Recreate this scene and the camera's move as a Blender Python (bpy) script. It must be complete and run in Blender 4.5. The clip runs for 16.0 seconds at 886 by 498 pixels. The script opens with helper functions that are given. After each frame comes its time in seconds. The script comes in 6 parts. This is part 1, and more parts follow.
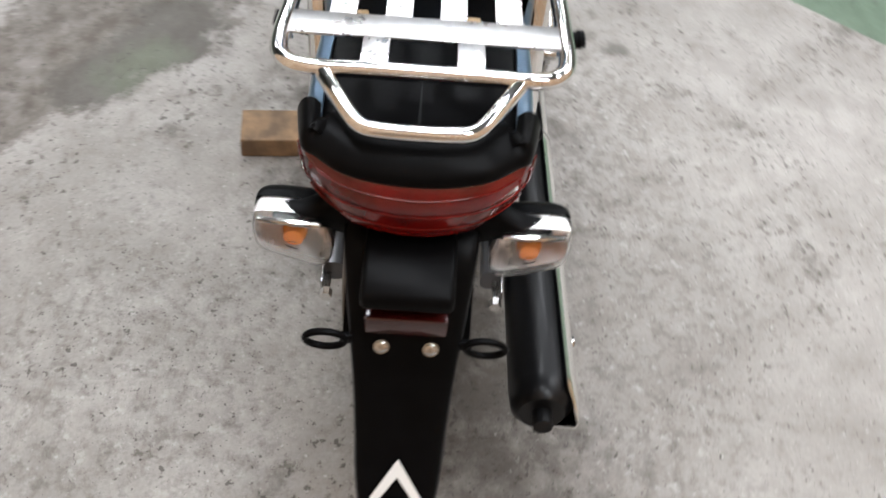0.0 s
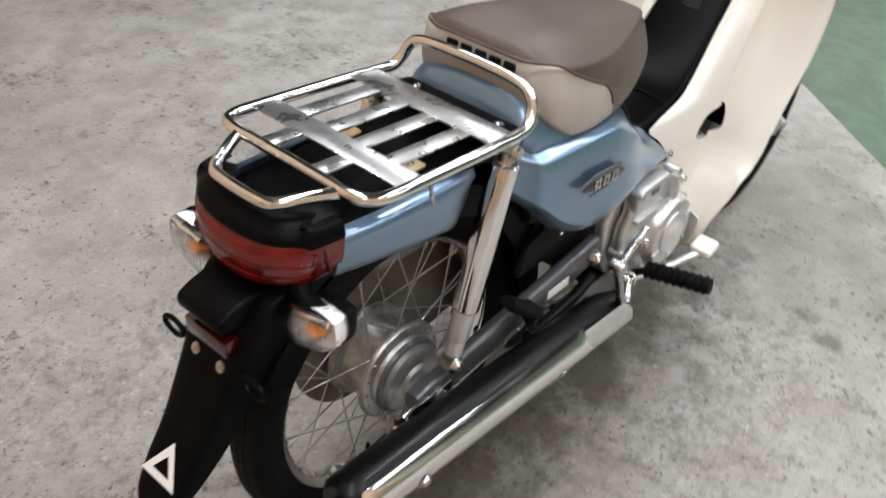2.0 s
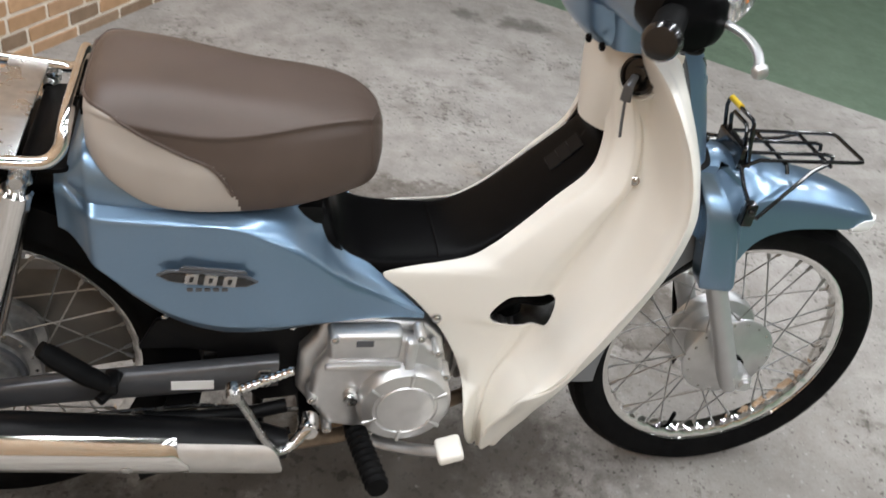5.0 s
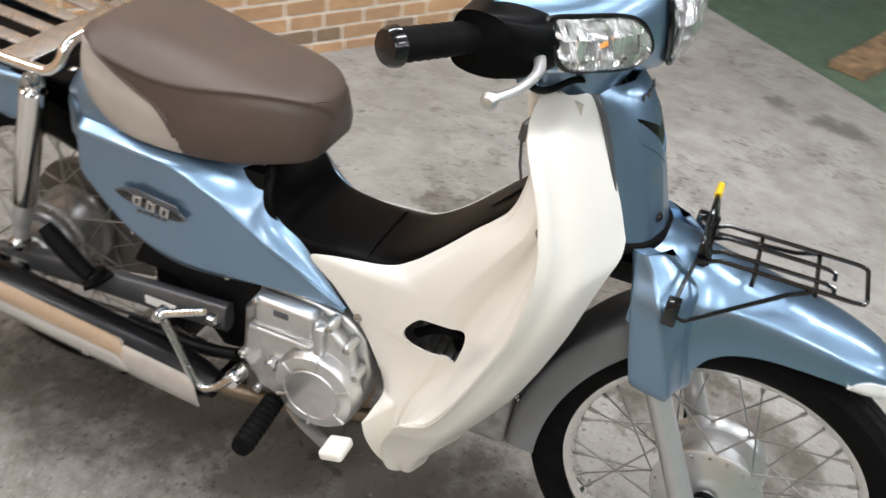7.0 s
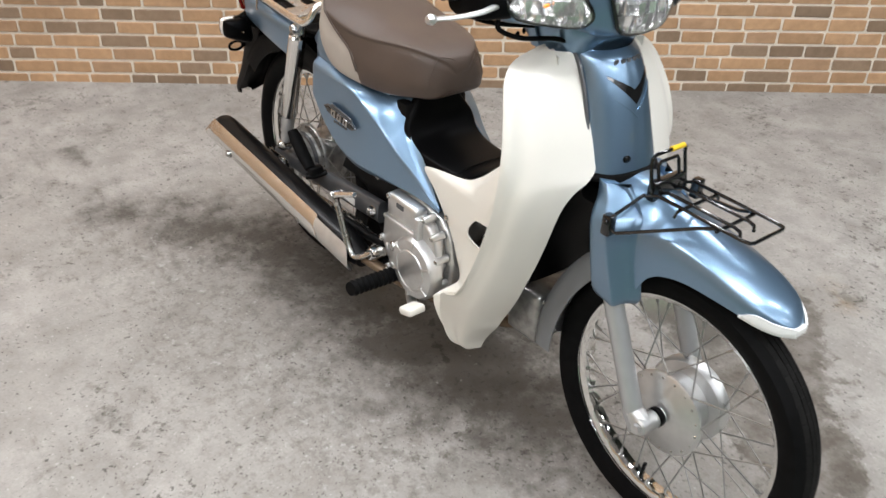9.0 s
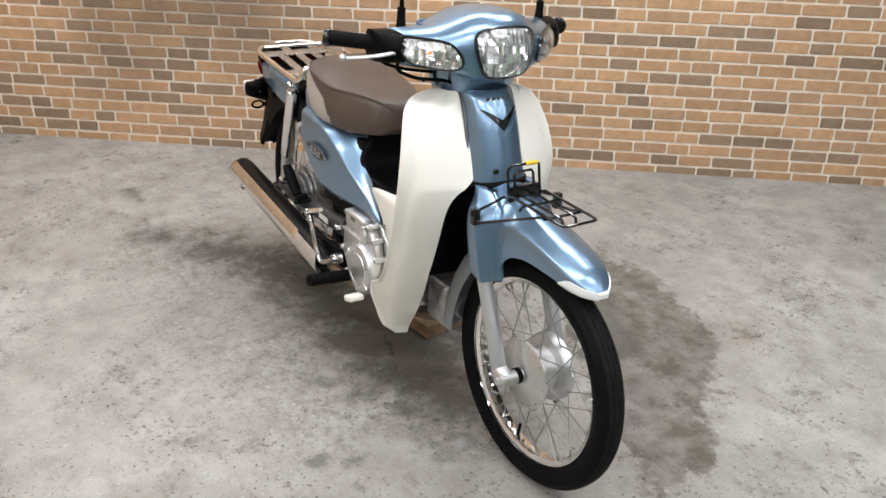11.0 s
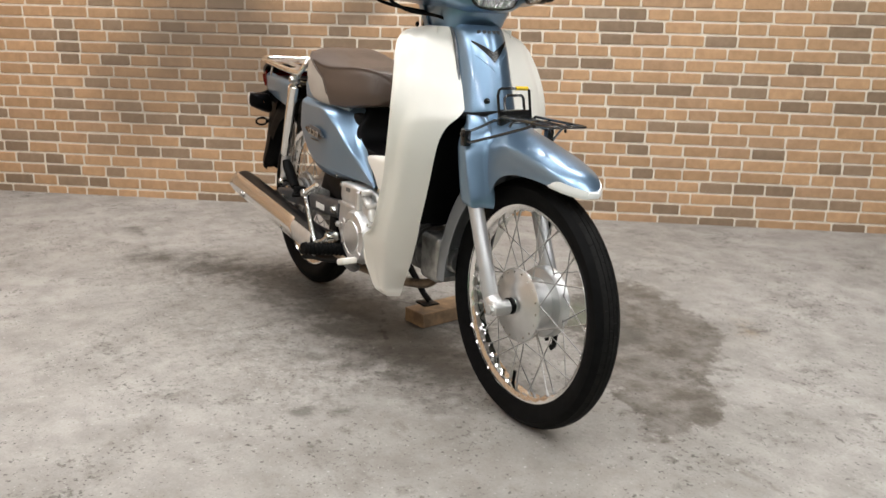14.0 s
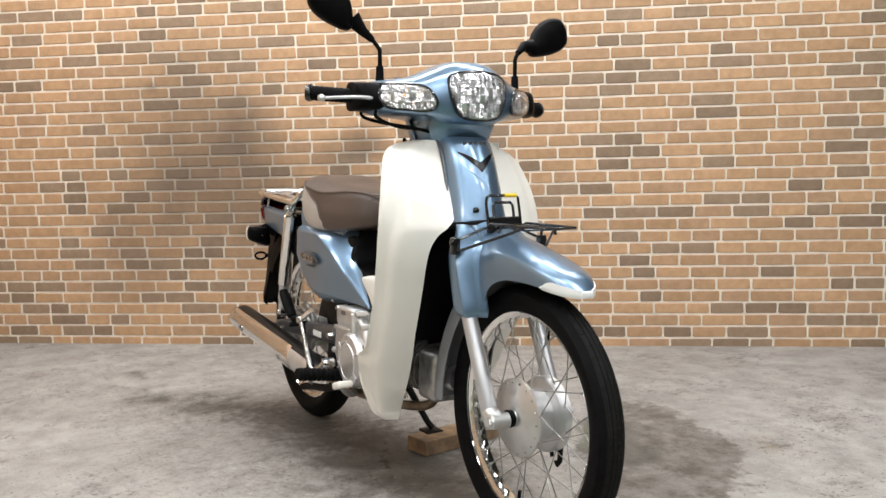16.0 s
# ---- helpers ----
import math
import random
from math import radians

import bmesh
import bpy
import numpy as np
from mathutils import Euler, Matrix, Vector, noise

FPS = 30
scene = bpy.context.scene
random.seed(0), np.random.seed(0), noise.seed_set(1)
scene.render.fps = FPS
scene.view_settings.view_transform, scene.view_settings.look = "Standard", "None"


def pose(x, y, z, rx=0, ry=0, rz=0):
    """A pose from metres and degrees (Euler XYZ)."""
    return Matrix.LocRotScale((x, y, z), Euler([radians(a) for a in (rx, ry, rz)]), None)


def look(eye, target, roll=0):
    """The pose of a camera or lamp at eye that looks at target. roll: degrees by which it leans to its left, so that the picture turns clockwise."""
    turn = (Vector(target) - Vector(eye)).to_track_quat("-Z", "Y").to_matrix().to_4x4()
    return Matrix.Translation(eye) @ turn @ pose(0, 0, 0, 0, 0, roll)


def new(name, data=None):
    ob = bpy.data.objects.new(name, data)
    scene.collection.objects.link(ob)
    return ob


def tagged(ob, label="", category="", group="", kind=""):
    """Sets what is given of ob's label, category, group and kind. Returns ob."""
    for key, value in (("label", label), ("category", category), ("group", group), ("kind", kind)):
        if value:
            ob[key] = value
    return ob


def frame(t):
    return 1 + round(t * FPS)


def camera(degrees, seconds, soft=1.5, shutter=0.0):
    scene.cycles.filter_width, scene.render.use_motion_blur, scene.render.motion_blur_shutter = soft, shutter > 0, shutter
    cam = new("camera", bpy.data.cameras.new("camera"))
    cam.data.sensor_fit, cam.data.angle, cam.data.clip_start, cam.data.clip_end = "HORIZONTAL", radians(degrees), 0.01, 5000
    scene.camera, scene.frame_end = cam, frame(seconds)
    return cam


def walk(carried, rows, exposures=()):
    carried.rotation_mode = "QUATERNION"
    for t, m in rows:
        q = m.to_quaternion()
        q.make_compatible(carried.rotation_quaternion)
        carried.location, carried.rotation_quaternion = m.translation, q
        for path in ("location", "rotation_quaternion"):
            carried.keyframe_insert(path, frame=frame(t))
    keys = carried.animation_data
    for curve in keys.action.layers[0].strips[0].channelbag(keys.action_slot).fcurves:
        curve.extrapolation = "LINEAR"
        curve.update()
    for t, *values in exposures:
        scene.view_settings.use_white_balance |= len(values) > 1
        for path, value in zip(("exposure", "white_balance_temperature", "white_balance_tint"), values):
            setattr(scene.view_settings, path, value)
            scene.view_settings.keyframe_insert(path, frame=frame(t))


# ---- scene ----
cam = camera(51.0, 16.0, shutter=0.5)
LAMP_W = 25.5
PATH = [
    (0, (-0.849, 0.01, 1.253), (0.485, -0.093, -0.234), 8.5),
    (0.5, (-0.884, -0.209, 1.289), (0.5, 0.064, -0.129), 7.8),
    (1, (-0.896, -0.383, 1.3), (0.457, 0.197, -0.054), 7.0),
    (1.5, (-0.874, -0.626, 1.344), (0.4, 0.184, 0.032), 6.0),
    (2, (-0.765, -0.725, 1.346), (0.46, 0.25, 0.101), 5.6),
    (2.5, (-0.575, -0.795, 1.35), (0.495, 0.34, 0.098), 8.9),
    (3, (-0.425, -0.874, 1.351), (0.543, 0.344, 0.094), 9.6),
    (3.5, (-0.212, -1.025, 1.37), (0.626, 0.293, 0.12), 8.9),
    (4, (-0.049, -1.096, 1.369), (0.688, 0.305, 0.147), 9.0),
    (4.5, (0.168, -1.09, 1.349), (0.798, 0.355, 0.118), 10.2),
    (5, (0.352, -1.102, 1.356), (0.801, 0.424, 0.144), 10.6),
    (5.2, (0.425, -1.114, 1.359), (0.802, 0.447, 0.166), 8.9),
    (7.3, (1.223, -1.034, 1.39), (0.475, 0.38, 0.189), 5.9),
    (7.5, (1.315, -1.013, 1.398), (0.409, 0.297, 0.188), 4.4),
    (8, (1.554, -0.982, 1.408), (0.429, 0.157, 0.21), 3.8),
    (8.5, (1.737, -1.027, 1.409), (0.49, 0.038, 0.264), 3.3),
    (9, (1.925, -1.14, 1.455), (0.628, -0.1, 0.344), 1.3),
    (9.5, (2.119, -1.181, 1.482), (0.765, -0.132, 0.448), -0.5),
    (10, (2.374, -1.179, 1.495), (0.941, -0.196, 0.505), 1.5),
    (10.2, (2.432, -1.183, 1.507), (0.98, -0.2, 0.546), 2.3),
    (12.3, (2.825, -1.14, 1.404), (1.2, -0.272, 0.626), -1.1),
    (12.5, (2.832, -1.161, 1.376), (1.194, -0.288, 0.631), -0.7),
    (13, (2.812, -1.191, 1.245), (1.184, -0.28, 0.525), -0.8),
    (13.5, (2.817, -1.214, 1.084), (1.197, -0.219, 0.462), 0.8),
    (14, (2.813, -1.207, 0.957), (1.161, -0.216, 0.421), 1.3),
    (14.5, (2.799, -1.169, 0.888), (1.11, -0.183, 0.47), 2.3),
    (15, (2.8, -1.139, 0.872), (1.09, -0.152, 0.554), 0.1),
    (15.5, (2.806, -1.138, 0.859), (1.078, -0.157, 0.626), -0.5),
    (16, (2.81, -1.134, 0.852), (1.083, -0.148, 0.641), -1.4),
]
EXPOSURE = [(0, 0.10, 6290, 10), (1.5, 0.0, 6370, 10), (3, -0.17, 6400, 10), (5, -0.20, 6380, 10), (7.3, -0.04, 6440, 10), (9, -0.05, 6450, 10), (12.5, -0.09, 6600, 10), (14, -0.10, 6730, 10), (16, -0.02, 6620, 10)]
walk(cam, [(t, look(eye, target, roll)) for t, eye, target, roll in PATH], EXPOSURE)

# ---- light ----
world = bpy.data.worlds.new("world")
scene.world = world
world.use_nodes = True
world.node_tree.nodes["Background"].inputs[0].default_value = (0.9, 0.95, 1.0, 1)
world.node_tree.nodes["Background"].inputs[1].default_value = 0.05
ROOM = pose(-2.056, -0.916, 0, 0, 0, 52.4)   # u along the brick wall, v out of it
CEILING = 2.75
TUBES = [(0.6, -0.8), (2.1, -0.8), (3.3, -0.95)] + [(u, v) for v in (-2.45, -3.9, -5.6) for u in (0.9, 2.75, 4.4, 6.4)]
def pw_lamp(u):
    """Power factor of a tube at u, tuned for brightness: less towards the open end."""
    return 1.12 if u < 1.5 else (1.0 if u < 2.6 else 0.92)


for u, v in TUBES:
    lamp = bpy.data.lights.new("tube_light", "AREA")
    lamp.shape, lamp.size, lamp.size_y, lamp.energy = "RECTANGLE", 1.2, 0.16, LAMP_W * pw_lamp(u)
    lamp.color = (0.93, 0.955, 0.99)
    ob = new("tube_light", lamp)
    ob.matrix_world = ROOM @ pose(u, v, CEILING - 0.09)


# ---- materials ----
def material(name, color, rough=0.5, metal=0.0, vary=0.0, scale=30.0, bump=0.0, bscale=200.0, coat=0.0, rvary=0.0, other=None, spec=0.5):
    m = bpy.data.materials.new(name)
    m.use_nodes = True
    nt = m.node_tree
    b = nt.nodes["Principled BSDF"]
    b.inputs["Base Color"].default_value = (*color, 1)
    b.inputs["Roughness"].default_value = rough
    b.inputs["Metallic"].default_value = metal
    b.inputs["Coat Weight"].default_value = coat
    b.inputs["Coat Roughness"].default_value = 0.06
    b.inputs["Specular IOR Level"].default_value = spec
    tc = nt.nodes.new("ShaderNodeTexCoord")
    if vary or rvary:
        n = nt.nodes.new("ShaderNodeTexNoise")
        n.inputs["Scale"].default_value, n.inputs["Detail"].default_value = scale, 6
        nt.links.new(tc.outputs["Object"], n.inputs["Vector"])
        r = nt.nodes.new("ShaderNodeMapRange")
        r.inputs["From Min"].default_value, r.inputs["From Max"].default_value = 0.35, 0.65
        nt.links.new(n.outputs["Fac"], r.inputs["Value"])
        if vary:
            mx = nt.nodes.new("ShaderNodeMix")
            mx.data_type = "RGBA"
            o = other or tuple(c * (1 - vary) for c in color)
            mx.inputs["A"].default_value, mx.inputs["B"].default_value = (*color, 1), (*o, 1)
            nt.links.new(r.outputs["Result"], mx.inputs["Factor"])
            nt.links.new(mx.outputs["Result"], b.inputs["Base Color"])
        if rvary:
            q = nt.nodes.new("ShaderNodeMapRange")
            q.inputs["To Min"].default_value, q.inputs["To Max"].default_value = rough, rough + rvary
            nt.links.new(r.outputs["Result"], q.inputs["Value"])
            nt.links.new(q.outputs["Result"], b.inputs["Roughness"])
    if bump:
        n2 = nt.nodes.new("ShaderNodeTexNoise")
        n2.inputs["Scale"].default_value, n2.inputs["Detail"].default_value = bscale, 3
        nt.links.new(tc.outputs["Object"], n2.inputs["Vector"])
        bp = nt.nodes.new("ShaderNodeBump")
        bp.inputs["Strength"].default_value, bp.inputs["Distance"].default_value = bump, 0.001
        nt.links.new(n2.outputs["Fac"], bp.inputs["Height"])
        nt.links.new(bp.outputs["Normal"], b.inputs["Normal"])
    return m


def glass(name, color=(1, 1, 1), rough=0.02, ridge=0.0, scale=220.0):
    m = material(name, color, rough, 0, 0, 30, 0, 200)
    b = m.node_tree.nodes["Principled BSDF"]
    b.inputs["Transmission Weight"].default_value = 1.0
    b.inputs["IOR"].default_value = 1.45
    if ridge:
        nt = m.node_tree
        tc = nt.nodes.new("ShaderNodeTexCoord")
        w = nt.nodes.new("ShaderNodeTexWave")
        w.bands_direction = "Y"
        w.inputs["Scale"].default_value = scale
        nt.links.new(tc.outputs["Object"], w.inputs["Vector"])
        bp = nt.nodes.new("ShaderNodeBump")
        bp.inputs["Strength"].default_value, bp.inputs["Distance"].default_value = ridge, 0.001
        nt.links.new(w.outputs["Fac"], bp.inputs["Height"])
        nt.links.new(bp.outputs["Normal"], b.inputs["Normal"])
    return m


def faceted(name, color, scale, depth, metal=0.93):
    m = material(name, color, 0.09, metal)
    nt = m.node_tree
    tc = nt.nodes.new("ShaderNodeTexCoord")
    v = nt.nodes.new("ShaderNodeTexVoronoi")
    v.inputs["Scale"].default_value = scale
    nt.links.new(tc.outputs["Object"], v.inputs["Vector"])
    bp = nt.nodes.new("ShaderNodeBump")
    bp.inputs["Strength"].default_value, bp.inputs["Distance"].default_value = 0.6, depth
    nt.links.new(v.outputs["Distance"], bp.inputs["Height"])
    nt.links.new(bp.outputs["Normal"], nt.nodes["Principled BSDF"].inputs["Normal"])
    return m


def stained(name, base, spots, tone_light, tone_dark, fleck, rough=0.75, patches=(), tint=(0.5, 0.47, 0.42)):
    """Worn mineral surface: two scales of blotches, dark flecks, and stains given as (x, y, z, rx, ry, rz, strength)."""
    m = bpy.data.materials.new(name)
    m.use_nodes = True
    nt = m.node_tree
    L, N = nt.links.new, nt.nodes.new
    b = nt.nodes["Principled BSDF"]
    tc = N("ShaderNodeTexCoord")

    def noise_at(scale, detail, lo, hi, rough_=0.6):
        n = N("ShaderNodeTexNoise")
        n.inputs["Scale"].default_value, n.inputs["Detail"].default_value, n.inputs["Roughness"].default_value = scale, detail, rough_
        L(tc.outputs["Object"], n.inputs["Vector"])
        r = N("ShaderNodeMapRange")
        r.inputs["From Min"].default_value, r.inputs["From Max"].default_value = lo, hi
        L(n.outputs["Fac"], r.inputs["Value"])
        return r.outputs["Result"], n

    def mix(fac, a, c, gain=1.0):
        mx = N("ShaderNodeMix")
        mx.data_type = "RGBA"
        if gain != 1.0:
            g = N("ShaderNodeMath")
            g.operation = "MULTIPLY"
            g.use_clamp = True
            g.inputs[1].default_value = gain
            L(fac, g.inputs[0])
            fac = g.outputs[0]
        L(fac, mx.inputs["Factor"])
        for sock, val in (("A", a), ("B", c)):
            if isinstance(val, tuple):
                mx.inputs[sock].default_value = (*val, 1)
            else:
                L(val, mx.inputs[sock])
        return mx.outputs["Result"]

    big, _ = noise_at(1.3, 8, 0.30, 0.74)
    dirt, _ = noise_at(2.2, 6, 0.40, 0.62)
    pit, _ = noise_at(spots * 3.4, 4, 0.60, 0.68, 0.7)
    mid, _ = noise_at(9.0, 8, 0.38, 0.66, 0.7)
    fine, fn = noise_at(85.0, 5, 0.38, 0.66, 0.8)
    flk, _ = noise_at(spots, 5, 0.58, 0.70, 0.75)
    col = mix(big, tone_light, base)
    col = mix(mid, col, tone_dark, 0.6)
    col = mix(fine, col, tone_dark, 0.4)
    def times(a, c):
        g = N("ShaderNodeMath")
        g.operation = "MULTIPLY"
        L(a, g.inputs[0])
        L(c, g.inputs[1])
        return g.outputs[0]

    col = mix(times(flk, dirt), col, fleck, 0.85)
    col = mix(pit, col, fleck, 0.55)
    warp = N("ShaderNodeTexNoise")
    warp.inputs["Scale"].default_value, warp.inputs["Detail"].default_value, warp.inputs["Roughness"].default_value = 3.2, 8, 0.68
    L(tc.outputs["Object"], warp.inputs["Vector"])
    for (x, y, z, rx, ry, rz, amount, edge) in patches:
        sub = N("ShaderNodeVectorMath")
        sub.operation = "SUBTRACT"
        L(tc.outputs["Object"], sub.inputs[0])
        sub.inputs[1].default_value = (x, y, z)
        sc = N("ShaderNodeVectorMath")
        sc.operation = "MULTIPLY"
        L(sub.outputs[0], sc.inputs[0])
        sc.inputs[1].default_value = (1 / rx, 1 / ry, 1 / rz)
        ln = N("ShaderNodeVectorMath")
        ln.operation = "LENGTH"
        L(sc.outputs[0], ln.inputs[0])
        wob = N("ShaderNodeMath")
        wob.operation = "MULTIPLY_ADD"
        L(warp.outputs["Fac"], wob.inputs[0])
        wob.inputs[1].default_value = 2.2
        L(ln.outputs["Value"], wob.inputs[2])
        rg = N("ShaderNodeMapRange")
        rg.interpolation_type = "SMOOTHSTEP"
        rg.inputs["From Min"].default_value, rg.inputs["From Max"].default_value = 2.1 + edge, 2.1 - edge
        L(wob.outputs[0], rg.inputs["Value"])
        col = mix(rg.outputs["Result"], col, tint, amount)
    L(col, b.inputs["Base Color"])
    rr = N("ShaderNodeMapRange")
    rr.inputs["To Min"].default_value, rr.inputs["To Max"].default_value = rough - 0.15, rough + 0.1
    L(mid, rr.inputs["Value"])
    L(rr.outputs["Result"], b.inputs["Roughness"])
    bp = N("ShaderNodeBump")
    bp.inputs["Strength"].default_value, bp.inputs["Distance"].default_value = 0.35, 0.002
    L(fn.outputs["Fac"], bp.inputs["Height"])
    L(bp.outputs["Normal"], b.inputs["Normal"])
    return m


def slab_concrete(name):
    """Old power-floated concrete: pale, faintly blotched, with dark specks, scuffs, a damp patch, and oily dirt mixed
    with painted contact shade.
    """
    m = bpy.data.materials.new(name)
    m.use_nodes = True
    nt = m.node_tree
    L, N = nt.links.new, nt.nodes.new
    b = nt.nodes["Principled BSDF"]
    at = N("ShaderNodeTexCoord").outputs["Object"]

    def math_of(op, a, c=None, d=None):
        g = N("ShaderNodeMath")
        g.operation = op
        for i, v in enumerate((a, c, d)):
            if v is None:
                continue
            if isinstance(v, (int, float)):
                g.inputs[i].default_value = v
            else:
                L(v, g.inputs[i])
        return g.outputs[0]

    def vec_of(op, a, c, out=0):
        g = N("ShaderNodeVectorMath")
        g.operation = op
        for i, v in enumerate((a, c)):
            if isinstance(v, tuple):
                g.inputs[i].default_value = v
            elif v is not None:
                L(v, g.inputs[i])
        return g.outputs[out]

    def step(v, lo, hi, smooth=False):
        r = N("ShaderNodeMapRange")
        r.inputs["From Min"].default_value, r.inputs["From Max"].default_value = lo, hi
        if smooth:
            r.interpolation_type = "SMOOTHSTEP"
        L(v, r.inputs["Value"])
        return r.outputs["Result"]

    def noise_at(scale, detail, rough, where=None):
        n = N("ShaderNodeTexNoise")
        n.inputs["Scale"].default_value, n.inputs["Detail"].default_value, n.inputs["Roughness"].default_value = scale, detail, rough
        L(where or at, n.inputs["Vector"])
        return n.outputs["Fac"]

    def mix(fac, a, c, gain=1.0):
        mx = N("ShaderNodeMix")
        mx.data_type = "RGBA"
        L(math_of("MULTIPLY", fac, gain), mx.inputs["Factor"])
        for sock, val in (("A", a), ("B", c)):
            if isinstance(val, tuple):
                mx.inputs[sock].default_value = (*val, 1)
            else:
                L(val, mx.inputs[sock])
        return mx.outputs["Result"]

    def chain(points):
        """Distance to a chain of (x, y, radius), less the radius."""
        best = None
        for (x0, y0, r0), (x1, y1, r1) in zip(points, points[1:]):
            dx, dy = x1 - x0, y1 - y0
            rel = vec_of("SUBTRACT", at, (x0, y0, 0))
            h = N("ShaderNodeClamp")
            L(math_of("DIVIDE", vec_of("DOT_PRODUCT", rel, (dx, dy, 0), 1), dx * dx + dy * dy), h.inputs[0])
            foot = N("ShaderNodeCombineXYZ")
            L(math_of("MULTIPLY", h.outputs[0], dx), foot.inputs[0])
            L(math_of("MULTIPLY", h.outputs[0], dy), foot.inputs[1])
            flat = vec_of("MULTIPLY", rel, (1, 1, 0))
            d = vec_of("LENGTH", vec_of("SUBTRACT", flat, foot.outputs[0]), None, 1)
            d = math_of("SUBTRACT", d, math_of("MULTIPLY_ADD", h.outputs[0], r1 - r0, r0))
            best = d if best is None else math_of("MINIMUM", best, d)
        return best

    big = step(noise_at(1.1, 7, 0.6), 0.36, 0.66)
    mid = step(noise_at(7.5, 9, 0.68), 0.40, 0.68)
    scuff_at = vec_of("MULTIPLY", at, (1.0, 2.6, 1.0))
    scuff = step(noise_at(5.0, 9, 0.75, scuff_at), 0.575, 0.70)
    fine = noise_at(140.0, 3, 0.6)
    clump = step(noise_at(3.4, 5, 0.6), 0.42, 0.66)
    wob = noise_at(7.0, 9, 0.72)
    # damp patch beside the front wheel; oily dirt below the engine, with painted contact shade
    damp = chain([(0.42, 0.86, 0.05), (0.64, 0.78, 0.15), (0.90, 0.65, 0.20), (1.11, 0.48, 0.17), (1.32, 0.32, 0.11), (1.45, 0.21, 0.04)])
    damp = step(math_of("MULTIPLY_ADD", math_of("SUBTRACT", wob, 0.5), 0.46, damp), 0.028, -0.016, True)
    oil_and_shade = chain([(-0.50, -0.42, 0.03), (-0.30, -0.28, 0.07), (-0.10, -0.14, 0.08), (0.15, -0.09, 0.14), (0.47, -0.02, 0.21), (0.70, 0.0, 0.20), (0.88, -0.04, 0.12)])
    oil_and_shade = step(math_of("MULTIPLY_ADD", math_of("SUBTRACT", wob, 0.5), 0.8, oil_and_shade), 0.17, -0.13, True)
    marks = None
    for pts in ([(1.33, 1.92, 0.05), (1.42, 1.87, 0.04)], [(1.16, 1.97, 0.03), (1.22, 1.94, 0.025)], [(0.62, 0.66, 0.07), (0.86, 0.53, 0.10)], [(-0.98, -0.41, 0.015), (-0.86, -0.40, 0.02)], [(0.944, -0.475, 0.004), (0.938, -0.42, 0.008)], [(0.988, -0.385, 0.012), (0.985, -0.35, 0.006)]):
        d = step(math_of("MULTIPLY_ADD", math_of("SUBTRACT", wob, 0.5), 0.3, chain(pts)), 0.03, -0.03, True)
        marks = d if marks is None else math_of("MAXIMUM", marks, d)
    crack = step(math_of("MULTIPLY_ADD", math_of("SUBTRACT", noise_at(26.0, 5, 0.65), 0.5), 0.09, chain([(0.36, 0.045, 0.001), (0.46, 0.006, 0.002), (0.53, -0.045, 0.002), (0.61, -0.066, 0.001)])), 0.004, -0.001)
    grime = math_of("MAXIMUM", math_of("MULTIPLY", oil_and_shade, 0.8), math_of("MULTIPLY", clump, 0.8))
    rough_zone = None
    for pts in ([(-0.45, 0.50, 0.18), (-0.05, 0.38, 0.26), (0.2, 0.52, 0.10)], [(-0.2, -0.45, 0.12), (0.3, -0.48, 0.16), (0.8, -0.38, 0.14)]):
        d = step(math_of("MULTIPLY_ADD", math_of("SUBTRACT", wob, 0.5), 0.6, chain(pts)), 0.22, -0.15, True)
        rough_zone = d if rough_zone is None else math_of("MAXIMUM", rough_zone, d)
    # specks grow where the grime lies
    sp1 = noise_at(62.0, 4, 0.62)
    sp2 = noise_at(150.0, 2, 0.5)
    sp3 = noise_at(24.0, 7, 0.7)
    k1 = step(math_of("MULTIPLY_ADD", grime, 0.085, sp1), 0.645, 0.68)
    k2 = step(math_of("MULTIPLY_ADD", grime, 0.03, sp2), 0.69, 0.73)
    k3 = step(math_of("MULTIPLY_ADD", grime, 0.13, sp3), 0.65, 0.71)
    col = mix(big, FLOOR_A, FLOOR_B)
    col = mix(mid, col, FLOOR_C, 0.52)
    col = mix(scuff, col, FLOOR_C, 0.75)
    col = mix(step(fine, 0.36, 0.66), col, FLOOR_C, 0.22)
    col = mix(step(noise_at(90.0, 2, 0.5), 0.66, 0.72), col, (0.52, 0.505, 0.48), 0.5)
    col = mix(math_of("MULTIPLY", damp, math_of("MULTIPLY_ADD", step(noise_at(11.0, 8, 0.7), 0.40, 0.60), 0.55, 0.45)), col, (0.098, 0.083, 0.066), 0.9)
    col = mix(oil_and_shade, col, (0.065, 0.056, 0.046), 0.88)
    col = mix(marks, col, (0.10, 0.093, 0.08), 0.75)
    col = mix(k3, col, (0.085, 0.074, 0.06), 0.65)
    smear = step(math_of("MULTIPLY_ADD", grime, 0.16, noise_at(11.0, 9, 0.72)), 0.62, 0.76)
    col = mix(smear, col, (0.10, 0.09, 0.075), 0.62)
    coarse = step(math_of("MULTIPLY_ADD", rough_zone, 0.11, noise_at(36.0, 8, 0.74)), 0.58, 0.78)
    col = mix(coarse, col, (0.095, 0.085, 0.072), 0.6)
    pale = step(math_of("MULTIPLY_ADD", rough_zone, 0.08, noise_at(33.0, 6, 0.66)), 0.66, 0.74)
    col = mix(pale, col, (0.47, 0.455, 0.435), 0.5)
    green = step(math_of("MULTIPLY_ADD", math_of("SUBTRACT", wob, 0.5), 0.25, chain([(0.66, 0.60, 0.04), (0.74, 0.56, 0.05)])), 0.04, -0.04, True)
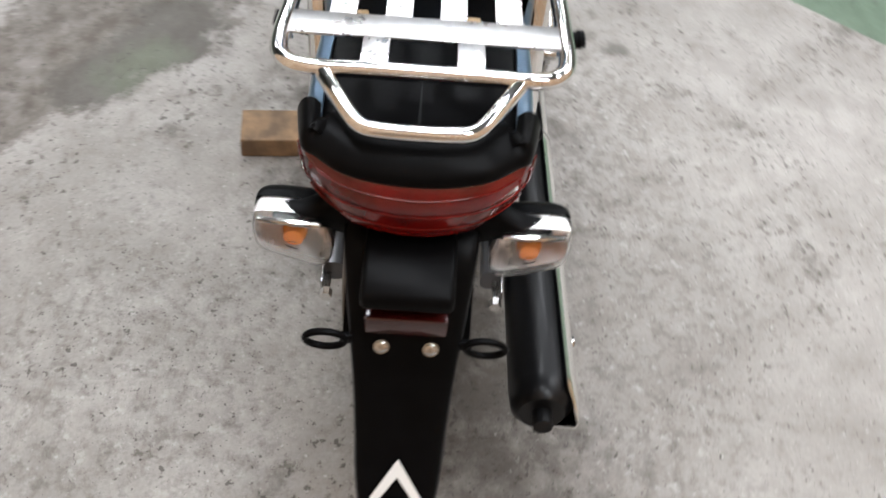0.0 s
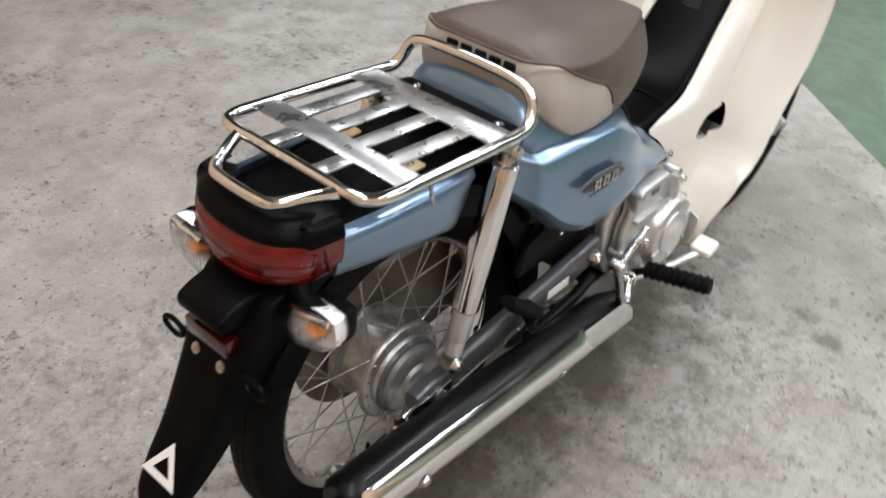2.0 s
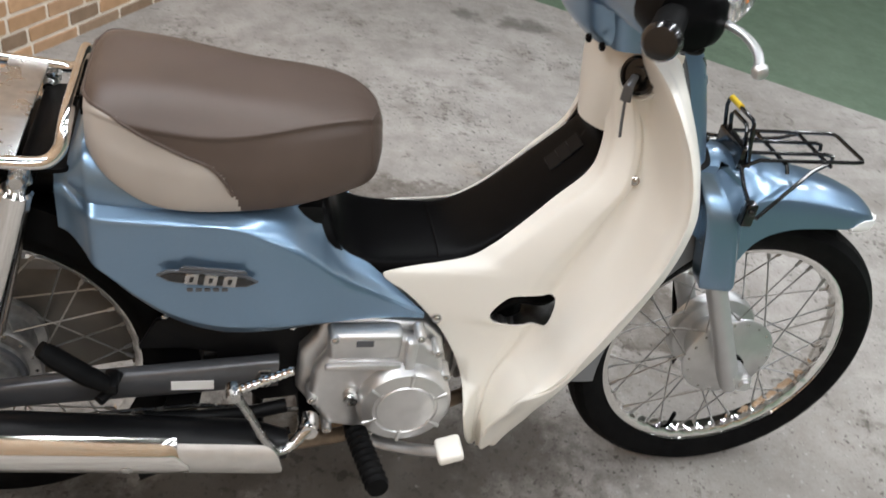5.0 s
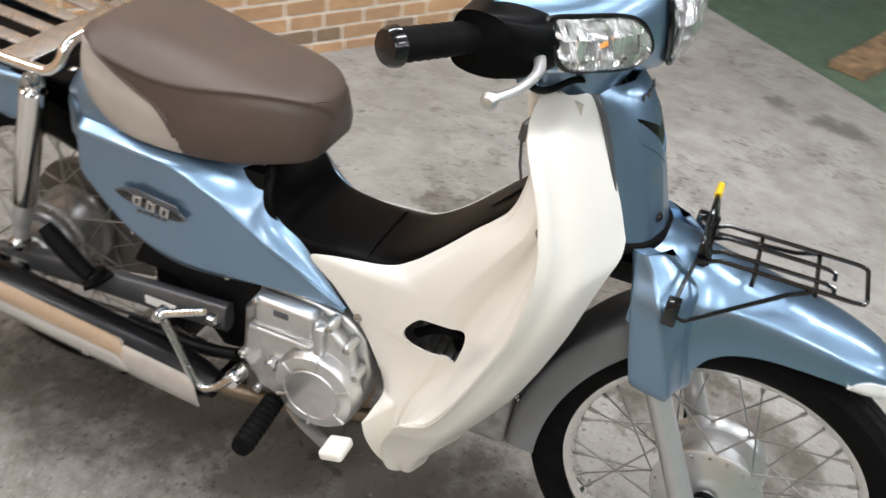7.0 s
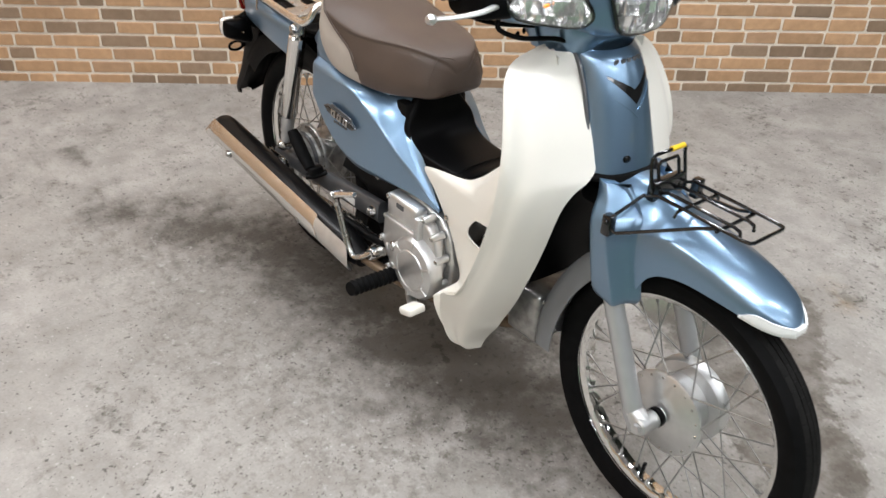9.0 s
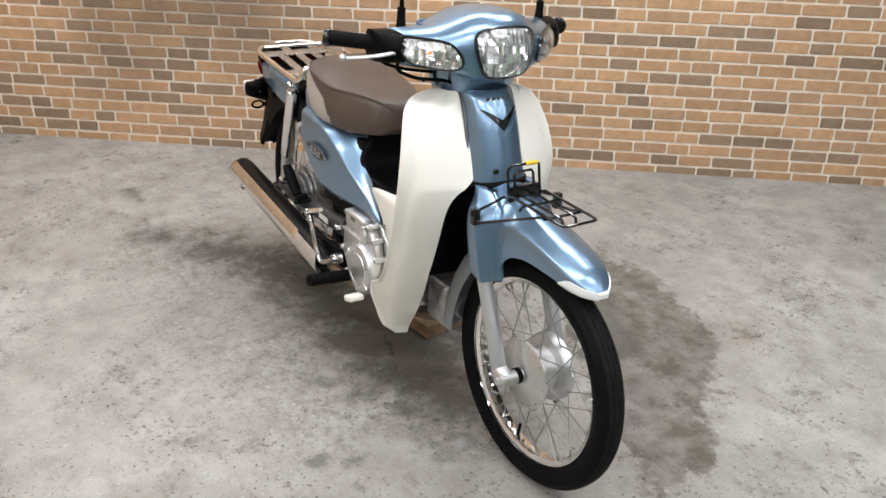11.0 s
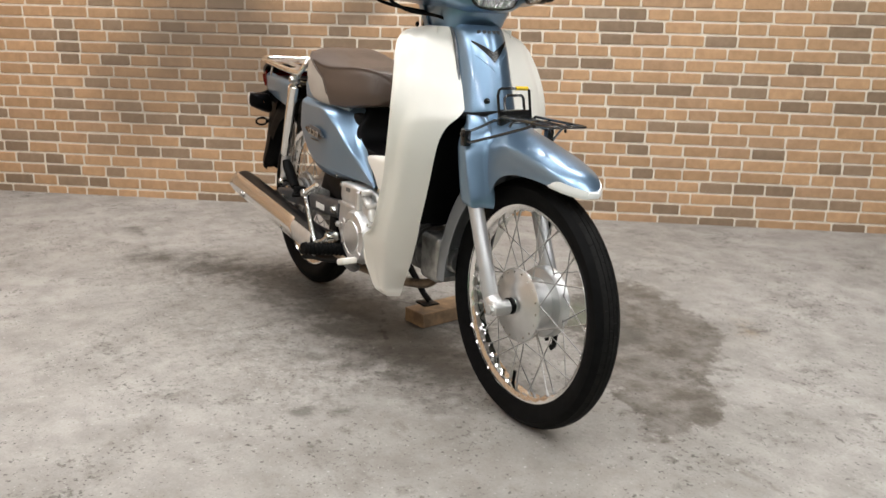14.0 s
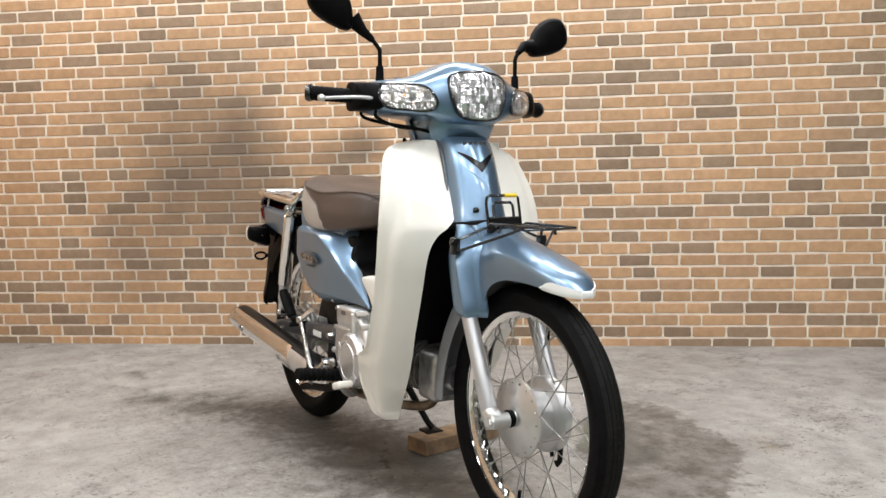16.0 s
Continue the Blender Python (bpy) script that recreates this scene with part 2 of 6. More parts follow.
    col = mix(green, col, (0.16, 0.19, 0.13), 0.45)
    col = mix(crack, col, (0.045, 0.04, 0.034), 0.85)
    col = mix(step(math_of("MULTIPLY_ADD", math_of("SUBTRACT", wob, 0.5), 0.3, chain([(1.01, 0.94, 0.02), (1.06, 0.91, 0.03)])), 0.05, -0.06, True), col, (0.36, 0.25, 0.14), 0.45)
    col = mix(k1, col, (0.06, 0.054, 0.046), 0.7)
    col = mix(k2, col, (0.05, 0.045, 0.04), 0.8)
    L(col, b.inputs["Base Color"])
    rr = N("ShaderNodeMapRange")
    rr.inputs["To Min"].default_value, rr.inputs["To Max"].default_value = 0.5, 0.8
    L(mid, rr.inputs["Value"])
    L(rr.outputs["Result"], b.inputs["Roughness"])
    b.inputs["Specular IOR Level"].default_value = 0.22
    h = math_of("SUBTRACT", math_of("MULTIPLY_ADD", mid, -0.3, fine), math_of("ADD", k1, k2))
    bp = N("ShaderNodeBump")
    bp.inputs["Strength"].default_value, bp.inputs["Distance"].default_value = 0.5, 0.0015
    L(h, bp.inputs["Height"])
    L(bp.outputs["Normal"], b.inputs["Normal"])
    return m


def brick_paint(name, per_object):
    """Tan and grey-brown printed brick, one tone per brick, with darker patches on the wall."""
    m = bpy.data.materials.new(name)
    m.use_nodes = True
    nt = m.node_tree
    L, N = nt.links.new, nt.nodes.new
    b = nt.nodes["Principled BSDF"]
    if per_object:
        rnd = N("ShaderNodeObjectInfo").outputs["Random"]
    else:
        rnd = N("ShaderNodeNewGeometry").outputs["Random Per Island"]
    ramp = N("ShaderNodeValToRGB")
    ramp.color_ramp.interpolation = "CONSTANT"
    tones = [(0.0, BRICK_A), (0.22, tuple(c * 1.1 for c in BRICK_A)), (0.42, tuple(c * 0.9 for c in BRICK_A)), (0.6, BRICK_C), (0.76, BRICK_B), (0.9, tuple(c * 0.82 for c in BRICK_B))]
    el = ramp.color_ramp.elements
    for i, (p, c) in enumerate(tones):
        e = el[i] if i < 2 else el.new(p)
        e.position, e.color = p, (*c, 1)
    L(rnd, ramp.inputs["Fac"])
    geo = N("ShaderNodeNewGeometry")
    n = N("ShaderNodeTexNoise")
    n.inputs["Scale"].default_value, n.inputs["Detail"].default_value, n.inputs["Roughness"].default_value = 28, 6, 0.65
    L(geo.outputs["Position"], n.inputs["Vector"])
    mp = N("ShaderNodeMapRange")
    mp.inputs["From Min"].default_value, mp.inputs["From Max"].default_value = 0.35, 0.7
    L(n.outputs["Fac"], mp.inputs["Value"])
    mx = N("ShaderNodeMix")
    mx.data_type, mx.blend_type = "RGBA", "MULTIPLY"
    mx.inputs["Factor"].default_value = 1.0
    rp2 = N("ShaderNodeValToRGB")
    rp2.color_ramp.elements[0].color, rp2.color_ramp.elements[1].color = (0.86, 0.84, 0.82, 1), (1.1, 1.1, 1.1, 1)
    L(mp.outputs["Result"], rp2.inputs["Fac"])
    L(ramp.outputs["Color"], mx.inputs["A"])
    L(rp2.outputs["Color"], mx.inputs["B"])
    L(dark_patches(nt, geo, mx.outputs["Result"]), b.inputs["Base Color"])
    b.inputs["Roughness"].default_value = 0.6
    b.inputs["Specular IOR Level"].default_value = 0.3
    return m


def dark_patches(nt, geo, col):
    """Soft, noise-edged darker patches on the brick wall behind the machine."""
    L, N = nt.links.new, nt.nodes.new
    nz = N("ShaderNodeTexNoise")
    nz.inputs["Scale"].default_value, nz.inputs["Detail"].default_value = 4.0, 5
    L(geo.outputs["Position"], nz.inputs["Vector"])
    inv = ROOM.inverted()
    for u, z, ru, rz, amount in DARK_PATCHES:
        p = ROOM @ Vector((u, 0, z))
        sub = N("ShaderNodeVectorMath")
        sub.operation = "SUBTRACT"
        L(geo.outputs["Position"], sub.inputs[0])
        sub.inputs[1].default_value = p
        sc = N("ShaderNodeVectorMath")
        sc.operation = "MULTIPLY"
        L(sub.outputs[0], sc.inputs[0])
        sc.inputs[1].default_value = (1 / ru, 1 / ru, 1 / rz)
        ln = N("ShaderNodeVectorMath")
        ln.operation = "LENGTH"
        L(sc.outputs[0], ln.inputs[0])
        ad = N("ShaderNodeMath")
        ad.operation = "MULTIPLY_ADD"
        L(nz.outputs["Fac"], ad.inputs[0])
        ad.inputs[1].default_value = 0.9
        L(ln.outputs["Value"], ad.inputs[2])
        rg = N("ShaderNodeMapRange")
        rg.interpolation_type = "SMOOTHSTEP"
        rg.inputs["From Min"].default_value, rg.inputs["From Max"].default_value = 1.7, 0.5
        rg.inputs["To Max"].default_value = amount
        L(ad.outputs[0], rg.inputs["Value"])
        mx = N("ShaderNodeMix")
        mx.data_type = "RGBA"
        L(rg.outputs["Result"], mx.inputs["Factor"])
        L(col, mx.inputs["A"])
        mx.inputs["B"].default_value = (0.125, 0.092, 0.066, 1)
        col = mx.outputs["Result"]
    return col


BRICK_A, BRICK_B, BRICK_C = (0.47, 0.293, 0.164), (0.305, 0.215, 0.143), (0.43, 0.273, 0.162)
DARK_PATCHES = [(1.18, 0.77, 0.58, 0.48, 0.72), (1.36, 0.91, 0.20, 0.20, 0.55), (1.92, 0.882, 0.10, 0.09, 0.65), (1.765, 0.85, 0.18, 0.11, 0.40), (0.85, 0.42, 0.4, 0.4, 0.35), (1.5, 0.5, 0.55, 0.4, 0.3), (1.15, 1.25, 0.5, 0.3, 0.25), (0.95, 1.165, 0.04, 0.03, 0.5)]
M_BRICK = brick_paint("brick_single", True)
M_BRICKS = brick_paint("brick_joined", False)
M_MORTAR = material("mortar", (0.78, 0.70, 0.585), 0.8, 0, 0.15, 20)
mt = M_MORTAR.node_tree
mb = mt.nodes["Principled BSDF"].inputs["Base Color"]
mt.links.new(dark_patches(mt, mt.nodes.new("ShaderNodeNewGeometry"), mb.links[0].from_socket), mb)
FLOOR_A, FLOOR_B, FLOOR_C = (0.43, 0.408, 0.382), (0.30, 0.280, 0.257), (0.165, 0.147, 0.128)
M_CONCRETE = slab_concrete("concrete")
M_GREEN = stained("green_paint", (0.085, 0.135, 0.085), 22.0, (0.13, 0.185, 0.125), (0.075, 0.105, 0.07), (0.05, 0.05, 0.04), 0.6, patches=[(2.8, 2.2, 0, 0.12, 0.1, 1, 0.7, 0.2)], tint=(0.05, 0.045, 0.035))
M_WALL = material("plaster", (0.27, 0.265, 0.25), 0.8, 0, 0.1, 3, 0.2, 60)
M_CEILING = material("grey_ceiling_board", (0.10, 0.10, 0.098), 0.85, 0, 0.15, 4)
M_BOWL = material("silvered_bowl", (0.92, 0.90, 0.87), 0.24, 0.65, rvary=0.15, scale=40)
M_BLUE = material("blue_metallic", (0.205, 0.315, 0.445), 0.31, 0.8, 0.08, 900, 0.02, 2500, coat=0.6)
M_CREAM = material("cream_plastic", (0.80, 0.77, 0.70), 0.36, 0, 0.03, 8, 0.03, 300, coat=0.25)
M_CHROME = material("chrome", (0.86, 0.85, 0.83), 0.07, 1.0, rvary=0.06, scale=25)
M_PLATED = material("worn_chrome_plate", (0.62, 0.61, 0.60), 0.24, 1.0, 0.25, 35, rvary=0.14)
M_SATIN = material("satin_aluminium", (0.66, 0.645, 0.62), 0.45, 0.8, 0.12, 30, 0.1, 300)
M_STEEL = material("brushed_steel", (0.56, 0.555, 0.54), 0.17, 1.0, 0.12, 60, rvary=0.12)
M_ALU = material("cast_aluminium", (0.68, 0.68, 0.675), 0.34, 0.9, 0.08, 40, 0.12, 500, rvary=0.1)
M_DULLALU = material("dusty_aluminium", (0.48, 0.475, 0.46), 0.34, 0.85, 0.45, 35, 0.2, 300, rvary=0.15)
M_SPOKE = material("galvanised_spoke", (0.42, 0.42, 0.41), 0.36, 0.85, 0.2, 80)
M_SILVER = material("silver_paint", (0.52, 0.525, 0.53), 0.35, 0.6, 0.05, 30, coat=0.3)
M_GREYMETAL = material("grey_painted_steel", (0.12, 0.124, 0.132), 0.35, 0.5, 0.15, 30, coat=0.2)
M_BLACK = material("black_plastic", (0.003, 0.003, 0.0033), 0.38, 0, 0.3, 40, 0.12, 700, spec=0.06)
M_GLOSSBLACK = material("black_enamel", (0.005, 0.005, 0.0055), 0.2, 0, 0.2, 40, coat=0.4)
M_MATTBLACK = material("matt_black_steel", (0.006, 0.006, 0.0065), 0.45, 0, 0.4, 25, 0.1, 400, spec=0.15)
M_SILENCER = material("silencer_enamel", (0.0045, 0.0045, 0.005), 0.36, 0, 0.3, 30, 0.05, 200, coat=0.06, spec=0.2)
M_RUBBER = material("tyre_rubber", (0.006, 0.006, 0.0062), 0.55, 0, 0.35, 50, 0.2, 400, spec=0.05)
M_TREAD = material("dusty_tread_rubber", (0.010, 0.0095, 0.009), 0.7, 0, 0.4, 60, 0.2, 500, spec=0.12)
M_SEAT = material("brown_vinyl", (0.085, 0.061, 0.049), 0.40, 0, 0.12, 14, 0.35, 900, spec=0.35)
M_SEATGREY = material("beige_vinyl", (0.40, 0.355, 0.31), 0.5, 0, 0.08, 14, 0.3, 900)
M_RED = material("red_lens", (0.150, 0.0035, 0.0026), 0.18, 0, 0.55, 22, 0.1, 300, coat=0.35)
M_DARKRED = material("dark_red_reflector", (0.035, 0.003, 0.003), 0.15, 0, 0.2, 80, coat=0.6)
M_LENS = glass("clear_lens", (0.98, 0.98, 0.97), 0.10, 0.25, 60)
M_CLEAR = glass("clear_cover", (1, 1, 1), 0.0)
M_REFLECT = material("mirror_reflector", (0.93, 0.93, 0.93), 0.14, 0.95)
M_RIBBED = faceted("ribbed_reflector", (0.90, 0.90, 0.89), 60, 0.0045, 0.96)
M_ORANGE = material("orange_bulb", (0.85, 0.27, 0.05), 0.2)
M_WOOD = material("raw_wood", (0.34, 0.215, 0.115), 0.75, 0, 0.4, 22, 0.4, 150, other=(0.16, 0.105, 0.062))
M_TAN = material("worn_tan_label", (0.66, 0.53, 0.35), 0.5, 0, 0.5, 45, other=(0.45, 0.24, 0.07))
M_WHITE = material("white_film", (0.8, 0.8, 0.78), 0.4)
M_YELLOW = material("yellow_tape", (0.75, 0.5, 0.02), 0.4)
M_GREYPLASTIC = material("grey_plastic", (0.17, 0.175, 0.18), 0.45, 0, 0.08, 20, 0.06, 500)
M_CHAINCASE = material("dusty_chain_case", (0.15, 0.135, 0.115), 0.55, 0.2, 0.3, 14)
M_RUST = material("heat_stained_pipe", (0.26, 0.19, 0.13), 0.4, 0.7, 0.5, 22)
M_ORANGECORD = material("orange_cord", (0.6, 0.12, 0.03), 0.5)
M_DARKBLUE = material("plain_dark_blue", (0.02, 0.035, 0.075), 0.45)
M_TUBE = bpy.data.materials.new("lit_tube")
M_TUBE.use_nodes = True
M_TUBE.node_tree.nodes["Principled BSDF"].inputs["Emission Color"].default_value = (1, 0.97, 0.93, 1)
M_TUBE.node_tree.nodes["Principled BSDF"].inputs["Emission Strength"].default_value = 4.0


# ---- mesh helpers ----
def pw(x, table):
    """Piecewise smooth value at x of a short table of (x, value)."""
    if x <= table[0][0]:
        return table[0][1]
    for i in range(len(table) - 1):
        (x0, v0), (x1, v1) = table[i], table[i + 1]
        if x <= x1:
            def slope(j):
                a, c = max(j - 1, 0), min(j + 1, len(table) - 1)
                return (table[c][1] - table[a][1]) / (table[c][0] - table[a][0])
            h, t = x1 - x0, (x - x0) / (x1 - x0)
            m0, m1 = slope(i) * h, slope(i + 1) * h
            return (2 * t**3 - 3 * t**2 + 1) * v0 + (t**3 - 2 * t**2 + t) * m0 + (3 * t**2 - 2 * t**3) * v1 + (t**3 - t**2) * m1
    return table[-1][1]


def spline(points, n, closed=False):
    """n points along a smooth curve through the given ones."""
    P = [Vector(p) for p in points]
    k = len(P)
    spans = k if closed else k - 1
    out = []
    for j in range(n):
        f = j * spans / (n if closed else n - 1)
        i = min(int(f), spans - 1)
        t = f - i
        at = (lambda a: P[a % k]) if closed else (lambda a: P[min(max(a, 0), k - 1)])
        p0, p1, p2, p3 = at(i - 1), at(i), at(i + 1), at(i + 2)
        out.append(0.5 * (2 * p1 + (p2 - p0) * t + (2 * p0 - 5 * p1 + 4 * p2 - p3) * t * t + (3 * p1 - p0 - 3 * p2 + p3) * t**3))
    return out


def part(name, bm, mat, parent, label="", smooth=True, m=None):
    """One mesh object under a thing or a part."""
    bmesh.ops.recalc_face_normals(bm, faces=bm.faces)
    me = bpy.data.meshes.new(name)
    bm.to_mesh(me)
    bm.free()
    me.materials.append(mat)
    if smooth:
        me.shade_smooth()
        me.set_sharp_from_angle(angle=radians(38))
    ob = new(name, me)
    ob.parent = parent
    if m:
        ob.matrix_basis = m
    if label:
        tagged(ob, label)
    return ob


def grid(rows, closed_rows=False, closed_cols=False):
    bm = bmesh.new()
    V = [[bm.verts.new(p) for p in r] for r in rows]
    a, c = len(V), len(V[0])
    for i in range(a if closed_rows else a - 1):
        for j in range(c if closed_cols else c - 1):
            q = (V[i][j], V[(i + 1) % a][j], V[(i + 1) % a][(j + 1) % c], V[i][(j + 1) % c])
            if len(set(q)) == 4:
                bm.faces.new(q)
    return bm, V


def surf(rows, n, m, thick=0.0, closed=False, cap=False):
    """Smooth sheet through rows of control points, n rows by m columns."""
    mids = [spline(r, m, closed) for r in rows]
    cols = [spline([r[j] for r in mids], n) for j in range(m)]
    bm, V = grid([[cols[j][i] for j in range(m)] for i in range(n)], False, closed)
    if cap:
        bm.faces.new(V[0])
        bm.faces.new(list(reversed(V[-1])))
    if thick:
        shell(bm, thick)
    return bm


def shell(bm, thick):
    """Gives a sheet thickness, on the inner side of its faces."""
    bmesh.ops.recalc_face_normals(bm, faces=bm.faces)
    bm.normal_update()
    bm.verts.ensure_lookup_table()
    rim = [e for e in bm.edges if e.is_boundary]
    loops = {}
    for e in rim:
        loops[e] = e.link_loops[0]
    twin = {v: None for v in bm.verts}
    for v in list(twin):
        twin[v] = bm.verts.new(v.co - v.normal * thick)
    for f in list(bm.faces):
        bm.faces.new([twin[v] for v in reversed(f.verts)])
    for e in rim:
        a = loops[e].vert
        b = e.other_vert(a)
        bm.faces.new((b, a, twin[a], twin[b]))


def tube(points, r, n=10, steps=0, closed=False, flat=1.0, up=(0, 0, 1), ends=True):
    """A round bar along points; r may be a list, one per point."""
    P = [Vector(p) for p in points]
    R = list(r) if isinstance(r, (list, tuple)) else [r] * len(P)
    if steps:
        P2 = spline(P, steps, closed)
        R = [pw(i / (steps - 1) * (len(R) - 1), list(enumerate(R))) for i in range(steps)] if len(set(R)) > 1 else [R[0]] * steps
        P = P2
    rows, k = [], len(P)
    prev = None
    for i in range(k):
        d = (P[(i + 1) % k] - P[i - 1]) if closed else (P[min(i + 1, k - 1)] - P[max(i - 1, 0)])
        d.normalize()
        if prev is None:
            ref = Vector(up)
            if abs(ref.dot(d)) > 0.95:
                ref = Vector((1, 0, 0)) if abs(d.x) < 0.9 else Vector((0, 1, 0))
            s = d.cross(ref).normalized()
        else:
            s = (prev - d * prev.dot(d)).normalized()
        prev = s
        w = s.cross(d)
        rows.append([P[i] + (s * math.cos(a) + w * math.sin(a) * flat) * R[i] for a in (2 * math.pi * j / n for j in range(n))])
    bm, V = grid(rows, closed, True)
    if not closed and ends:
        bm.faces.new(V[0])
        bm.faces.new(list(reversed(V[-1])))
    return bm


def lathe(profile, centre, axis="y", n=48, ring=False):
    """A turned body: profile of (radius, along), about an axis through centre."""
    c = Vector(centre)
    rows = []
    for i in range(n):
        a = 2 * math.pi * i / n
        row = []
        for r, h in profile:
            u, v = r * math.cos(a), r * math.sin(a)
            row.append(c + Vector({"y": (u, h, v), "x": (h, u, v), "z": (u, v, h)}[axis]))
        rows.append(row)
    bm, V = grid(rows, True, ring)
    bmesh.ops.remove_doubles(bm, verts=bm.verts, dist=1e-5)
    return bm


def block(x0, y0, z0, x1, y1, z1, bevel=0.0, seg=2, m=None):
    bm = bmesh.new()
    bmesh.ops.create_cube(bm, size=1)
    for v in bm.verts:
        v.co = Vector(((x0 + x1) / 2 + v.co.x * (x1 - x0), (y0 + y1) / 2 + v.co.y * (y1 - y0), (z0 + z1) / 2 + v.co.z * (z1 - z0)))
    if bevel:
        bmesh.ops.bevel(bm, geom=bm.edges[:], offset=bevel, segments=seg, profile=0.5, affect="EDGES")
    if m:
        bm.transform(m)
    return bm


def plate(outline, lo, hi, axis="y", bevel=0.0, seg=2):
    """A flat outline given thickness from lo to hi along an axis."""
    bm = bmesh.new()
    def at(p, h):
        return {"y": (p[0], h, p[1]), "x": (h, p[0], p[1]), "z": (p[0], p[1], h)}[axis]
    f = bm.faces.new([bm.verts.new(at(p, lo)) for p in outline])
    ex = bmesh.ops.extrude_face_region(bm, geom=[f])
    top = [g for g in ex["geom"] if isinstance(g, bmesh.types.BMVert)]
    for v in top:
        v.co["xyz".index(axis)] = hi
    if bevel:
        bmesh.ops.recalc_face_normals(bm, faces=bm.faces)
        bmesh.ops.bevel(bm, geom=[e for e in bm.edges if e.calc_face_angle(0) > 0.7], offset=bevel, segments=seg, profile=0.5, affect="EDGES")
    return bm


def rounded(w, h, r, cx=0.0, cy=0.0, k=5):
    out = []
    for sx, sy, a0 in ((1, 1, 0), (-1, 1, 90), (-1, -1, 180), (1, -1, 270)):
        for i in range(k + 1):
            a = radians(a0 + 90 * i / k)
            out.append((cx + sx * (w / 2 - r) + r * math.cos(a), cy + sy * (h / 2 - r) + r * math.sin(a)))
    return out


def join(*bms):
    out = bmesh.new()
    for b in bms:
        me = bpy.data.meshes.new("scratch")
        b.to_mesh(me)
        b.free()
        out.from_mesh(me)
        bpy.data.meshes.remove(me)
    return out


def mirrored(bm):
    bm.transform(Matrix.Diagonal((1, -1, 1, 1)))
    return bm


def screw(name, p, normal, r, parent, mat=None, label=""):
    """A domed screw head on a surface."""
    n = Vector(normal).normalized()
    q = n.to_track_quat("Z", "Y").to_matrix().to_4x4()
    bm = lathe([(0, r * 0.55), (r * 0.6, r * 0.5), (r * 0.95, r * 0.25), (r, 0), (r * 1.25, 0), (r * 1.25, -r * 0.3)], (0, 0, 0), "z", 14)
    bm.transform(Matrix.Translation(p) @ q)
    return part(name, bm, mat or M_STEEL, parent, label)


# ---- the room ----
def slab(name, bm, mat, m=None):
    ob = part(name, bm, mat, None, "", False, m)
    return tagged(ob, kind="structure")


slab("ground", block(-0.2, -9, -0.2, 10, 4, -0.006), M_GREEN, ROOM)
floor = slab("pavement", block(0.0, -2.62, -0.15, 4.58, 0.02, 0.0, 0.004, 1, ROOM), M_CONCRETE)
slab("wall_north", block(0.0, 0.0, -0.1, 4.32, 0.12, CEILING), M_MORTAR, ROOM)
slab("wall_west", block(-0.12, -9, -0.1, 0.0, 4, CEILING), M_MORTAR, ROOM)
# Unseen walls and ceiling, added to close the room; dark to limit fill light.
slab("wall_east", block(10, -9, -0.1, 10.12, 4, CEILING), M_WALL, ROOM)
slab("wall_south", block(-0.2, -9.12, -0.1, 10.1, -9, CEILING), M_WALL, ROOM)
slab("wall_far", block(-0.2, 4, -0.1, 10.1, 4.12, CEILING), M_WALL, ROOM)
slab("ceiling", block(-0.2, -9.1, CEILING, 10.1, 4.1, CEILING + 0.1), M_CEILING, ROOM)


def tube_lamp(u, v):
    lamp = tagged(new("ceiling_light"), "white ceiling fitting with two lit fluorescent tubes", "ceiling light", "ceiling lights")
    lamp.matrix_world = ROOM @ pose(u, v, CEILING)
    part("housing", block(-0.63, -0.06, -0.05, 0.63, 0.06, 0.0, 0.006), M_WHITE, lamp)
    for y in (-0.045, 0.045):
        part("tube", lathe([(0, -0.6), (0.015, -0.6), (0.015, 0.6), (0, 0.6)], (0, y, -0.068), "x", 12), M_TUBE, lamp, "lit tube")


for u, v in TUBES:
    tube_lamp(u, v)

# ---- the motorbike: x forward from the rear axle, y to its left, leaning on its stand ----
bike = tagged(new("motorbike"), "pale metallic blue motorbike with cream leg shield on side stand", "motorbike")
bike.matrix_world = pose(0, -0.028, 0, -2.2, 0, 0)


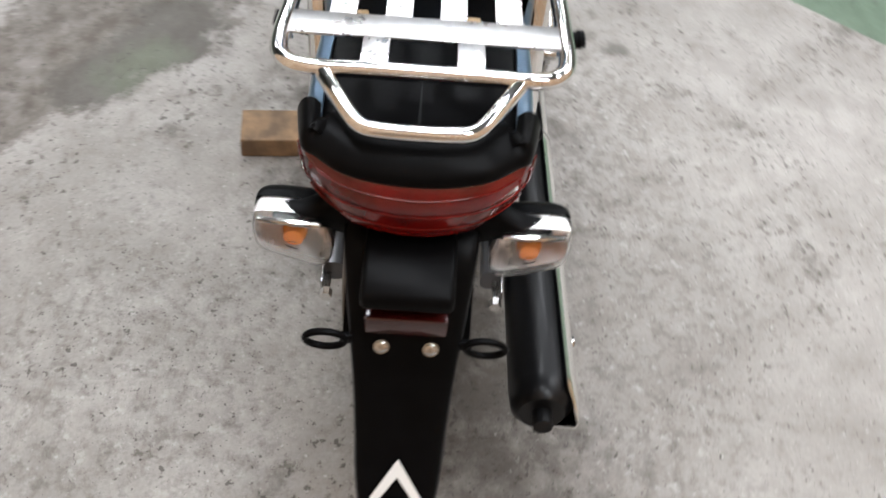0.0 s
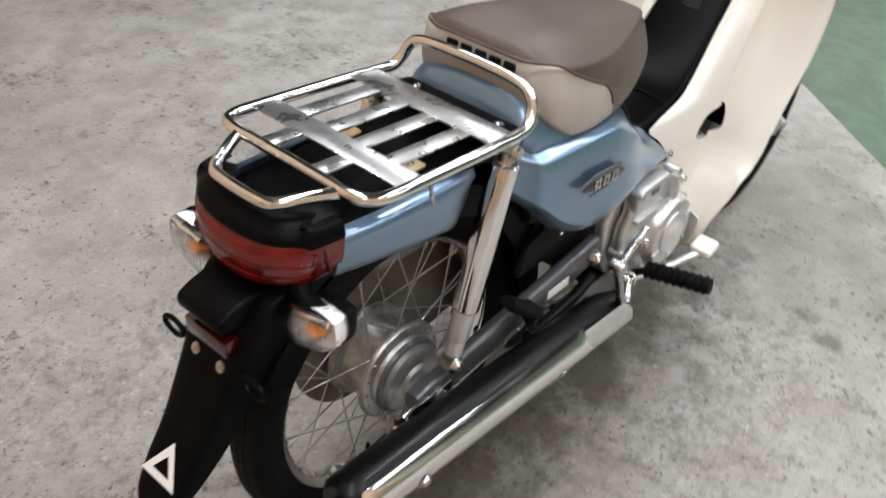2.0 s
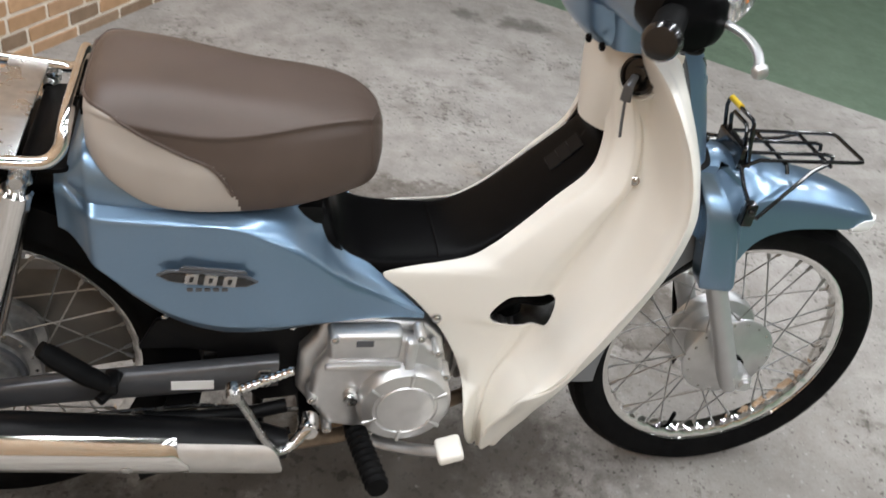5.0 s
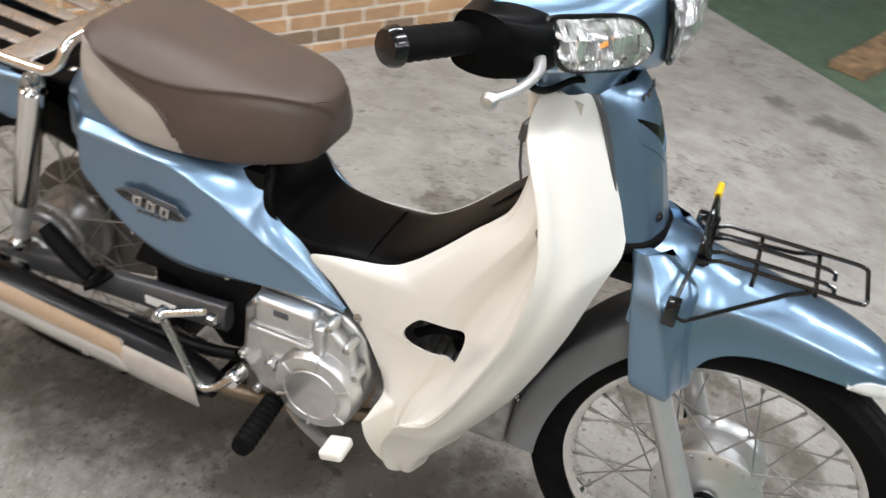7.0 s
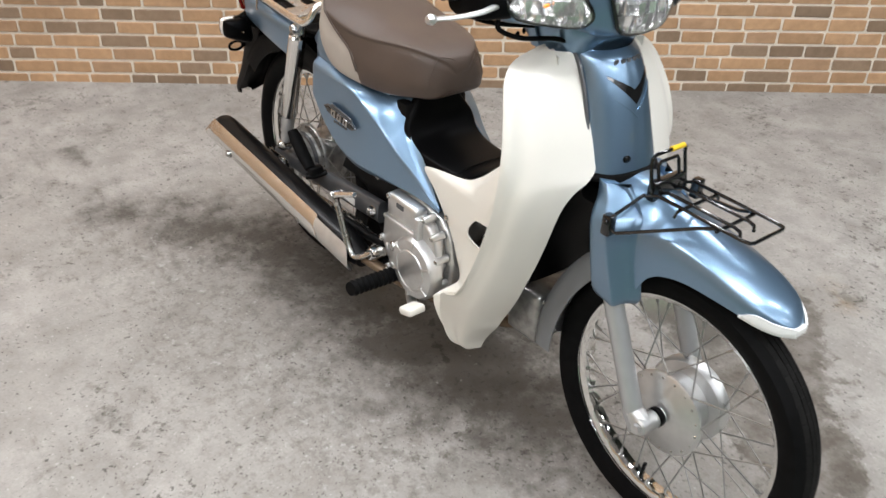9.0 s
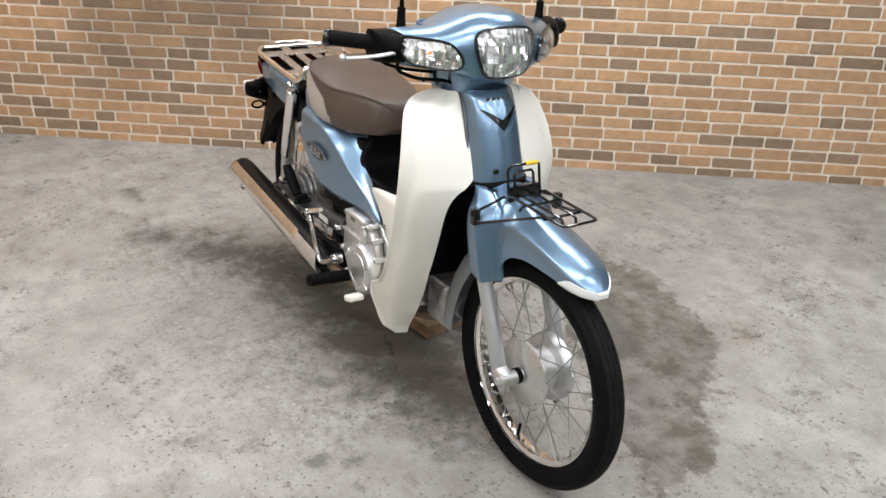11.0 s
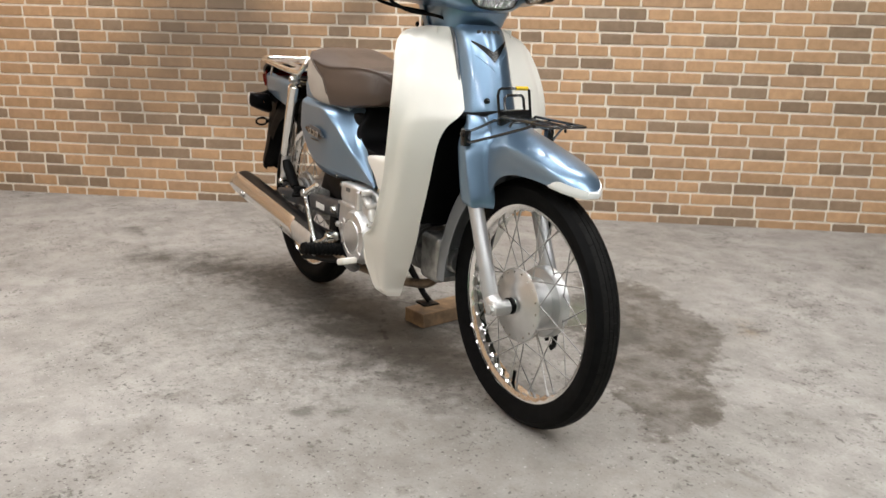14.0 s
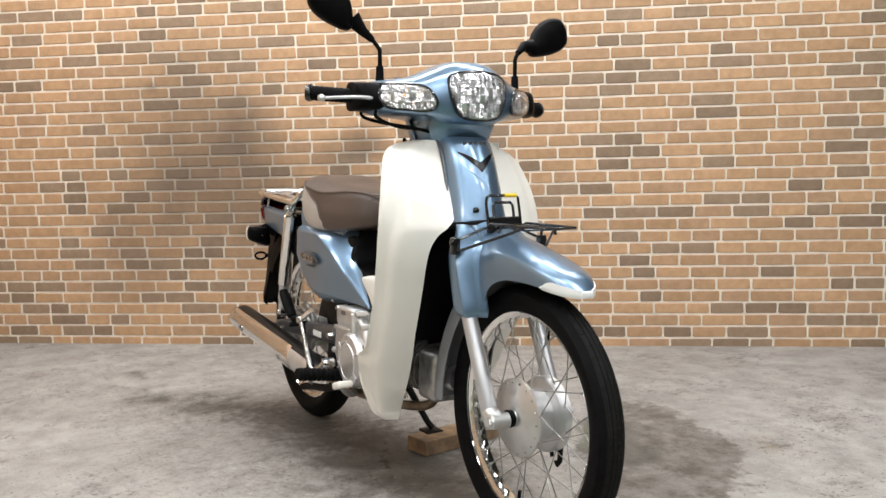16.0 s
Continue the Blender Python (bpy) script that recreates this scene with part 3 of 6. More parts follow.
def wheel(name, cx, R, w, rim_r, hub, label):
    """Spoked wheel about the y axis: tyre, chromed rim, hub and 36 spokes."""
    wl = new(name)
    wl.parent = bike
    tagged(wl, label)
    c = (cx, 0, R)
    h = w / 2
    sec = [(rim_r - 0.004, -h * 0.62), (rim_r + 0.006, -h * 0.78), (rim_r + 0.022, -h * 0.99), (rim_r + 0.036, -h * 0.97), (R - 0.013, -h * 0.8), (R - 0.0065, -h * 0.62)]
    def crown(y):
        return R - pw(abs(y) / h, [(0, 0), (0.25, 0.0005), (0.45, 0.0025), (0.62, 0.0065), (0.8, 0.014), (0.95, 0.024)])
    sec += [(crown(y * h) - 0.0032, y * h) for y in (-0.5, -0.25, 0, 0.25, 0.5)]
    sec += [(r, -y) for r, y in reversed(sec[:6])]
    tyre = part("tyre", lathe(sec, c, "y", 96), M_RUBBER, wl, "black tyre with grooved tread")
    bm = bmesh.new()
    for k, (y0, y1) in enumerate(((-0.90, -0.65), (-0.60, -0.34), (-0.29, -0.02), (0.02, 0.29), (0.34, 0.60), (0.65, 0.90))):
        for i in range(64):
            V = []
            for y in (y0 * h, y1 * h):
                for f in (0.018, 0.5, 0.982):
                    a = 2 * math.pi * (i + f + (0.5 if k % 2 else 0.0)) / 64
                    V.append([bm.verts.new((cx + r * math.cos(a), y, R + r * math.sin(a))) for r in (crown(y) - 0.0045, crown(y))])
            A, B = V[:3], V[3:]
            for j in (0, 1):
                bm.faces.new((A[j][1], A[j + 1][1], B[j + 1][1], B[j][1]))
                bm.faces.new((A[j][0], A[j + 1][0], A[j + 1][1], A[j][1]))
                bm.faces.new((B[j + 1][0], B[j][0], B[j][1], B[j + 1][1]))
            bm.faces.new((A[0][0], A[0][1], B[0][1], B[0][0]))
            bm.faces.new((A[2][1], A[2][0], B[2][0], B[2][1]))
    bmesh.ops.recalc_face_normals(bm, faces=bm.faces)
    part("tread", bm, M_TREAD, wl, "dusty ribbed tread", False)
    ro = rim_r
    rim = [(ro, -h * 0.66), (ro + 0.004, -h * 0.60), (ro + 0.003, -h * 0.54), (ro - 0.007, -h * 0.52), (ro - 0.016, -h * 0.38), (ro - 0.020, 0.0)]
    rim += [(r, -y) for r, y in reversed(rim[:-1])]
    rim += [(ro - 0.003, h * 0.5), (ro - 0.012, 0.0), (ro - 0.003, -h * 0.5)]
    rim_bm = lathe(rim, c, "y", 216, True)
    for vert in rim_bm.verts:          # a dimple pressed in at every spoke
        dx, dz = vert.co.x - cx, vert.co.z - R
        r, a = math.hypot(dx, dz), math.atan2(dz, dx)
        if r < ro - 0.012 and abs(vert.co.y) < h * 0.45:
            k = 1 - 0.0022 * max(0.0, math.cos(36 * a - math.pi)) ** 2 / r
            vert.co.x, vert.co.z = cx + dx * k, R + dz * k
    part("rim", rim_bm, M_CHROME, wl, "chromed rim")
    part("hub", lathe(hub, c, "y", 56), M_ALU if cx > 1 else M_DULLALU, wl, "cast aluminium drum hub")
    hr, hy = max(r for r, _ in hub) - 0.006, 0.036
    for i in range(36):
        side = 1 if i % 2 else -1
        a = 2 * math.pi * (i + 0.5) / 36
        twist = 0.62 if (i // 2) % 2 else -0.62
        p0 = (cx + hr * math.cos(a + twist), side * hy, R + hr * math.sin(a + twist))
        p1 = (cx + (ro - 0.017) * math.cos(a), side * 0.004, R + (ro - 0.017) * math.sin(a))
        d = Vector(p1) - Vector(p0)
        sp = tube([p0, Vector(p1) - d * 0.1, Vector(p1) - d * 0.095, p1], [0.0015, 0.0015, 0.0032, 0.0032], 6)
        part("spoke", sp, M_SPOKE, wl)
    v = Vector((cx + (ro - 0.02) * math.cos(-1.75), 0, R + (ro - 0.02) * math.sin(-1.75)))
    part("valve", tube([v, v + Vector((0.004, 0, 0.03))], 0.004, 8), M_BLACK, wl)
    return wl


HUB_F = [(0, -0.05), (0.016, -0.05), (0.018, -0.046), (0.05, -0.044), (0.056, -0.04), (0.080, -0.038), (0.084, -0.035), (0.084, -0.031), (0.064, -0.026), (0.058, -0.012), (0.058, 0.02), (0.078, 0.026), (0.082, 0.032), (0.082, 0.05), (0.05, 0.056), (0, 0.056)]
HUB_R = [(0, -0.062), (0.02, -0.062), (0.022, -0.056), (0.058, -0.054), (0.064, -0.048), (0.066, -0.042), (0.082, -0.040), (0.085, -0.036), (0.085, -0.031), (0.066, -0.026), (0.06, 0.0), (0.066, 0.026), (0.08, 0.03), (0.08, 0.042), (0.05, 0.05), (0, 0.05)]
front = wheel("front_wheel", 1.213, 0.283, 0.068, 0.2285, HUB_F, "wire-spoked front wheel with chrome rim")
rear = wheel("rear_wheel", 0.0, 0.288, 0.078, 0.2285, HUB_R, "wire-spoked rear wheel with chrome rim")
for i in range(18):
    a = 2 * math.pi * i / 18
    screw("spoke_head", (0.076 * math.cos(a), -0.0415, 0.288 + 0.076 * math.sin(a)), (0, -1, 0), 0.0026, rear)
part("brake_plate", lathe([(0.058, -0.058), (0.056, -0.066), (0.050, -0.069), (0.030, -0.070), (0.026, -0.076), (0.0, -0.076)], (0, 0, 0.288), "y", 40), M_DULLALU, rear, "dusty brake plate")
# Dark grey ring draws the shade in the gap round the brake plate.
part("shadow_gap", lathe([(0.066, -0.050), (0.064, -0.0555), (0.059, -0.0585)], (0, 0, 0.288), "y", 40), M_GREYMETAL, rear)
for i in range(18):
    a = 2 * math.pi * i / 18
    screw("spoke_head", (1.213 + 0.075 * math.cos(a), -0.0385, 0.283 + 0.075 * math.sin(a)), (0, -1, 0), 0.0024, front)
part("axle_seal", lathe([(0, -0.072), (0.013, -0.061), (0.019, -0.059), (0.019, -0.05), (0.018, -0.048)], (1.213, 0, 0.283), "y", 24), M_BLACK, front)
part("brake_arm", tube([(1.213, 0.064, 0.283), (1.208, 0.088, 0.262), (1.203, 0.092, 0.215), (1.200, 0.092, 0.165), (1.192, 0.088, 0.158)], [0.010, 0.009, 0.008, 0.007, 0.009], 8, flat=0.6), M_MATTBLACK, front, "black brake arm")


# rear end, seat and rack
def seat_ring(s):
    """Half width, top, bottom and ridge of the seat at s from tail (0) to nose (1)."""
    w = pw(s, [(0, 0.100), (0.03, 0.117), (0.08, 0.127), (0.2, 0.132), (0.4, 0.130), (0.6, 0.119), (0.78, 0.102), (0.92, 0.08), (0.98, 0.055), (1, 0.03)])
    top = pw(s, [(0, 0.772), (0.03, 0.780), (0.08, 0.782), (0.25, 0.776), (0.5, 0.760), (0.75, 0.750), (0.9, 0.742), (0.98, 0.728), (1, 0.712)])
    bot = pw(s, [(0, 0.705), (0.08, 0.672), (0.22, 0.640), (0.5, 0.631), (0.7, 0.634), (0.88, 0.645), (0.97, 0.652), (1, 0.668)])
    ridge = pw(s, [(0, 0.93), (0.2, 0.95), (0.45, 0.92), (0.7, 0.84), (0.9, 0.74), (1, 0.55)])
    drop = pw(s, [(0, 0.012), (0.15, 0.026), (0.35, 0.029), (0.55, 0.018), (0.75, 0.005), (0.9, 0.001), (1, 0.003)])
    return w, top, bot, ridge, drop


def seat_point(s, a, off=0.0):
    """Seat skin at length s and ring place a: 0 top middle, 1 bottom middle, sign gives the side."""
    w, top, bot, ridge, drop = seat_ring(s)
    x = 0.183 + 0.372 * s
    side = -1 if a < 0 else 1
    ctrl = [(0, top + 0.003), (w * ridge * 0.6, top + 0.002), (w * ridge * 0.97, top - drop * 0.8), (w * (0.04 + 0.96 * ridge), top - drop - 0.008), (w * (0.45 + 0.55 * ridge), top - drop - (top - bot) * 0.22), (w, top - (top - bot) * 0.62), (w * 0.985, bot + 0.012), (w * 0.9, bot), (w * 0.5, bot - 0.002), (0, bot - 0.002)]
    f = abs(a) * (len(ctrl) - 1)
    y, z = pw(f, [(i, p[0]) for i, p in enumerate(ctrl)]), pw(f, [(i, p[1]) for i, p in enumerate(ctrl)])
    mid = Vector((x, 0, (top + bot) / 2))
    p = Vector((x, side * y, z))
    if off:
        d = (p - mid).normalized()
        if s < 0.05:
            d = (d + Vector((-1.2, 0, 0))).normalized()
        p += d * off
    return p


def panel_top(s):
    """Height of the piped edge of the beige skirt at s."""
    return pw(s, [(0, 0.769), (0.04, 0.770), (0.09, 0.764), (0.17, 0.745), (0.3, 0.719), (0.40, 0.699), (0.455, 0.671), (0.495, 0.632)])


def seat_skins():
    """The brown top and the beige skirt, cut from one skin along the piped edge."""
    S = [-0.008, -0.006, -0.002, 0.004, 0.012] + [0.02 + 0.98 * i / 110 for i in range(111)]
    K = 150
    rows = []
    for s in S:
        q = max(s, 0.0)
        ring = [seat_point(q, 2 * j / K - 1 + 1e-6) for j in range(K)]
        if s < 0:
            k = {-0.008: 0.4, -0.006: 0.85, -0.002: 0.97}[s]
            mid = Vector((0.183 + 0.372 * s, 0, 0.735))
            ring = [mid + Vector((0, (p.y) * k, (p.z - 0.735) * k)) for p in ring]
        rows.append(ring)
    skins = []
    for want in (False, True):
        bm = bmesh.new()
        made = {}
        def vert(i, j):
            if (i, j) not in made:
                made[i, j] = bm.verts.new(rows[i][j])
            return made[i, j]
        for i in range(len(S) - 1):
            for j in range(K):
                n = (j + 1) % K
                z = (rows[i][j].z + rows[i + 1][n].z) / 2
                beige = S[i] < 0.495 and z < panel_top(max(S[i], 0.0))
                if beige == want:
                    bm.faces.new((vert(i, j), vert(i + 1, j), vert(i + 1, n), vert(i, n)))
        end = 0 if want else len(S) - 1
        if want:
            bm.faces.new([vert(0, j) for j in range(K)])
        else:
            bm.faces.new([vert(len(S) - 1, j) for j in reversed(range(K))])
        skins.append(bm)
    return skins


brown, beige = seat_skins()
seat = part("seat", brown, M_SEAT, bike, "brown vinyl saddle with beige lower panel")
part("seat_panel", beige, M_SEATGREY, seat, "beige vinyl side panel")
edge = []
for i in range(48):
    s = 0.466 * (1 - i / 47)
    lo, hi = 0.12, 0.85
    for _ in range(30):
        md = (lo + hi) / 2
        if seat_point(s, md).z > panel_top(s):
            lo = md
        else:
            hi = md
    edge.append(seat_point(s, lo, 0.0008))
back = [Vector((0.1805, y, 0.770)) for y in (0.07, 0.035, 0.0, -0.035, -0.07)]
path = edge + back + [Vector((p.x, -p.y, p.z)) for p in reversed(edge)]
for side in (-1, 1):
    part("nose_seam", tube([seat_point(0.985 - 0.05 * math.sin(math.pi * 0.5 * min(1, k / 6)) + 0.001 * k, side * (0.10 + 0.032 * k), 0.0004) for k in range(16)], 0.0010, 6, 60), M_SEAT, seat, "stitched nose seam")
part("piping", tube(path, 0.0024, 8, 160), M_SEAT, seat, "brown piping")
for i in range(5):
    y = 0.044 - 0.026 * i
    part("lettering_bar", block(0.1755, y - 0.0095, 0.736, 0.1805, y + 0.0095, 0.761, 0.0008, 1), M_BLACK, seat, "dark printed bar")

# rear rack of chromed tube and flat steel
rack = new("rear_rack")
rack.parent = bike
tagged(rack, "chromed steel luggage rack")
ZR = 0.0
SLOPE = Matrix(((1, 0, 0, 0), (0, 1, 0, 0), (-0.088, 0, 1, 0.7125), (0, 0, 0, 1)))   # the rack falls a little towards the saddle


def rack_part(name, bm, mat, label=""):
    bm.transform(SLOPE)
    return part(name, bm, mat, rack, label)


side_pts = [(-0.165, 0.06, 0), (-0.166, 0.10, 0), (-0.158, 0.124, 0), (-0.13, 0.136, 0), (-0.06, 0.136, 0), (0.06, 0.133, 0), (0.115, 0.130, 0), (0.142, 0.126, 0.003), (0.157, 0.120, 0.018), (0.162, 0.112, 0.036), (0.164, 0.095, 0.048), (0.165, 0.05, 0.053)]
ring = side_pts + [(x, -y, z) for x, y, z in reversed(side_pts)]
rack_part("hoop", tube(ring, 0.0085, 12, 150, True), M_CHROME, "bent chrome tube")
rack_part("rear_loop", tube([(-0.166, 0.092, -0.002), (-0.20, 0.074, -0.006), (-0.232, 0.053, -0.012), (-0.240, 0.03, -0.013), (-0.240, -0.03, -0.013), (-0.232, -0.053, -0.012), (-0.20, -0.074, -0.006), (-0.166, -0.092, -0.002)], 0.008, 12, 60), M_CHROME)
rack_part("strap", block(-0.114, -0.134, 0.002, -0.073, 0.134, 0.0055, 0.001), M_PLATED)
rack_part("strap", block(0.058, -0.130, 0.002, 0.108, 0.130, 0.0055, 0.001), M_PLATED)
for y in (0.082, 0.027, -0.027, -0.082):
    rack_part("slat", block(-0.078, y - 0.0135, 0.0015, 0.060, y + 0.0135, 0.005, 0.001), M_PLATED)
for y in (0.045, -0.045):
    rack_part("slat", block(-0.164, y - 0.013, 0.0015, -0.110, y + 0.013, 0.005, 0.001), M_PLATED)
part("mount_plate", plate(rounded(0.062, 0.226, 0.018, 0.136, 0.0), 0.678, 0.685, "z", 0.002), M_BLACK, rack, "black mounting plate")
for y in (0.079, -0.077):
    screw("bolt", (0.143, y, 0.687), (0, 0, 1), 0.0065, rack)
for y in (0.118, -0.118):
    part("stay", tube([(0.11, y, 0.699), (0.113, y, 0.688), (0.114, y, 0.668)], 0.009, 10), M_STEEL, rack)
    part("hook", tube([(-0.06, y * 1.14, 0.708), (-0.06, y * 1.17, 0.685), (-0.056, y * 1.17, 0.679)], 0.0028, 7), M_STEEL, rack)

# tail: blue side panels, black top, red lens
for side in (1, -1):
    rows = []
    for i in range(9):
        x = -0.186 + 0.253 * i / 8
        yo = pw(x, [(-0.20, 0.107), (-0.1, 0.112), (0.02, 0.110), (0.067, 0.102)])
        zt = pw(x, [(-0.25, 0.684), (-0.1, 0.674), (0.067, 0.662)])
        zb = pw(x, [(-0.25, 0.622), (-0.2, 0.616), (0.0, 0.582), (0.04, 0.580), (0.067, 0.622)])
        rows.append([(x, side * (yo - 0.016), zt), (x, side * (yo - 0.004), zt - 0.004), (x, side * (yo + 0.001), zt - 0.014), (x, side * yo, (zt + zb) / 2 + 0.006), (x, side * (yo - 0.006), zb + 0.008), (x, side * (yo - 0.014), zb)])
    part("tail_panel", surf(rows, 26, 20, 0.003), M_BLUE, bike, "blue tail side panel")


def tail_outline(k, back, drop=0.0):
    """Plan of the tail end, from one flank round the back to the other."""
    half = [(-0.180, 0.114), (-0.222, 0.106), (-0.250 - back, 0.092), (-0.268 - back, 0.068), (-0.277 - back, 0.036)]
    return [(x, -y * k) for x, y in half] + [(-0.279 - back, 0.0)] + [(x, y * k) for x, y in reversed(half)]


rows = [[(x, y, z + 0.008 * abs(y) / 0.11) for x, y in tail_outline(k, bk)] for k, bk, z in ((0.97, -0.020, 0.678), (0.985, -0.013, 0.668), (0.975, -0.010, 0.652), (0.94, -0.011, 0.634), (0.88, -0.014, 0.619), (0.82, -0.018, 0.611), (0.74, -0.028, 0.608))]
tail_lamp = part("tail_lamp", surf(rows, 20, 48, 0.003), M_RED, bike, "wide red tail lamp lens")
rows = [[(x, y, z + 0.005 * abs(y) / 0.11 * f) for x, y in tail_outline(k, bk)] for k, bk, z, f in ((0.985, -0.020, 0.674, 0.8), (1.0, -0.015, 0.679, 0.8), (0.99, -0.018, 0.689, 0.6), (0.95, -0.030, 0.699, 0.3), (0.90, -0.042, 0.7035, 0.1), (0.85, -0.053, 0.703, 0), (0.80, -0.062, 0.697, 0))]
for side in (-1, 1):
    for k in range(3):
        part("lens_rib", tube([(-0.206 - 0.014 * k, side * (0.1095 - 0.0035 * k * k), 0.672 - 0.002 * k), (-0.204 - 0.014 * k, side * (0.1085 - 0.0035 * k * k), 0.655), (-0.198 - 0.014 * k, side * (0.104 - 0.0035 * k * k), 0.634 - 0.002 * k)], 0.0022, 8, 12), M_RED, tail_lamp)
for z, k, bk in ((0.664, 0.988, -0.0125), (0.646, 0.972, -0.0095), (0.629, 0.93, -0.0115)):
    part("lens_rib", tube([(x - 0.0008, y, z + 0.008 * abs(y) / 0.11) for x, y in tail_outline(k, bk)[1:-1]], 0.0008, 6, 60), M_RED, tail_lamp)
tail_cap = part("tail_cap", surf(rows, 28, 48, 0.003), M_BLACK, bike, "black plastic tail cap")
part("tail_deck", plate([(-0.20, -0.095), (-0.235, -0.06), (-0.235, 0.06), (-0.20, 0.095), (0.12, 0.098), (0.12, -0.098)], 0.655, 0.664, "z", 0.002), M_BLACK, bike, "black rear fender top")
for y0, y1 in ((0.064, 0.104), (-0.058, -0.022)):
    lab = part("caution_label", plate(rounded(0.036, y1 - y0, 0.003, 0.0, (y0 + y1) / 2), 0.664, 0.667, "z"), M_TAN, bike, "worn tan label", False)
    screw("bolt", (0.004, (y0 + y1) / 2, 0.668), (0, 0, 1), 0.005, lab)

# rear mudguard with plate holder
prof = [(-0.235, 0.60), (-0.262, 0.585), (-0.285, 0.553), (-0.308, 0.508), (-0.336, 0.456), (-0.366, 0.404), (-0.400, 0.360), (-0.424, 0.330), (-0.436, 0.314)]
wid = [0.064, 0.064, 0.061, 0.056, 0.051, 0.047, 0.043, 0.035, 0.016]
rows = [[(x + 0.075, -w - 0.004, z - 0.01), (x + 0.02, -w - 0.002, z), (x + 0.003, -w + 0.006, z), (x, -w * 0.5, z), (x, 0, z), (x, w * 0.5, z), (x + 0.003, w - 0.006, z), (x + 0.02, w + 0.002, z), (x + 0.075, w + 0.004, z - 0.01)] for (x, z), w in zip(prof[:4], wid)]
rows += [[(x + 0.05 * (1 - i / 6), -w - 0.003, z - 0.006), (x + 0.014, -w, z), (x + 0.003, -w + 0.006, z), (x, -w * 0.5, z), (x, 0, z), (x, w * 0.5, z), (x + 0.003, w - 0.006, z), (x + 0.014, w, z), (x + 0.05 * (1 - i / 6), w + 0.003, z - 0.006)] for i, ((x, z), w) in enumerate(zip(prof[4:], wid[4:]))]
guard = part("rear_mudguard", surf(rows, 40, 34, 0.003), M_BLACK, bike, "black plastic rear mudguard")


def on_guard(z, y, out=0.001):
    x = pw(-z, [(-b, a) for a, b in prof])
    return Vector((x - out, y, z))


def triangle_mark():
    pts_o = [(0.396, 0.0), (0.353, 0.034), (0.353, -0.034)]
    pts_i = [(0.380, 0.0), (0.361, 0.017), (0.361, -0.017)]
    bm = bmesh.new()
    o = [bm.verts.new(on_guard(z, y, 0.003)) for z, y in pts_o]
    q = [bm.verts.new(on_guard(z, y, 0.003)) for z, y in pts_i]
    for i in range(3):
        bm.faces.new((o[i], o[(i + 1) % 3], q[(i + 1) % 3], q[i]))
    return bm


part("triangle_sticker", triangle_mark(), M_WHITE, guard, "white open triangle sticker", False)
for y in (0.0235, -0.0255):
    screw("bolt", on_guard(0.503, y, 0.001), (-1, 0, 0.5), 0.0065, guard)
part("plate_lamp", plate([(-0.235, 0.600), (-0.275, 0.599), (-0.300, 0.592), (-0.316, 0.584), (-0.318, 0.570), (-0.312, 0.563), (-0.24, 0.556)], -0.044, 0.044, "y", 0.006, 3), M_BLACK, guard, "black plate lamp housing")
part("reflector", block(-0.311, -0.040, 0.522, -0.288, 0.040, 0.548, 0.003), M_DARKRED, guard, "dark red reflector")
for side in (1, -1):
    c = Vector((-0.304, side * 0.080, 0.500))
    part("holder_loop", tube([c + Vector((0, side * 0.02 * math.cos(a) + (0), 0.012 * math.sin(a))) for a in (2 * math.pi * i / 20 for i in range(20))], 0.0038, 8, 0, True), M_BLACK, guard)
    part("holder_arm", block(-0.304, min(side * 0.05, side * 0.066), 0.494, -0.298, max(side * 0.05, side * 0.066), 0.507, 0.001), M_BLACK, guard)

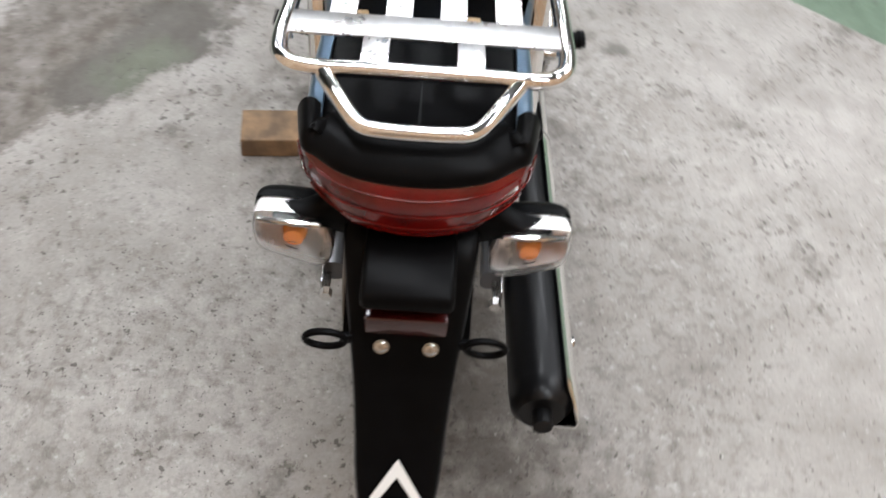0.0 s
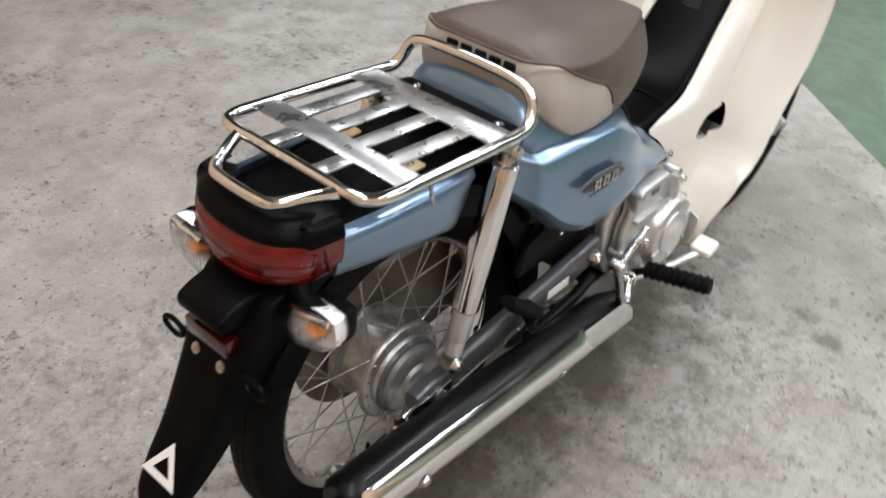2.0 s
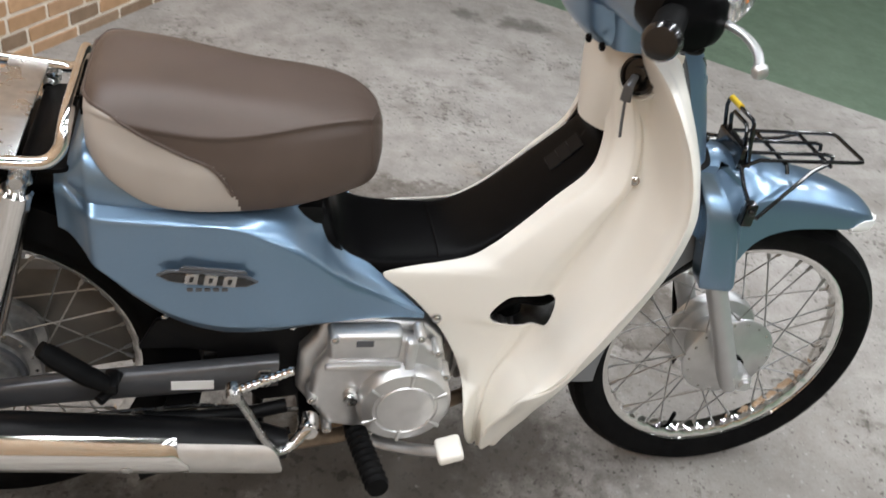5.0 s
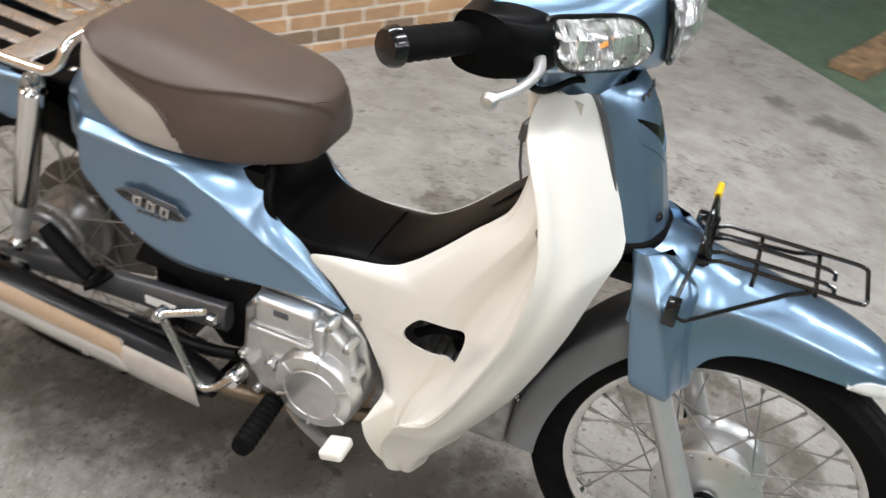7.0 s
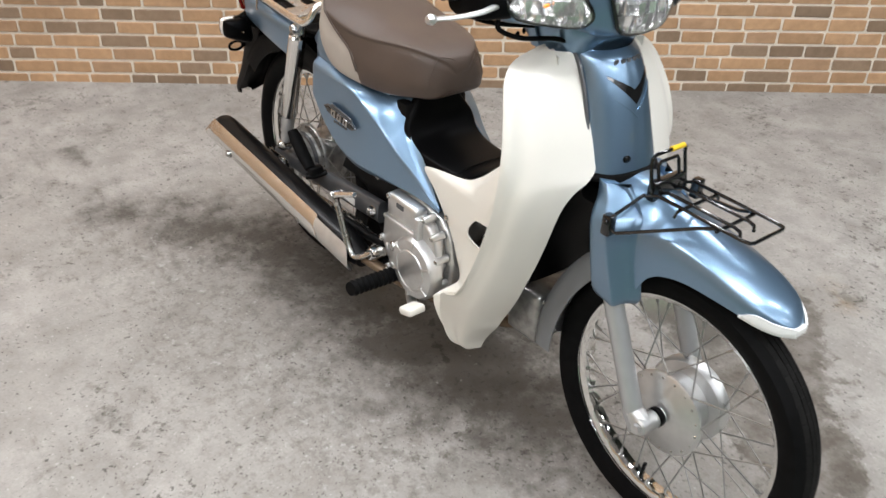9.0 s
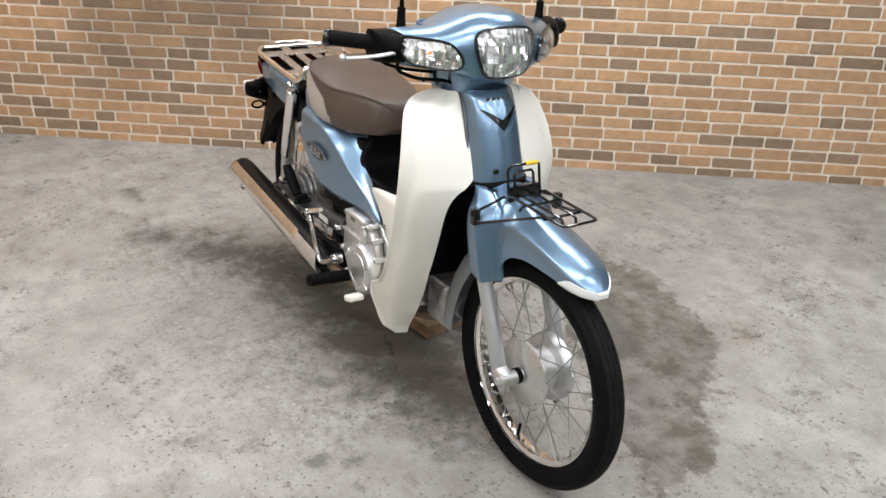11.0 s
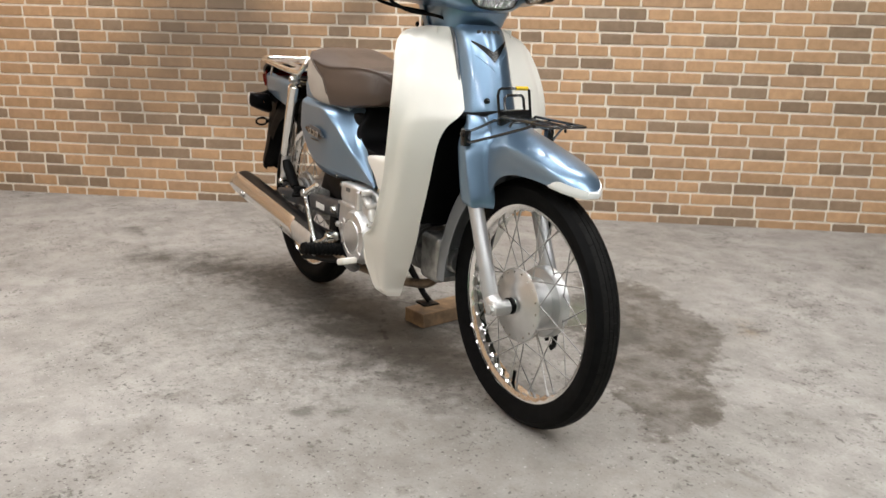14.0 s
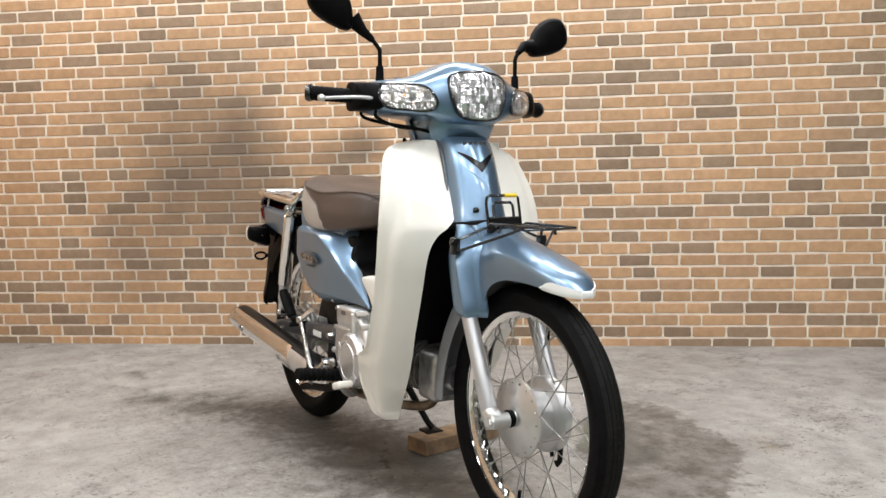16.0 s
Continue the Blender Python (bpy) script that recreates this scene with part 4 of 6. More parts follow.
# rear indicators
for side in (1, -1):
    ind = new("rear_indicator")
    ind.parent = bike
    tagged(ind, "clear rear turn signal on black stalk")
    part("stalk", surf([[(-0.205 - f, side * y, z0), (-0.207 - f, side * y, z1), (-0.232 - f * 0.5, side * y, z1 - 0.004), (-0.232 - f * 0.5, side * y, z0)] for y, z0, z1, f in ((0.06, 0.575, 0.630, 0.0), (0.08, 0.585, 0.622, 0.004), (0.10, 0.592, 0.612, 0.010), (0.12, 0.598, 0.608, 0.014), (0.135, 0.598, 0.604, 0.014))], 14, 16, 0, True, True), M_BLACK, ind)
    cup = [(-0.078, 0.565), (-0.085, 0.595), (-0.098, 0.606), (-0.146, 0.608), (-0.154, 0.599), (-0.155, 0.577), (-0.147, 0.562), (-0.105, 0.545), (-0.087, 0.541), (-0.079, 0.549)]
    def ring_at(x, k):
        return [(x, side * -((y + 0.115) * k - 0.115), (z - 0.58) * k + 0.58) for y, z in cup]
    part("bowl", surf([ring_at(-0.197, 0.45), ring_at(-0.207, 0.8), ring_at(-0.222, 0.95), ring_at(-0.236, 0.965)], 10, 40, 0, True), M_BOWL, ind, "chromed reflector bowl")
    part("housing", surf([ring_at(-0.186, 0.05), ring_at(-0.187, 0.3), ring_at(-0.192, 0.7), ring_at(-0.200, 0.90), ring_at(-0.208, 0.99), ring_at(-0.217, 1.015)], 12, 40, 0, True), M_BLACK, ind, "black indicator housing")
    part("lens", surf([ring_at(-0.215, 1.0), ring_at(-0.236, 0.99), ring_at(-0.247, 0.9), ring_at(-0.252, 0.6), ring_at(-0.2535, 0.15)], 14, 40, 0.0015, True), M_LENS, ind, "clear ribbed lens").visible_shadow = False
    part("chrome_band", tube([(-0.244, side * 0.088, 0.600), (-0.246, side * 0.12, 0.6035), (-0.243, side * 0.148, 0.603)], 0.0032, 8, 16), M_CHROME, ind)
    part("bulb", lathe([(0, -0.018), (0.010, -0.015), (0.013, -0.004), (0.011, 0.012), (0.007, 0.02)], (-0.224, side * 0.116, 0.574), "x", 16), M_ORANGE, ind, "orange bulb")

# blue side covers below the seat
for side in (-1, 1):
    rows = []
    for x in (0.140, 0.152, 0.164, 0.174, 0.182, 0.190, 0.205, 0.235, 0.27, 0.305, 0.34, 0.375, 0.41, 0.44, 0.472, 0.484, 0.490, 0.497, 0.506, 0.52, 0.545, 0.575, 0.605, 0.632):
        zt = pw(x, [(0.148, 0.672), (0.2, 0.662), (0.27, 0.640), (0.36, 0.632), (0.44, 0.636), (0.472, 0.626), (0.484, 0.604), (0.490, 0.584), (0.497, 0.566), (0.506, 0.552), (0.52, 0.541), (0.545, 0.526), (0.58, 0.496), (0.632, 0.448)])
        zb = pw(x, [(0.148, 0.578), (0.2, 0.530), (0.25, 0.478), (0.30, 0.445), (0.36, 0.431), (0.46, 0.436), (0.55, 0.441), (0.632, 0.441)])
        zc = pw(x, [(0.148, 0.650), (0.175, 0.628), (0.28, 0.622), (0.36, 0.620), (0.40, 0.602), (0.45, 0.572), (0.50, 0.527), (0.55, 0.495), (0.632, 0.446)])
        zc = min(zc, zt - 0.001)
        yc = pw(x, [(0.140, 0.092), (0.160, 0.102), (0.174, 0.116), (0.184, 0.130), (0.20, 0.134), (0.28, 0.137), (0.38, 0.139), (0.45, 0.132), (0.5, 0.122), (0.56, 0.112), (0.632, 0.106)])
        yt = pw(x, [(0.140, 0.080), (0.17, 0.092), (0.25, 0.100), (0.38, 0.090), (0.44, 0.062), (0.472, 0.056), (0.484, 0.064), (0.490, 0.076), (0.497, 0.084), (0.506, 0.087), (0.52, 0.087), (0.545, 0.087), (0.58, 0.094), (0.632, 0.104)])
        bulge = pw(x, [(0.148, 0.002), (0.22, 0.008), (0.4, 0.010), (0.55, 0.004), (0.632, 0.001)])
        h = zc - zb
        band = min(pw(x, [(0.148, 0.004), (0.2, 0.010), (0.3, 0.014), (0.4, 0.019), (0.47, 0.016), (0.52, 0.005), (0.632, 0.001)]), (yc - yt) * 0.45)
        up = min(band * 0.8, (zt - zc) * 0.5)
        rows.append([(x, side * yt, zt), (x, side * (yt + (yc - band - yt) * 0.45), zc + up + (zt - zc - up) * 0.42), (x, side * (yc - band), zc + up), (x, side * (yc - 0.001), zc), (x, side * (yc + 0.0014), zc - min(0.012, h * 0.12)), (x, side * (yc + bulge * 0.35), zc - h * 0.34), (x, side * (yc + bulge * 0.5), zc - h * 0.62), (x, side * (yc + bulge * 0.6), zb + h * 0.17), (x, side * (yc + bulge * 0.3), zb + h * 0.13), (x, side * (yc - 0.006), zb + h * 0.05), (x, side * (yc - 0.026), zb - 0.003)])
    cover = part("side_cover", surf(rows, 96, 80, 0.003), M_BLUE, bike, "blue metallic side cover with chrome badge")
    if side < 0:
        slant = Matrix(((1, 0, 0, 0), (0, 1, 0, 0), (-0.095, 0, 1, 0), (0, 0, 0, 1)))

        def badge_piece(name, outline, y0, y1, mat, label=""):
            bm = plate([(x, z + 0.5805) for x, z in outline], y1, y0, "y", 0.0006)
            bm.transform(slant)
            part(name, bm, mat, cover, label)

        bar = [(0.262, 0.0), (0.276, 0.0085), (0.292, 0.0105), (0.360, 0.0105), (0.376, 0.0085), (0.390, 0.0), (0.376, -0.0085), (0.360, -0.0105), (0.292, -0.0105), (0.276, -0.0085)]
        badge_piece("badge", bar, -0.1490, -0.1535, M_GREYMETAL, "dark bar badge")
        badge_piece("badge_inlay", [(0.326 + (x - 0.326) * 0.93, z * 0.72) for x, z in bar], -0.1532, -0.1552, M_GLOSSBLACK, "dark badge inlay")
        for k in range(3):
            x = 0.296 + 0.024 * k
            badge_piece("badge_bar", [(x, -0.0085), (x + 0.016, -0.0085), (x + 0.019, 0.0085), (x + 0.003, 0.0085)], -0.1548, -0.1568, M_PLATED)
            badge_piece("badge_bar", [(x + 0.006, -0.0045), (x + 0.011, -0.0045), (x + 0.013, 0.0045), (x + 0.008, 0.0045)], -0.1562, -0.1574, M_GLOSSBLACK)
        badge_piece("badge_bar", [(0.290, 0.0118), (0.376, 0.0118), (0.372, 0.0165), (0.296, 0.0165)], -0.1495, -0.1530, M_GREYMETAL)
        for k in range(5):
            part("lettering_bar", plate(rounded(0.008, 0.0045, 0.001, 0.303 + 0.011 * k, 0.5285), -0.1502, -0.1478, "y"), M_GREYMETAL, cover)
        for x in (0.268, 0.345, 0.44):
            screw("bolt", (x, -0.128, pw(x, [(0.25, 0.470), (0.30, 0.452), (0.36, 0.438), (0.46, 0.443)])), (0, -1, -0.4), 0.0045, cover)
part("seat_base", surf([[(x, -w, z0), (x, -w, z1), (x, w, z1), (x, w, z0)] for x, w, z0, z1 in ((0.160, 0.088, 0.650, 0.690), (0.175, 0.091, 0.63, 0.708), (0.2, 0.095, 0.60, 0.70), (0.34, 0.092, 0.60, 0.650), (0.425, 0.070, 0.60, 0.646))], 20, 32, 0, True, True), M_BLUE, bike, "blue body under the saddle")

# black rubber tunnel cover
CUR = [(0.482, 0.636), (0.488, 0.606), (0.494, 0.577), (0.512, 0.548), (0.548, 0.533), (0.62, 0.530), (0.68, 0.537), (0.741, 0.576), (0.811, 0.646), (0.846, 0.684), (0.859, 0.708), (0.853, 0.735)]
rows = []
for i, (x, z) in enumerate(CUR):
    w = pw(i, [(0, 0.050), (1, 0.068), (2, 0.089), (3, 0.090), (6, 0.076), (9, 0.066), (10, 0.060), (11, 0.040)])
    nx, nz = (0.9, 0.1) if i < 2 else ((0.6, 0.6) if i == 2 else ((0, 1) if i < 7 else ((-0.7, 0.7) if i < 10 else (-1, 0.1))))
    rows.append([(x - nx * 0.030, -w - 0.004, z - nz * 0.030), (x - nx * 0.010, -w - 0.001, z - nz * 0.010), (x, -w + 0.014, z), (x + nx * 0.004, 0, z + nz * 0.004), (x, w - 0.014, z), (x - nx * 0.010, w + 0.001, z - nz * 0.010), (x - nx * 0.030, w + 0.004, z - nz * 0.030)])
tunnel = part("tunnel_cover", surf(rows, 56, 28, 0.003), M_BLACK, bike, "black rubber tunnel cover")
part("seam", tube([(0.648, -0.08, 0.517), (0.648, -0.062, 0.533), (0.648, 0, 0.537), (0.648, 0.062, 0.533), (0.648, 0.08, 0.517)], 0.0016, 6, 24), M_RUBBER, tunnel)
for k in range(3):
    part("vent_slot", block(-0.011, -0.018, -0.002, 0.011, 0.018, 0.002, 0.001, 1, Matrix.Translation((0.815 + 0.013 * k, -0.005, 0.655 + 0.015 * k)) @ pose(0, 0, 0, 0, -47, 0)), M_MATTBLACK, tunnel)


# cream leg shield, one moulding on each side
def shield_section(z):
    """Control points at height z: from the inner edge along the flank, out to the rim, and back along the front."""
    xr = pw(z, [(0.185, 0.745), (0.21, 0.730), (0.24, 0.718), (0.298, 0.705), (0.312, 0.709), (0.367, 0.688), (0.424, 0.654), (0.488, 0.597), (0.515, 0.565), (0.524, 0.60), (0.534, 0.68), (0.568, 0.736), (0.638, 0.806), (0.681, 0.846), (0.74, 0.858), (0.80, 0.848), (0.875, 0.835)])
    ys = pw(z, [(0.185, 0.125), (0.21, 0.146), (0.24, 0.158), (0.298, 0.166), (0.306, 0.135), (0.312, 0.106), (0.36, 0.100), (0.515, 0.096), (0.534, 0.084), (0.6, 0.074), (0.70, 0.064), (0.76, 0.045), (0.80, 0.03), (0.875, 0.03)])
    xm = pw(z, [(0.185, 0.766), (0.195, 0.755), (0.21, 0.746), (0.24, 0.741), (0.27, 0.742), (0.30, 0.750), (0.335, 0.764), (0.35, 0.768), (0.36, 0.780), (0.372, 0.804), (0.382, 0.815), (0.40, 0.828), (0.44, 0.849), (0.49, 0.871), (0.56, 0.899), (0.62, 0.917), (0.70, 0.928), (0.76, 0.918), (0.81, 0.898), (0.85, 0.878), (0.875, 0.866)])
    ym = pw(z, [(0.185, 0.130), (0.195, 0.146), (0.21, 0.156), (0.24, 0.166), (0.27, 0.175), (0.30, 0.185), (0.335, 0.197), (0.35, 0.200), (0.385, 0.203), (0.43, 0.207), (0.52, 0.213), (0.60, 0.221), (0.70, 0.223), (0.76, 0.214), (0.80, 0.204), (0.83, 0.193), (0.852, 0.178), (0.866, 0.150), (0.875, 0.10)])
    yf = pw(z, [(0.185, 0.100), (0.22, 0.098), (0.26, 0.104), (0.30, 0.105), (0.34, 0.110), (0.38, 0.116), (0.42, 0.122), (0.50, 0.1255), (0.59, 0.127), (0.62, 0.123), (0.65, 0.113), (0.67, 0.094), (0.685, 0.074), (0.70, 0.067), (0.875, 0.056)])
    xf = pw(z, [(0.185, 0.790), (0.22, 0.803), (0.26, 0.832), (0.30, 0.853), (0.34, 0.876), (0.38, 0.898), (0.42, 0.917), (0.46, 0.934), (0.50, 0.949), (0.56, 0.969), (0.62, 0.985), (0.65, 0.994), (0.68, 1.004), (0.74, 0.985), (0.80, 0.958), (0.875, 0.925)])
    flank = pw(z, [(0.185, 0.120), (0.24, 0.128), (0.3, 0.116), (0.36, 0.108), (0.42, 0.108), (0.436, 0.1115), (0.47, 0.1115), (0.6, 0.105), (0.70, 0.100), (0.80, 0.075), (0.875, 0.05)])
    xs = pw(z, [(0.185, 0.752), (0.21, 0.748), (0.24, 0.748), (0.27, 0.756), (0.30, 0.766), (0.335, 0.784), (0.36, 0.805), (0.40, 0.832), (0.44, 0.849), (0.49, 0.871), (0.56, 0.899), (0.62, 0.917), (0.70, 0.928), (0.76, 0.918), (0.81, 0.898), (0.85, 0.878), (0.875, 0.866)])
    fold = pw(z, [(0.185, 0.0), (0.40, 0.002), (0.47, 0.003), (0.56, 0.009), (0.66, 0.011), (0.72, 0.004), (0.80, 0.0)])
    xi = pw(z, [(0.185, 0.745), (0.24, 0.728), (0.30, 0.715), (0.40, 0.708), (0.47, 0.702), (0.53, 0.718), (0.58, 0.752), (0.638, 0.806), (0.681, 0.846), (0.74, 0.858), (0.80, 0.848), (0.875, 0.835)])
    xi = max(xi, xr)
    face = pw(z, [(0.185, 0.762), (0.24, 0.764), (0.30, 0.782), (0.36, 0.806), (0.42, 0.836), (0.49, 0.871), (0.56, 0.899), (0.62, 0.917), (0.70, 0.928), (0.76, 0.918), (0.81, 0.898), (0.85, 0.878), (0.875, 0.866)])
    w = xs - xi
    return [(xr, ys), (xr + (xi + w * 0.12 - xr) * 0.5, ys + (flank - ys) * 0.35), (xi + w * 0.12, ys + (flank - ys) * 0.7 + fold * 0.3), (xi + w * 0.40, flank + fold * 0.9), (xi + w * 0.5, flank + fold), (xi + w * 0.60, flank + fold * 0.6), (xi + w * 0.72, flank - 0.002), (xi + w * 0.86, flank + (ym - flank) * 0.22), (xs - 0.012 * min(1, w / 0.1), max(ym - 0.026, (flank + ym) / 2)), (min(xm, xs - 0.004) + 0.002, ym - 0.006), (xm, ym), ((xm + face) / 2 + 0.010, ym - 0.008), (face + (xf - face) * 0.28, ym * 0.76 + yf * 0.24 + 0.006), (face + (xf - face) * 0.6, (ym + yf) * 0.5 + 0.012), (xf, yf)]


HOLE = [(0.727, 0.446), (0.746, 0.476), (0.762, 0.488), (0.818, 0.488), (0.829, 0.480), (0.820, 0.436), (0.811, 0.425), (0.743, 0.428)]
for _ in range(2):   # rounded corners
    HOLE = [(a[0] + (b[0] - a[0]) * f, a[1] + (b[1] - a[1]) * f) for a, b in zip(HOLE, HOLE[1:] + HOLE[:1]) for f in (0.25, 0.75)]


def shield(side):
    rows = []
    zs = [0.185, 0.197, 0.21, 0.24, 0.27, 0.290, 0.298, 0.304, 0.310, 0.318, 0.33, 0.345, 0.357, 0.366, 0.375, 0.385, 0.405, 0.424, 0.436, 0.45, 0.48, 0.512, 0.523, 0.535, 0.555, 0.58, 0.61, 0.635, 0.658, 0.676, 0.70, 0.74, 0.78, 0.81, 0.84, 0.862, 0.875]
    for z in zs:
        rows.append([(x, -y, z) for x, y in shield_section(z)])
    bm = surf(rows, 170, 84)
    k = len(HOLE)
    mid = Vector((sum(p[0] for p in HOLE) / k, 0, sum(p[1] for p in HOLE) / k))
    for i in range(k):
        a, b = HOLE[i], HOLE[(i + 1) % k]
        near = [f for f in bm.faces if abs(f.calc_center_median().x - mid.x) < 0.085 and abs(f.calc_center_median().z - mid.z) < 0.060 and f.calc_center_median().y > -0.15]
        geom = near + list({e for f in near for e in f.edges}) + list({v for f in near for v in f.verts})
        bmesh.ops.bisect_plane(bm, geom=geom, plane_co=(a[0], 0, a[1]), plane_no=Vector((b[1] - a[1], 0, -(b[0] - a[0]))).normalized())
    def inside(p):
        s = [(HOLE[(i + 1) % k][0] - HOLE[i][0]) * (p.z - HOLE[i][1]) - (HOLE[(i + 1) % k][1] - HOLE[i][1]) * (p.x - HOLE[i][0]) for i in range(k)]
        return all(v < 1e-7 for v in s) or all(v > -1e-7 for v in s)
    gone = [f for f in bm.faces if f.calc_center_median().y > -0.15 and inside(f.calc_center_median())]
    bmesh.ops.delete(bm, geom=gone, context="FACES")
    bmesh.ops.recalc_face_normals(bm, faces=bm.faces)
    shell(bm, 0.0032)
    if side > 0:
        mirrored(bm)
        for v in bm.verts:
            over = max(0.0, v.co.y - 0.07)
            v.co.z -= 0.13 * over
            v.co.y -= 0.05 * over
    return bm


for side in (-1, 1):
    sh = part("leg_shield", shield(side), M_CREAM, bike, "cream plastic leg shield")
    for x, y, z, n in ((0.653, 0.104, 0.436, (0, 1, 0.1)), (0.753, 0.108, 0.268, (0, 1, 0)), (0.897, 0.108, 0.687, (-0.6, 1, 0.2))):
        screw("screw", (x, y * side, z), (n[0], n[1] * side, n[2]), 0.0058, sh)

# ignition switch in the steering column cover
rows = [[(x + 0.088, -w, z), (x + 0.046, -w * 0.76, z), (x + 0.012, -w * 0.42, z), (x, 0, z), (x + 0.012, w * 0.42, z), (x + 0.046, w * 0.76, z), (x + 0.088, w, z)] for x, w, z in ((0.842, 0.080, 0.73), (0.837, 0.092, 0.765), (0.833, 0.10, 0.80), (0.830, 0.102, 0.84), (0.830, 0.102, 0.872))]
col = part("column_cover", surf(rows, 18, 28, 0.003), M_CREAM, bike, "cream steering column cover")
q = Vector((-0.78, -0.6, 0.2)).to_track_quat("Z", "Y").to_matrix().to_4x4()
rg = lathe([(0.034, -0.006), (0.0335, 0.001), (0.032, 0.003), (0.029, 0.001), (0.028, -0.006)], (0, 0, 0), "z", 32)
rg.transform(Matrix.Translation((0.874, -0.084, 0.834)) @ q)
part("lock_surround", rg, M_CREAM, col)
lock = lathe([(0.026, -0.01), (0.026, 0.006), (0.022, 0.007), (0.021, 0.003), (0.012, 0.003), (0.011, 0.01), (0, 0.01)], (0, 0, 0), "z", 28)
lock.transform(Matrix.Translation((0.872, -0.086, 0.835)) @ q)
lk = part("ignition_lock", lock, M_GLOSSBLACK, col, "black ignition lock")
part("key", join(tube([(0.862, -0.094, 0.838), (0.853, -0.102, 0.826), (0.852, -0.104, 0.806)], [0.005, 0.007, 0.008], 8, 0, False, 0.5), tube([(0.852, -0.104, 0.806), (0.856, -0.104, 0.772), (0.860, -0.102, 0.752)], 0.002, 6)), M_GREYMETAL, col, "key hanging in the lock")

# blue front cover with black chevron
def front_x(z):
    return pw(z, [(0.655, 1.046), (0.70, 1.038), (0.76, 1.020), (0.81, 1.004), (0.85, 0.986), (0.875, 0.968), (0.885, 0.950)])


rows = []
for z in (0.684, 0.69, 0.70, 0.74, 0.78, 0.82, 0.85, 0.87, 0.882):
    w = pw(z, [(0.655, 0.079), (0.70, 0.073), (0.78, 0.068), (0.882, 0.066)])
    x = front_x(z)
    rows.append([(x - 0.062, -w, z), (x - 0.040, -w * 0.96, z), (x - 0.014, -w * 0.72, z), (x, -w * 0.28, z), (x + 0.001, 0, z), (x, w * 0.28, z), (x - 0.014, w * 0.72, z), (x - 0.040, w * 0.96, z), (x - 0.062, w, z)])
fc = part("front_cover", surf(rows, 40, 40, 0.003), M_BLUE, bike, "blue front cover with black chevron vent")


for side in (-1, 1):
    part("cover_edge", tube([(front_x(z) - 0.050, side * (pw(z, [(0.655, 0.079), (0.70, 0.073), (0.78, 0.068), (0.882, 0.066)]) + 0.002), z) for z in (0.686, 0.70, 0.74, 0.78, 0.82, 0.86, 0.88)], 0.0042, 8, 30), M_GREYMETAL, fc, "dark grey edging")


def cover_x(y, z):
    w = pw(z, [(0.655, 0.079), (0.70, 0.073), (0.78, 0.068), (0.882, 0.066)])
    return front_x(z) - pw(abs(y), [(0, -0.001), (w * 0.28, 0.0), (w * 0.72, 0.014), (w * 0.96, 0.040), (w, 0.062)])


def chevron(top, tip, wide, thick, out, thin=0.25):
    bm = bmesh.new()
    for s in (1, -1):
        A, B = [], []
        for i in range(9):
            f = i / 8
            y = s * wide * (1 - f)
            zt = top + (tip - top) * f ** 1.1
            th = thick * (thin + (1 - thin) * f)
            A.append(bm.verts.new((cover_x(y, zt + th * 0.5) + out, y, zt + th * 0.5)))
            B.append(bm.verts.new((cover_x(y, zt - th * 0.5) + out, y, zt - th * 0.5)))
        for i in range(8):
            bm.faces.new((A[i], A[i + 1], B[i + 1], B[i]))
    bmesh.ops.remove_doubles(bm, verts=bm.verts, dist=1e-5)
    bmesh.ops.recalc_face_normals(bm, faces=bm.faces)
    shell(bm, 0.003)
    return bm


part("chevron_vent", chevron(0.846, 0.812, 0.047, 0.024, 0.0008, 0.15), M_GLOSSBLACK, fc, "black chevron vent")
part("chevron_rib", chevron(0.822, 0.785, 0.050, 0.012, 0.0012, 0.5), M_BLUE, fc, "raised blue rib")
for k in range(5):
    y = -0.026 + 0.013 * k
    part("lettering_bar", block(cover_x(y, 0.866) - 0.002, y - 0.0045, 0.861, cover_x(y, 0.866) + 0.0015, y + 0.0045, 0.871, 0.0006, 1), M_GREYMETAL, fc)
screw("bolt", (cover_x(-0.03, 0.715) + 0.001, -0.03, 0.715), (1, -0.3, 0), 0.006, fc, M_GLOSSBLACK)


# handlebar cover with lamps
def bar_ring(y):
    """Front, rear, top and bottom of the handlebar cover at y."""
    a = abs(y)
    xf = pw(a, [(0, 0.994), (0.05, 0.989), (0.085, 0.976), (0.11, 0.962), (0.15, 0.935), (0.20, 0.892), (0.225, 0.862)])
    xb = pw(a, [(0, 0.800), (0.1, 0.802), (0.2, 0.806), (0.225, 0.812)])
    zt = pw(a, [(0, 1.056), (0.05, 1.052), (0.09, 1.034), (0.13, 1.018), (0.2, 1.008), (0.225, 0.998)])
    zb = pw(a, [(0, 0.908), (0.06, 0.910), (0.1, 0.925), (0.15, 0.930), (0.2, 0.936), (0.225, 0.945)])
    return xf, xb, zt, zb


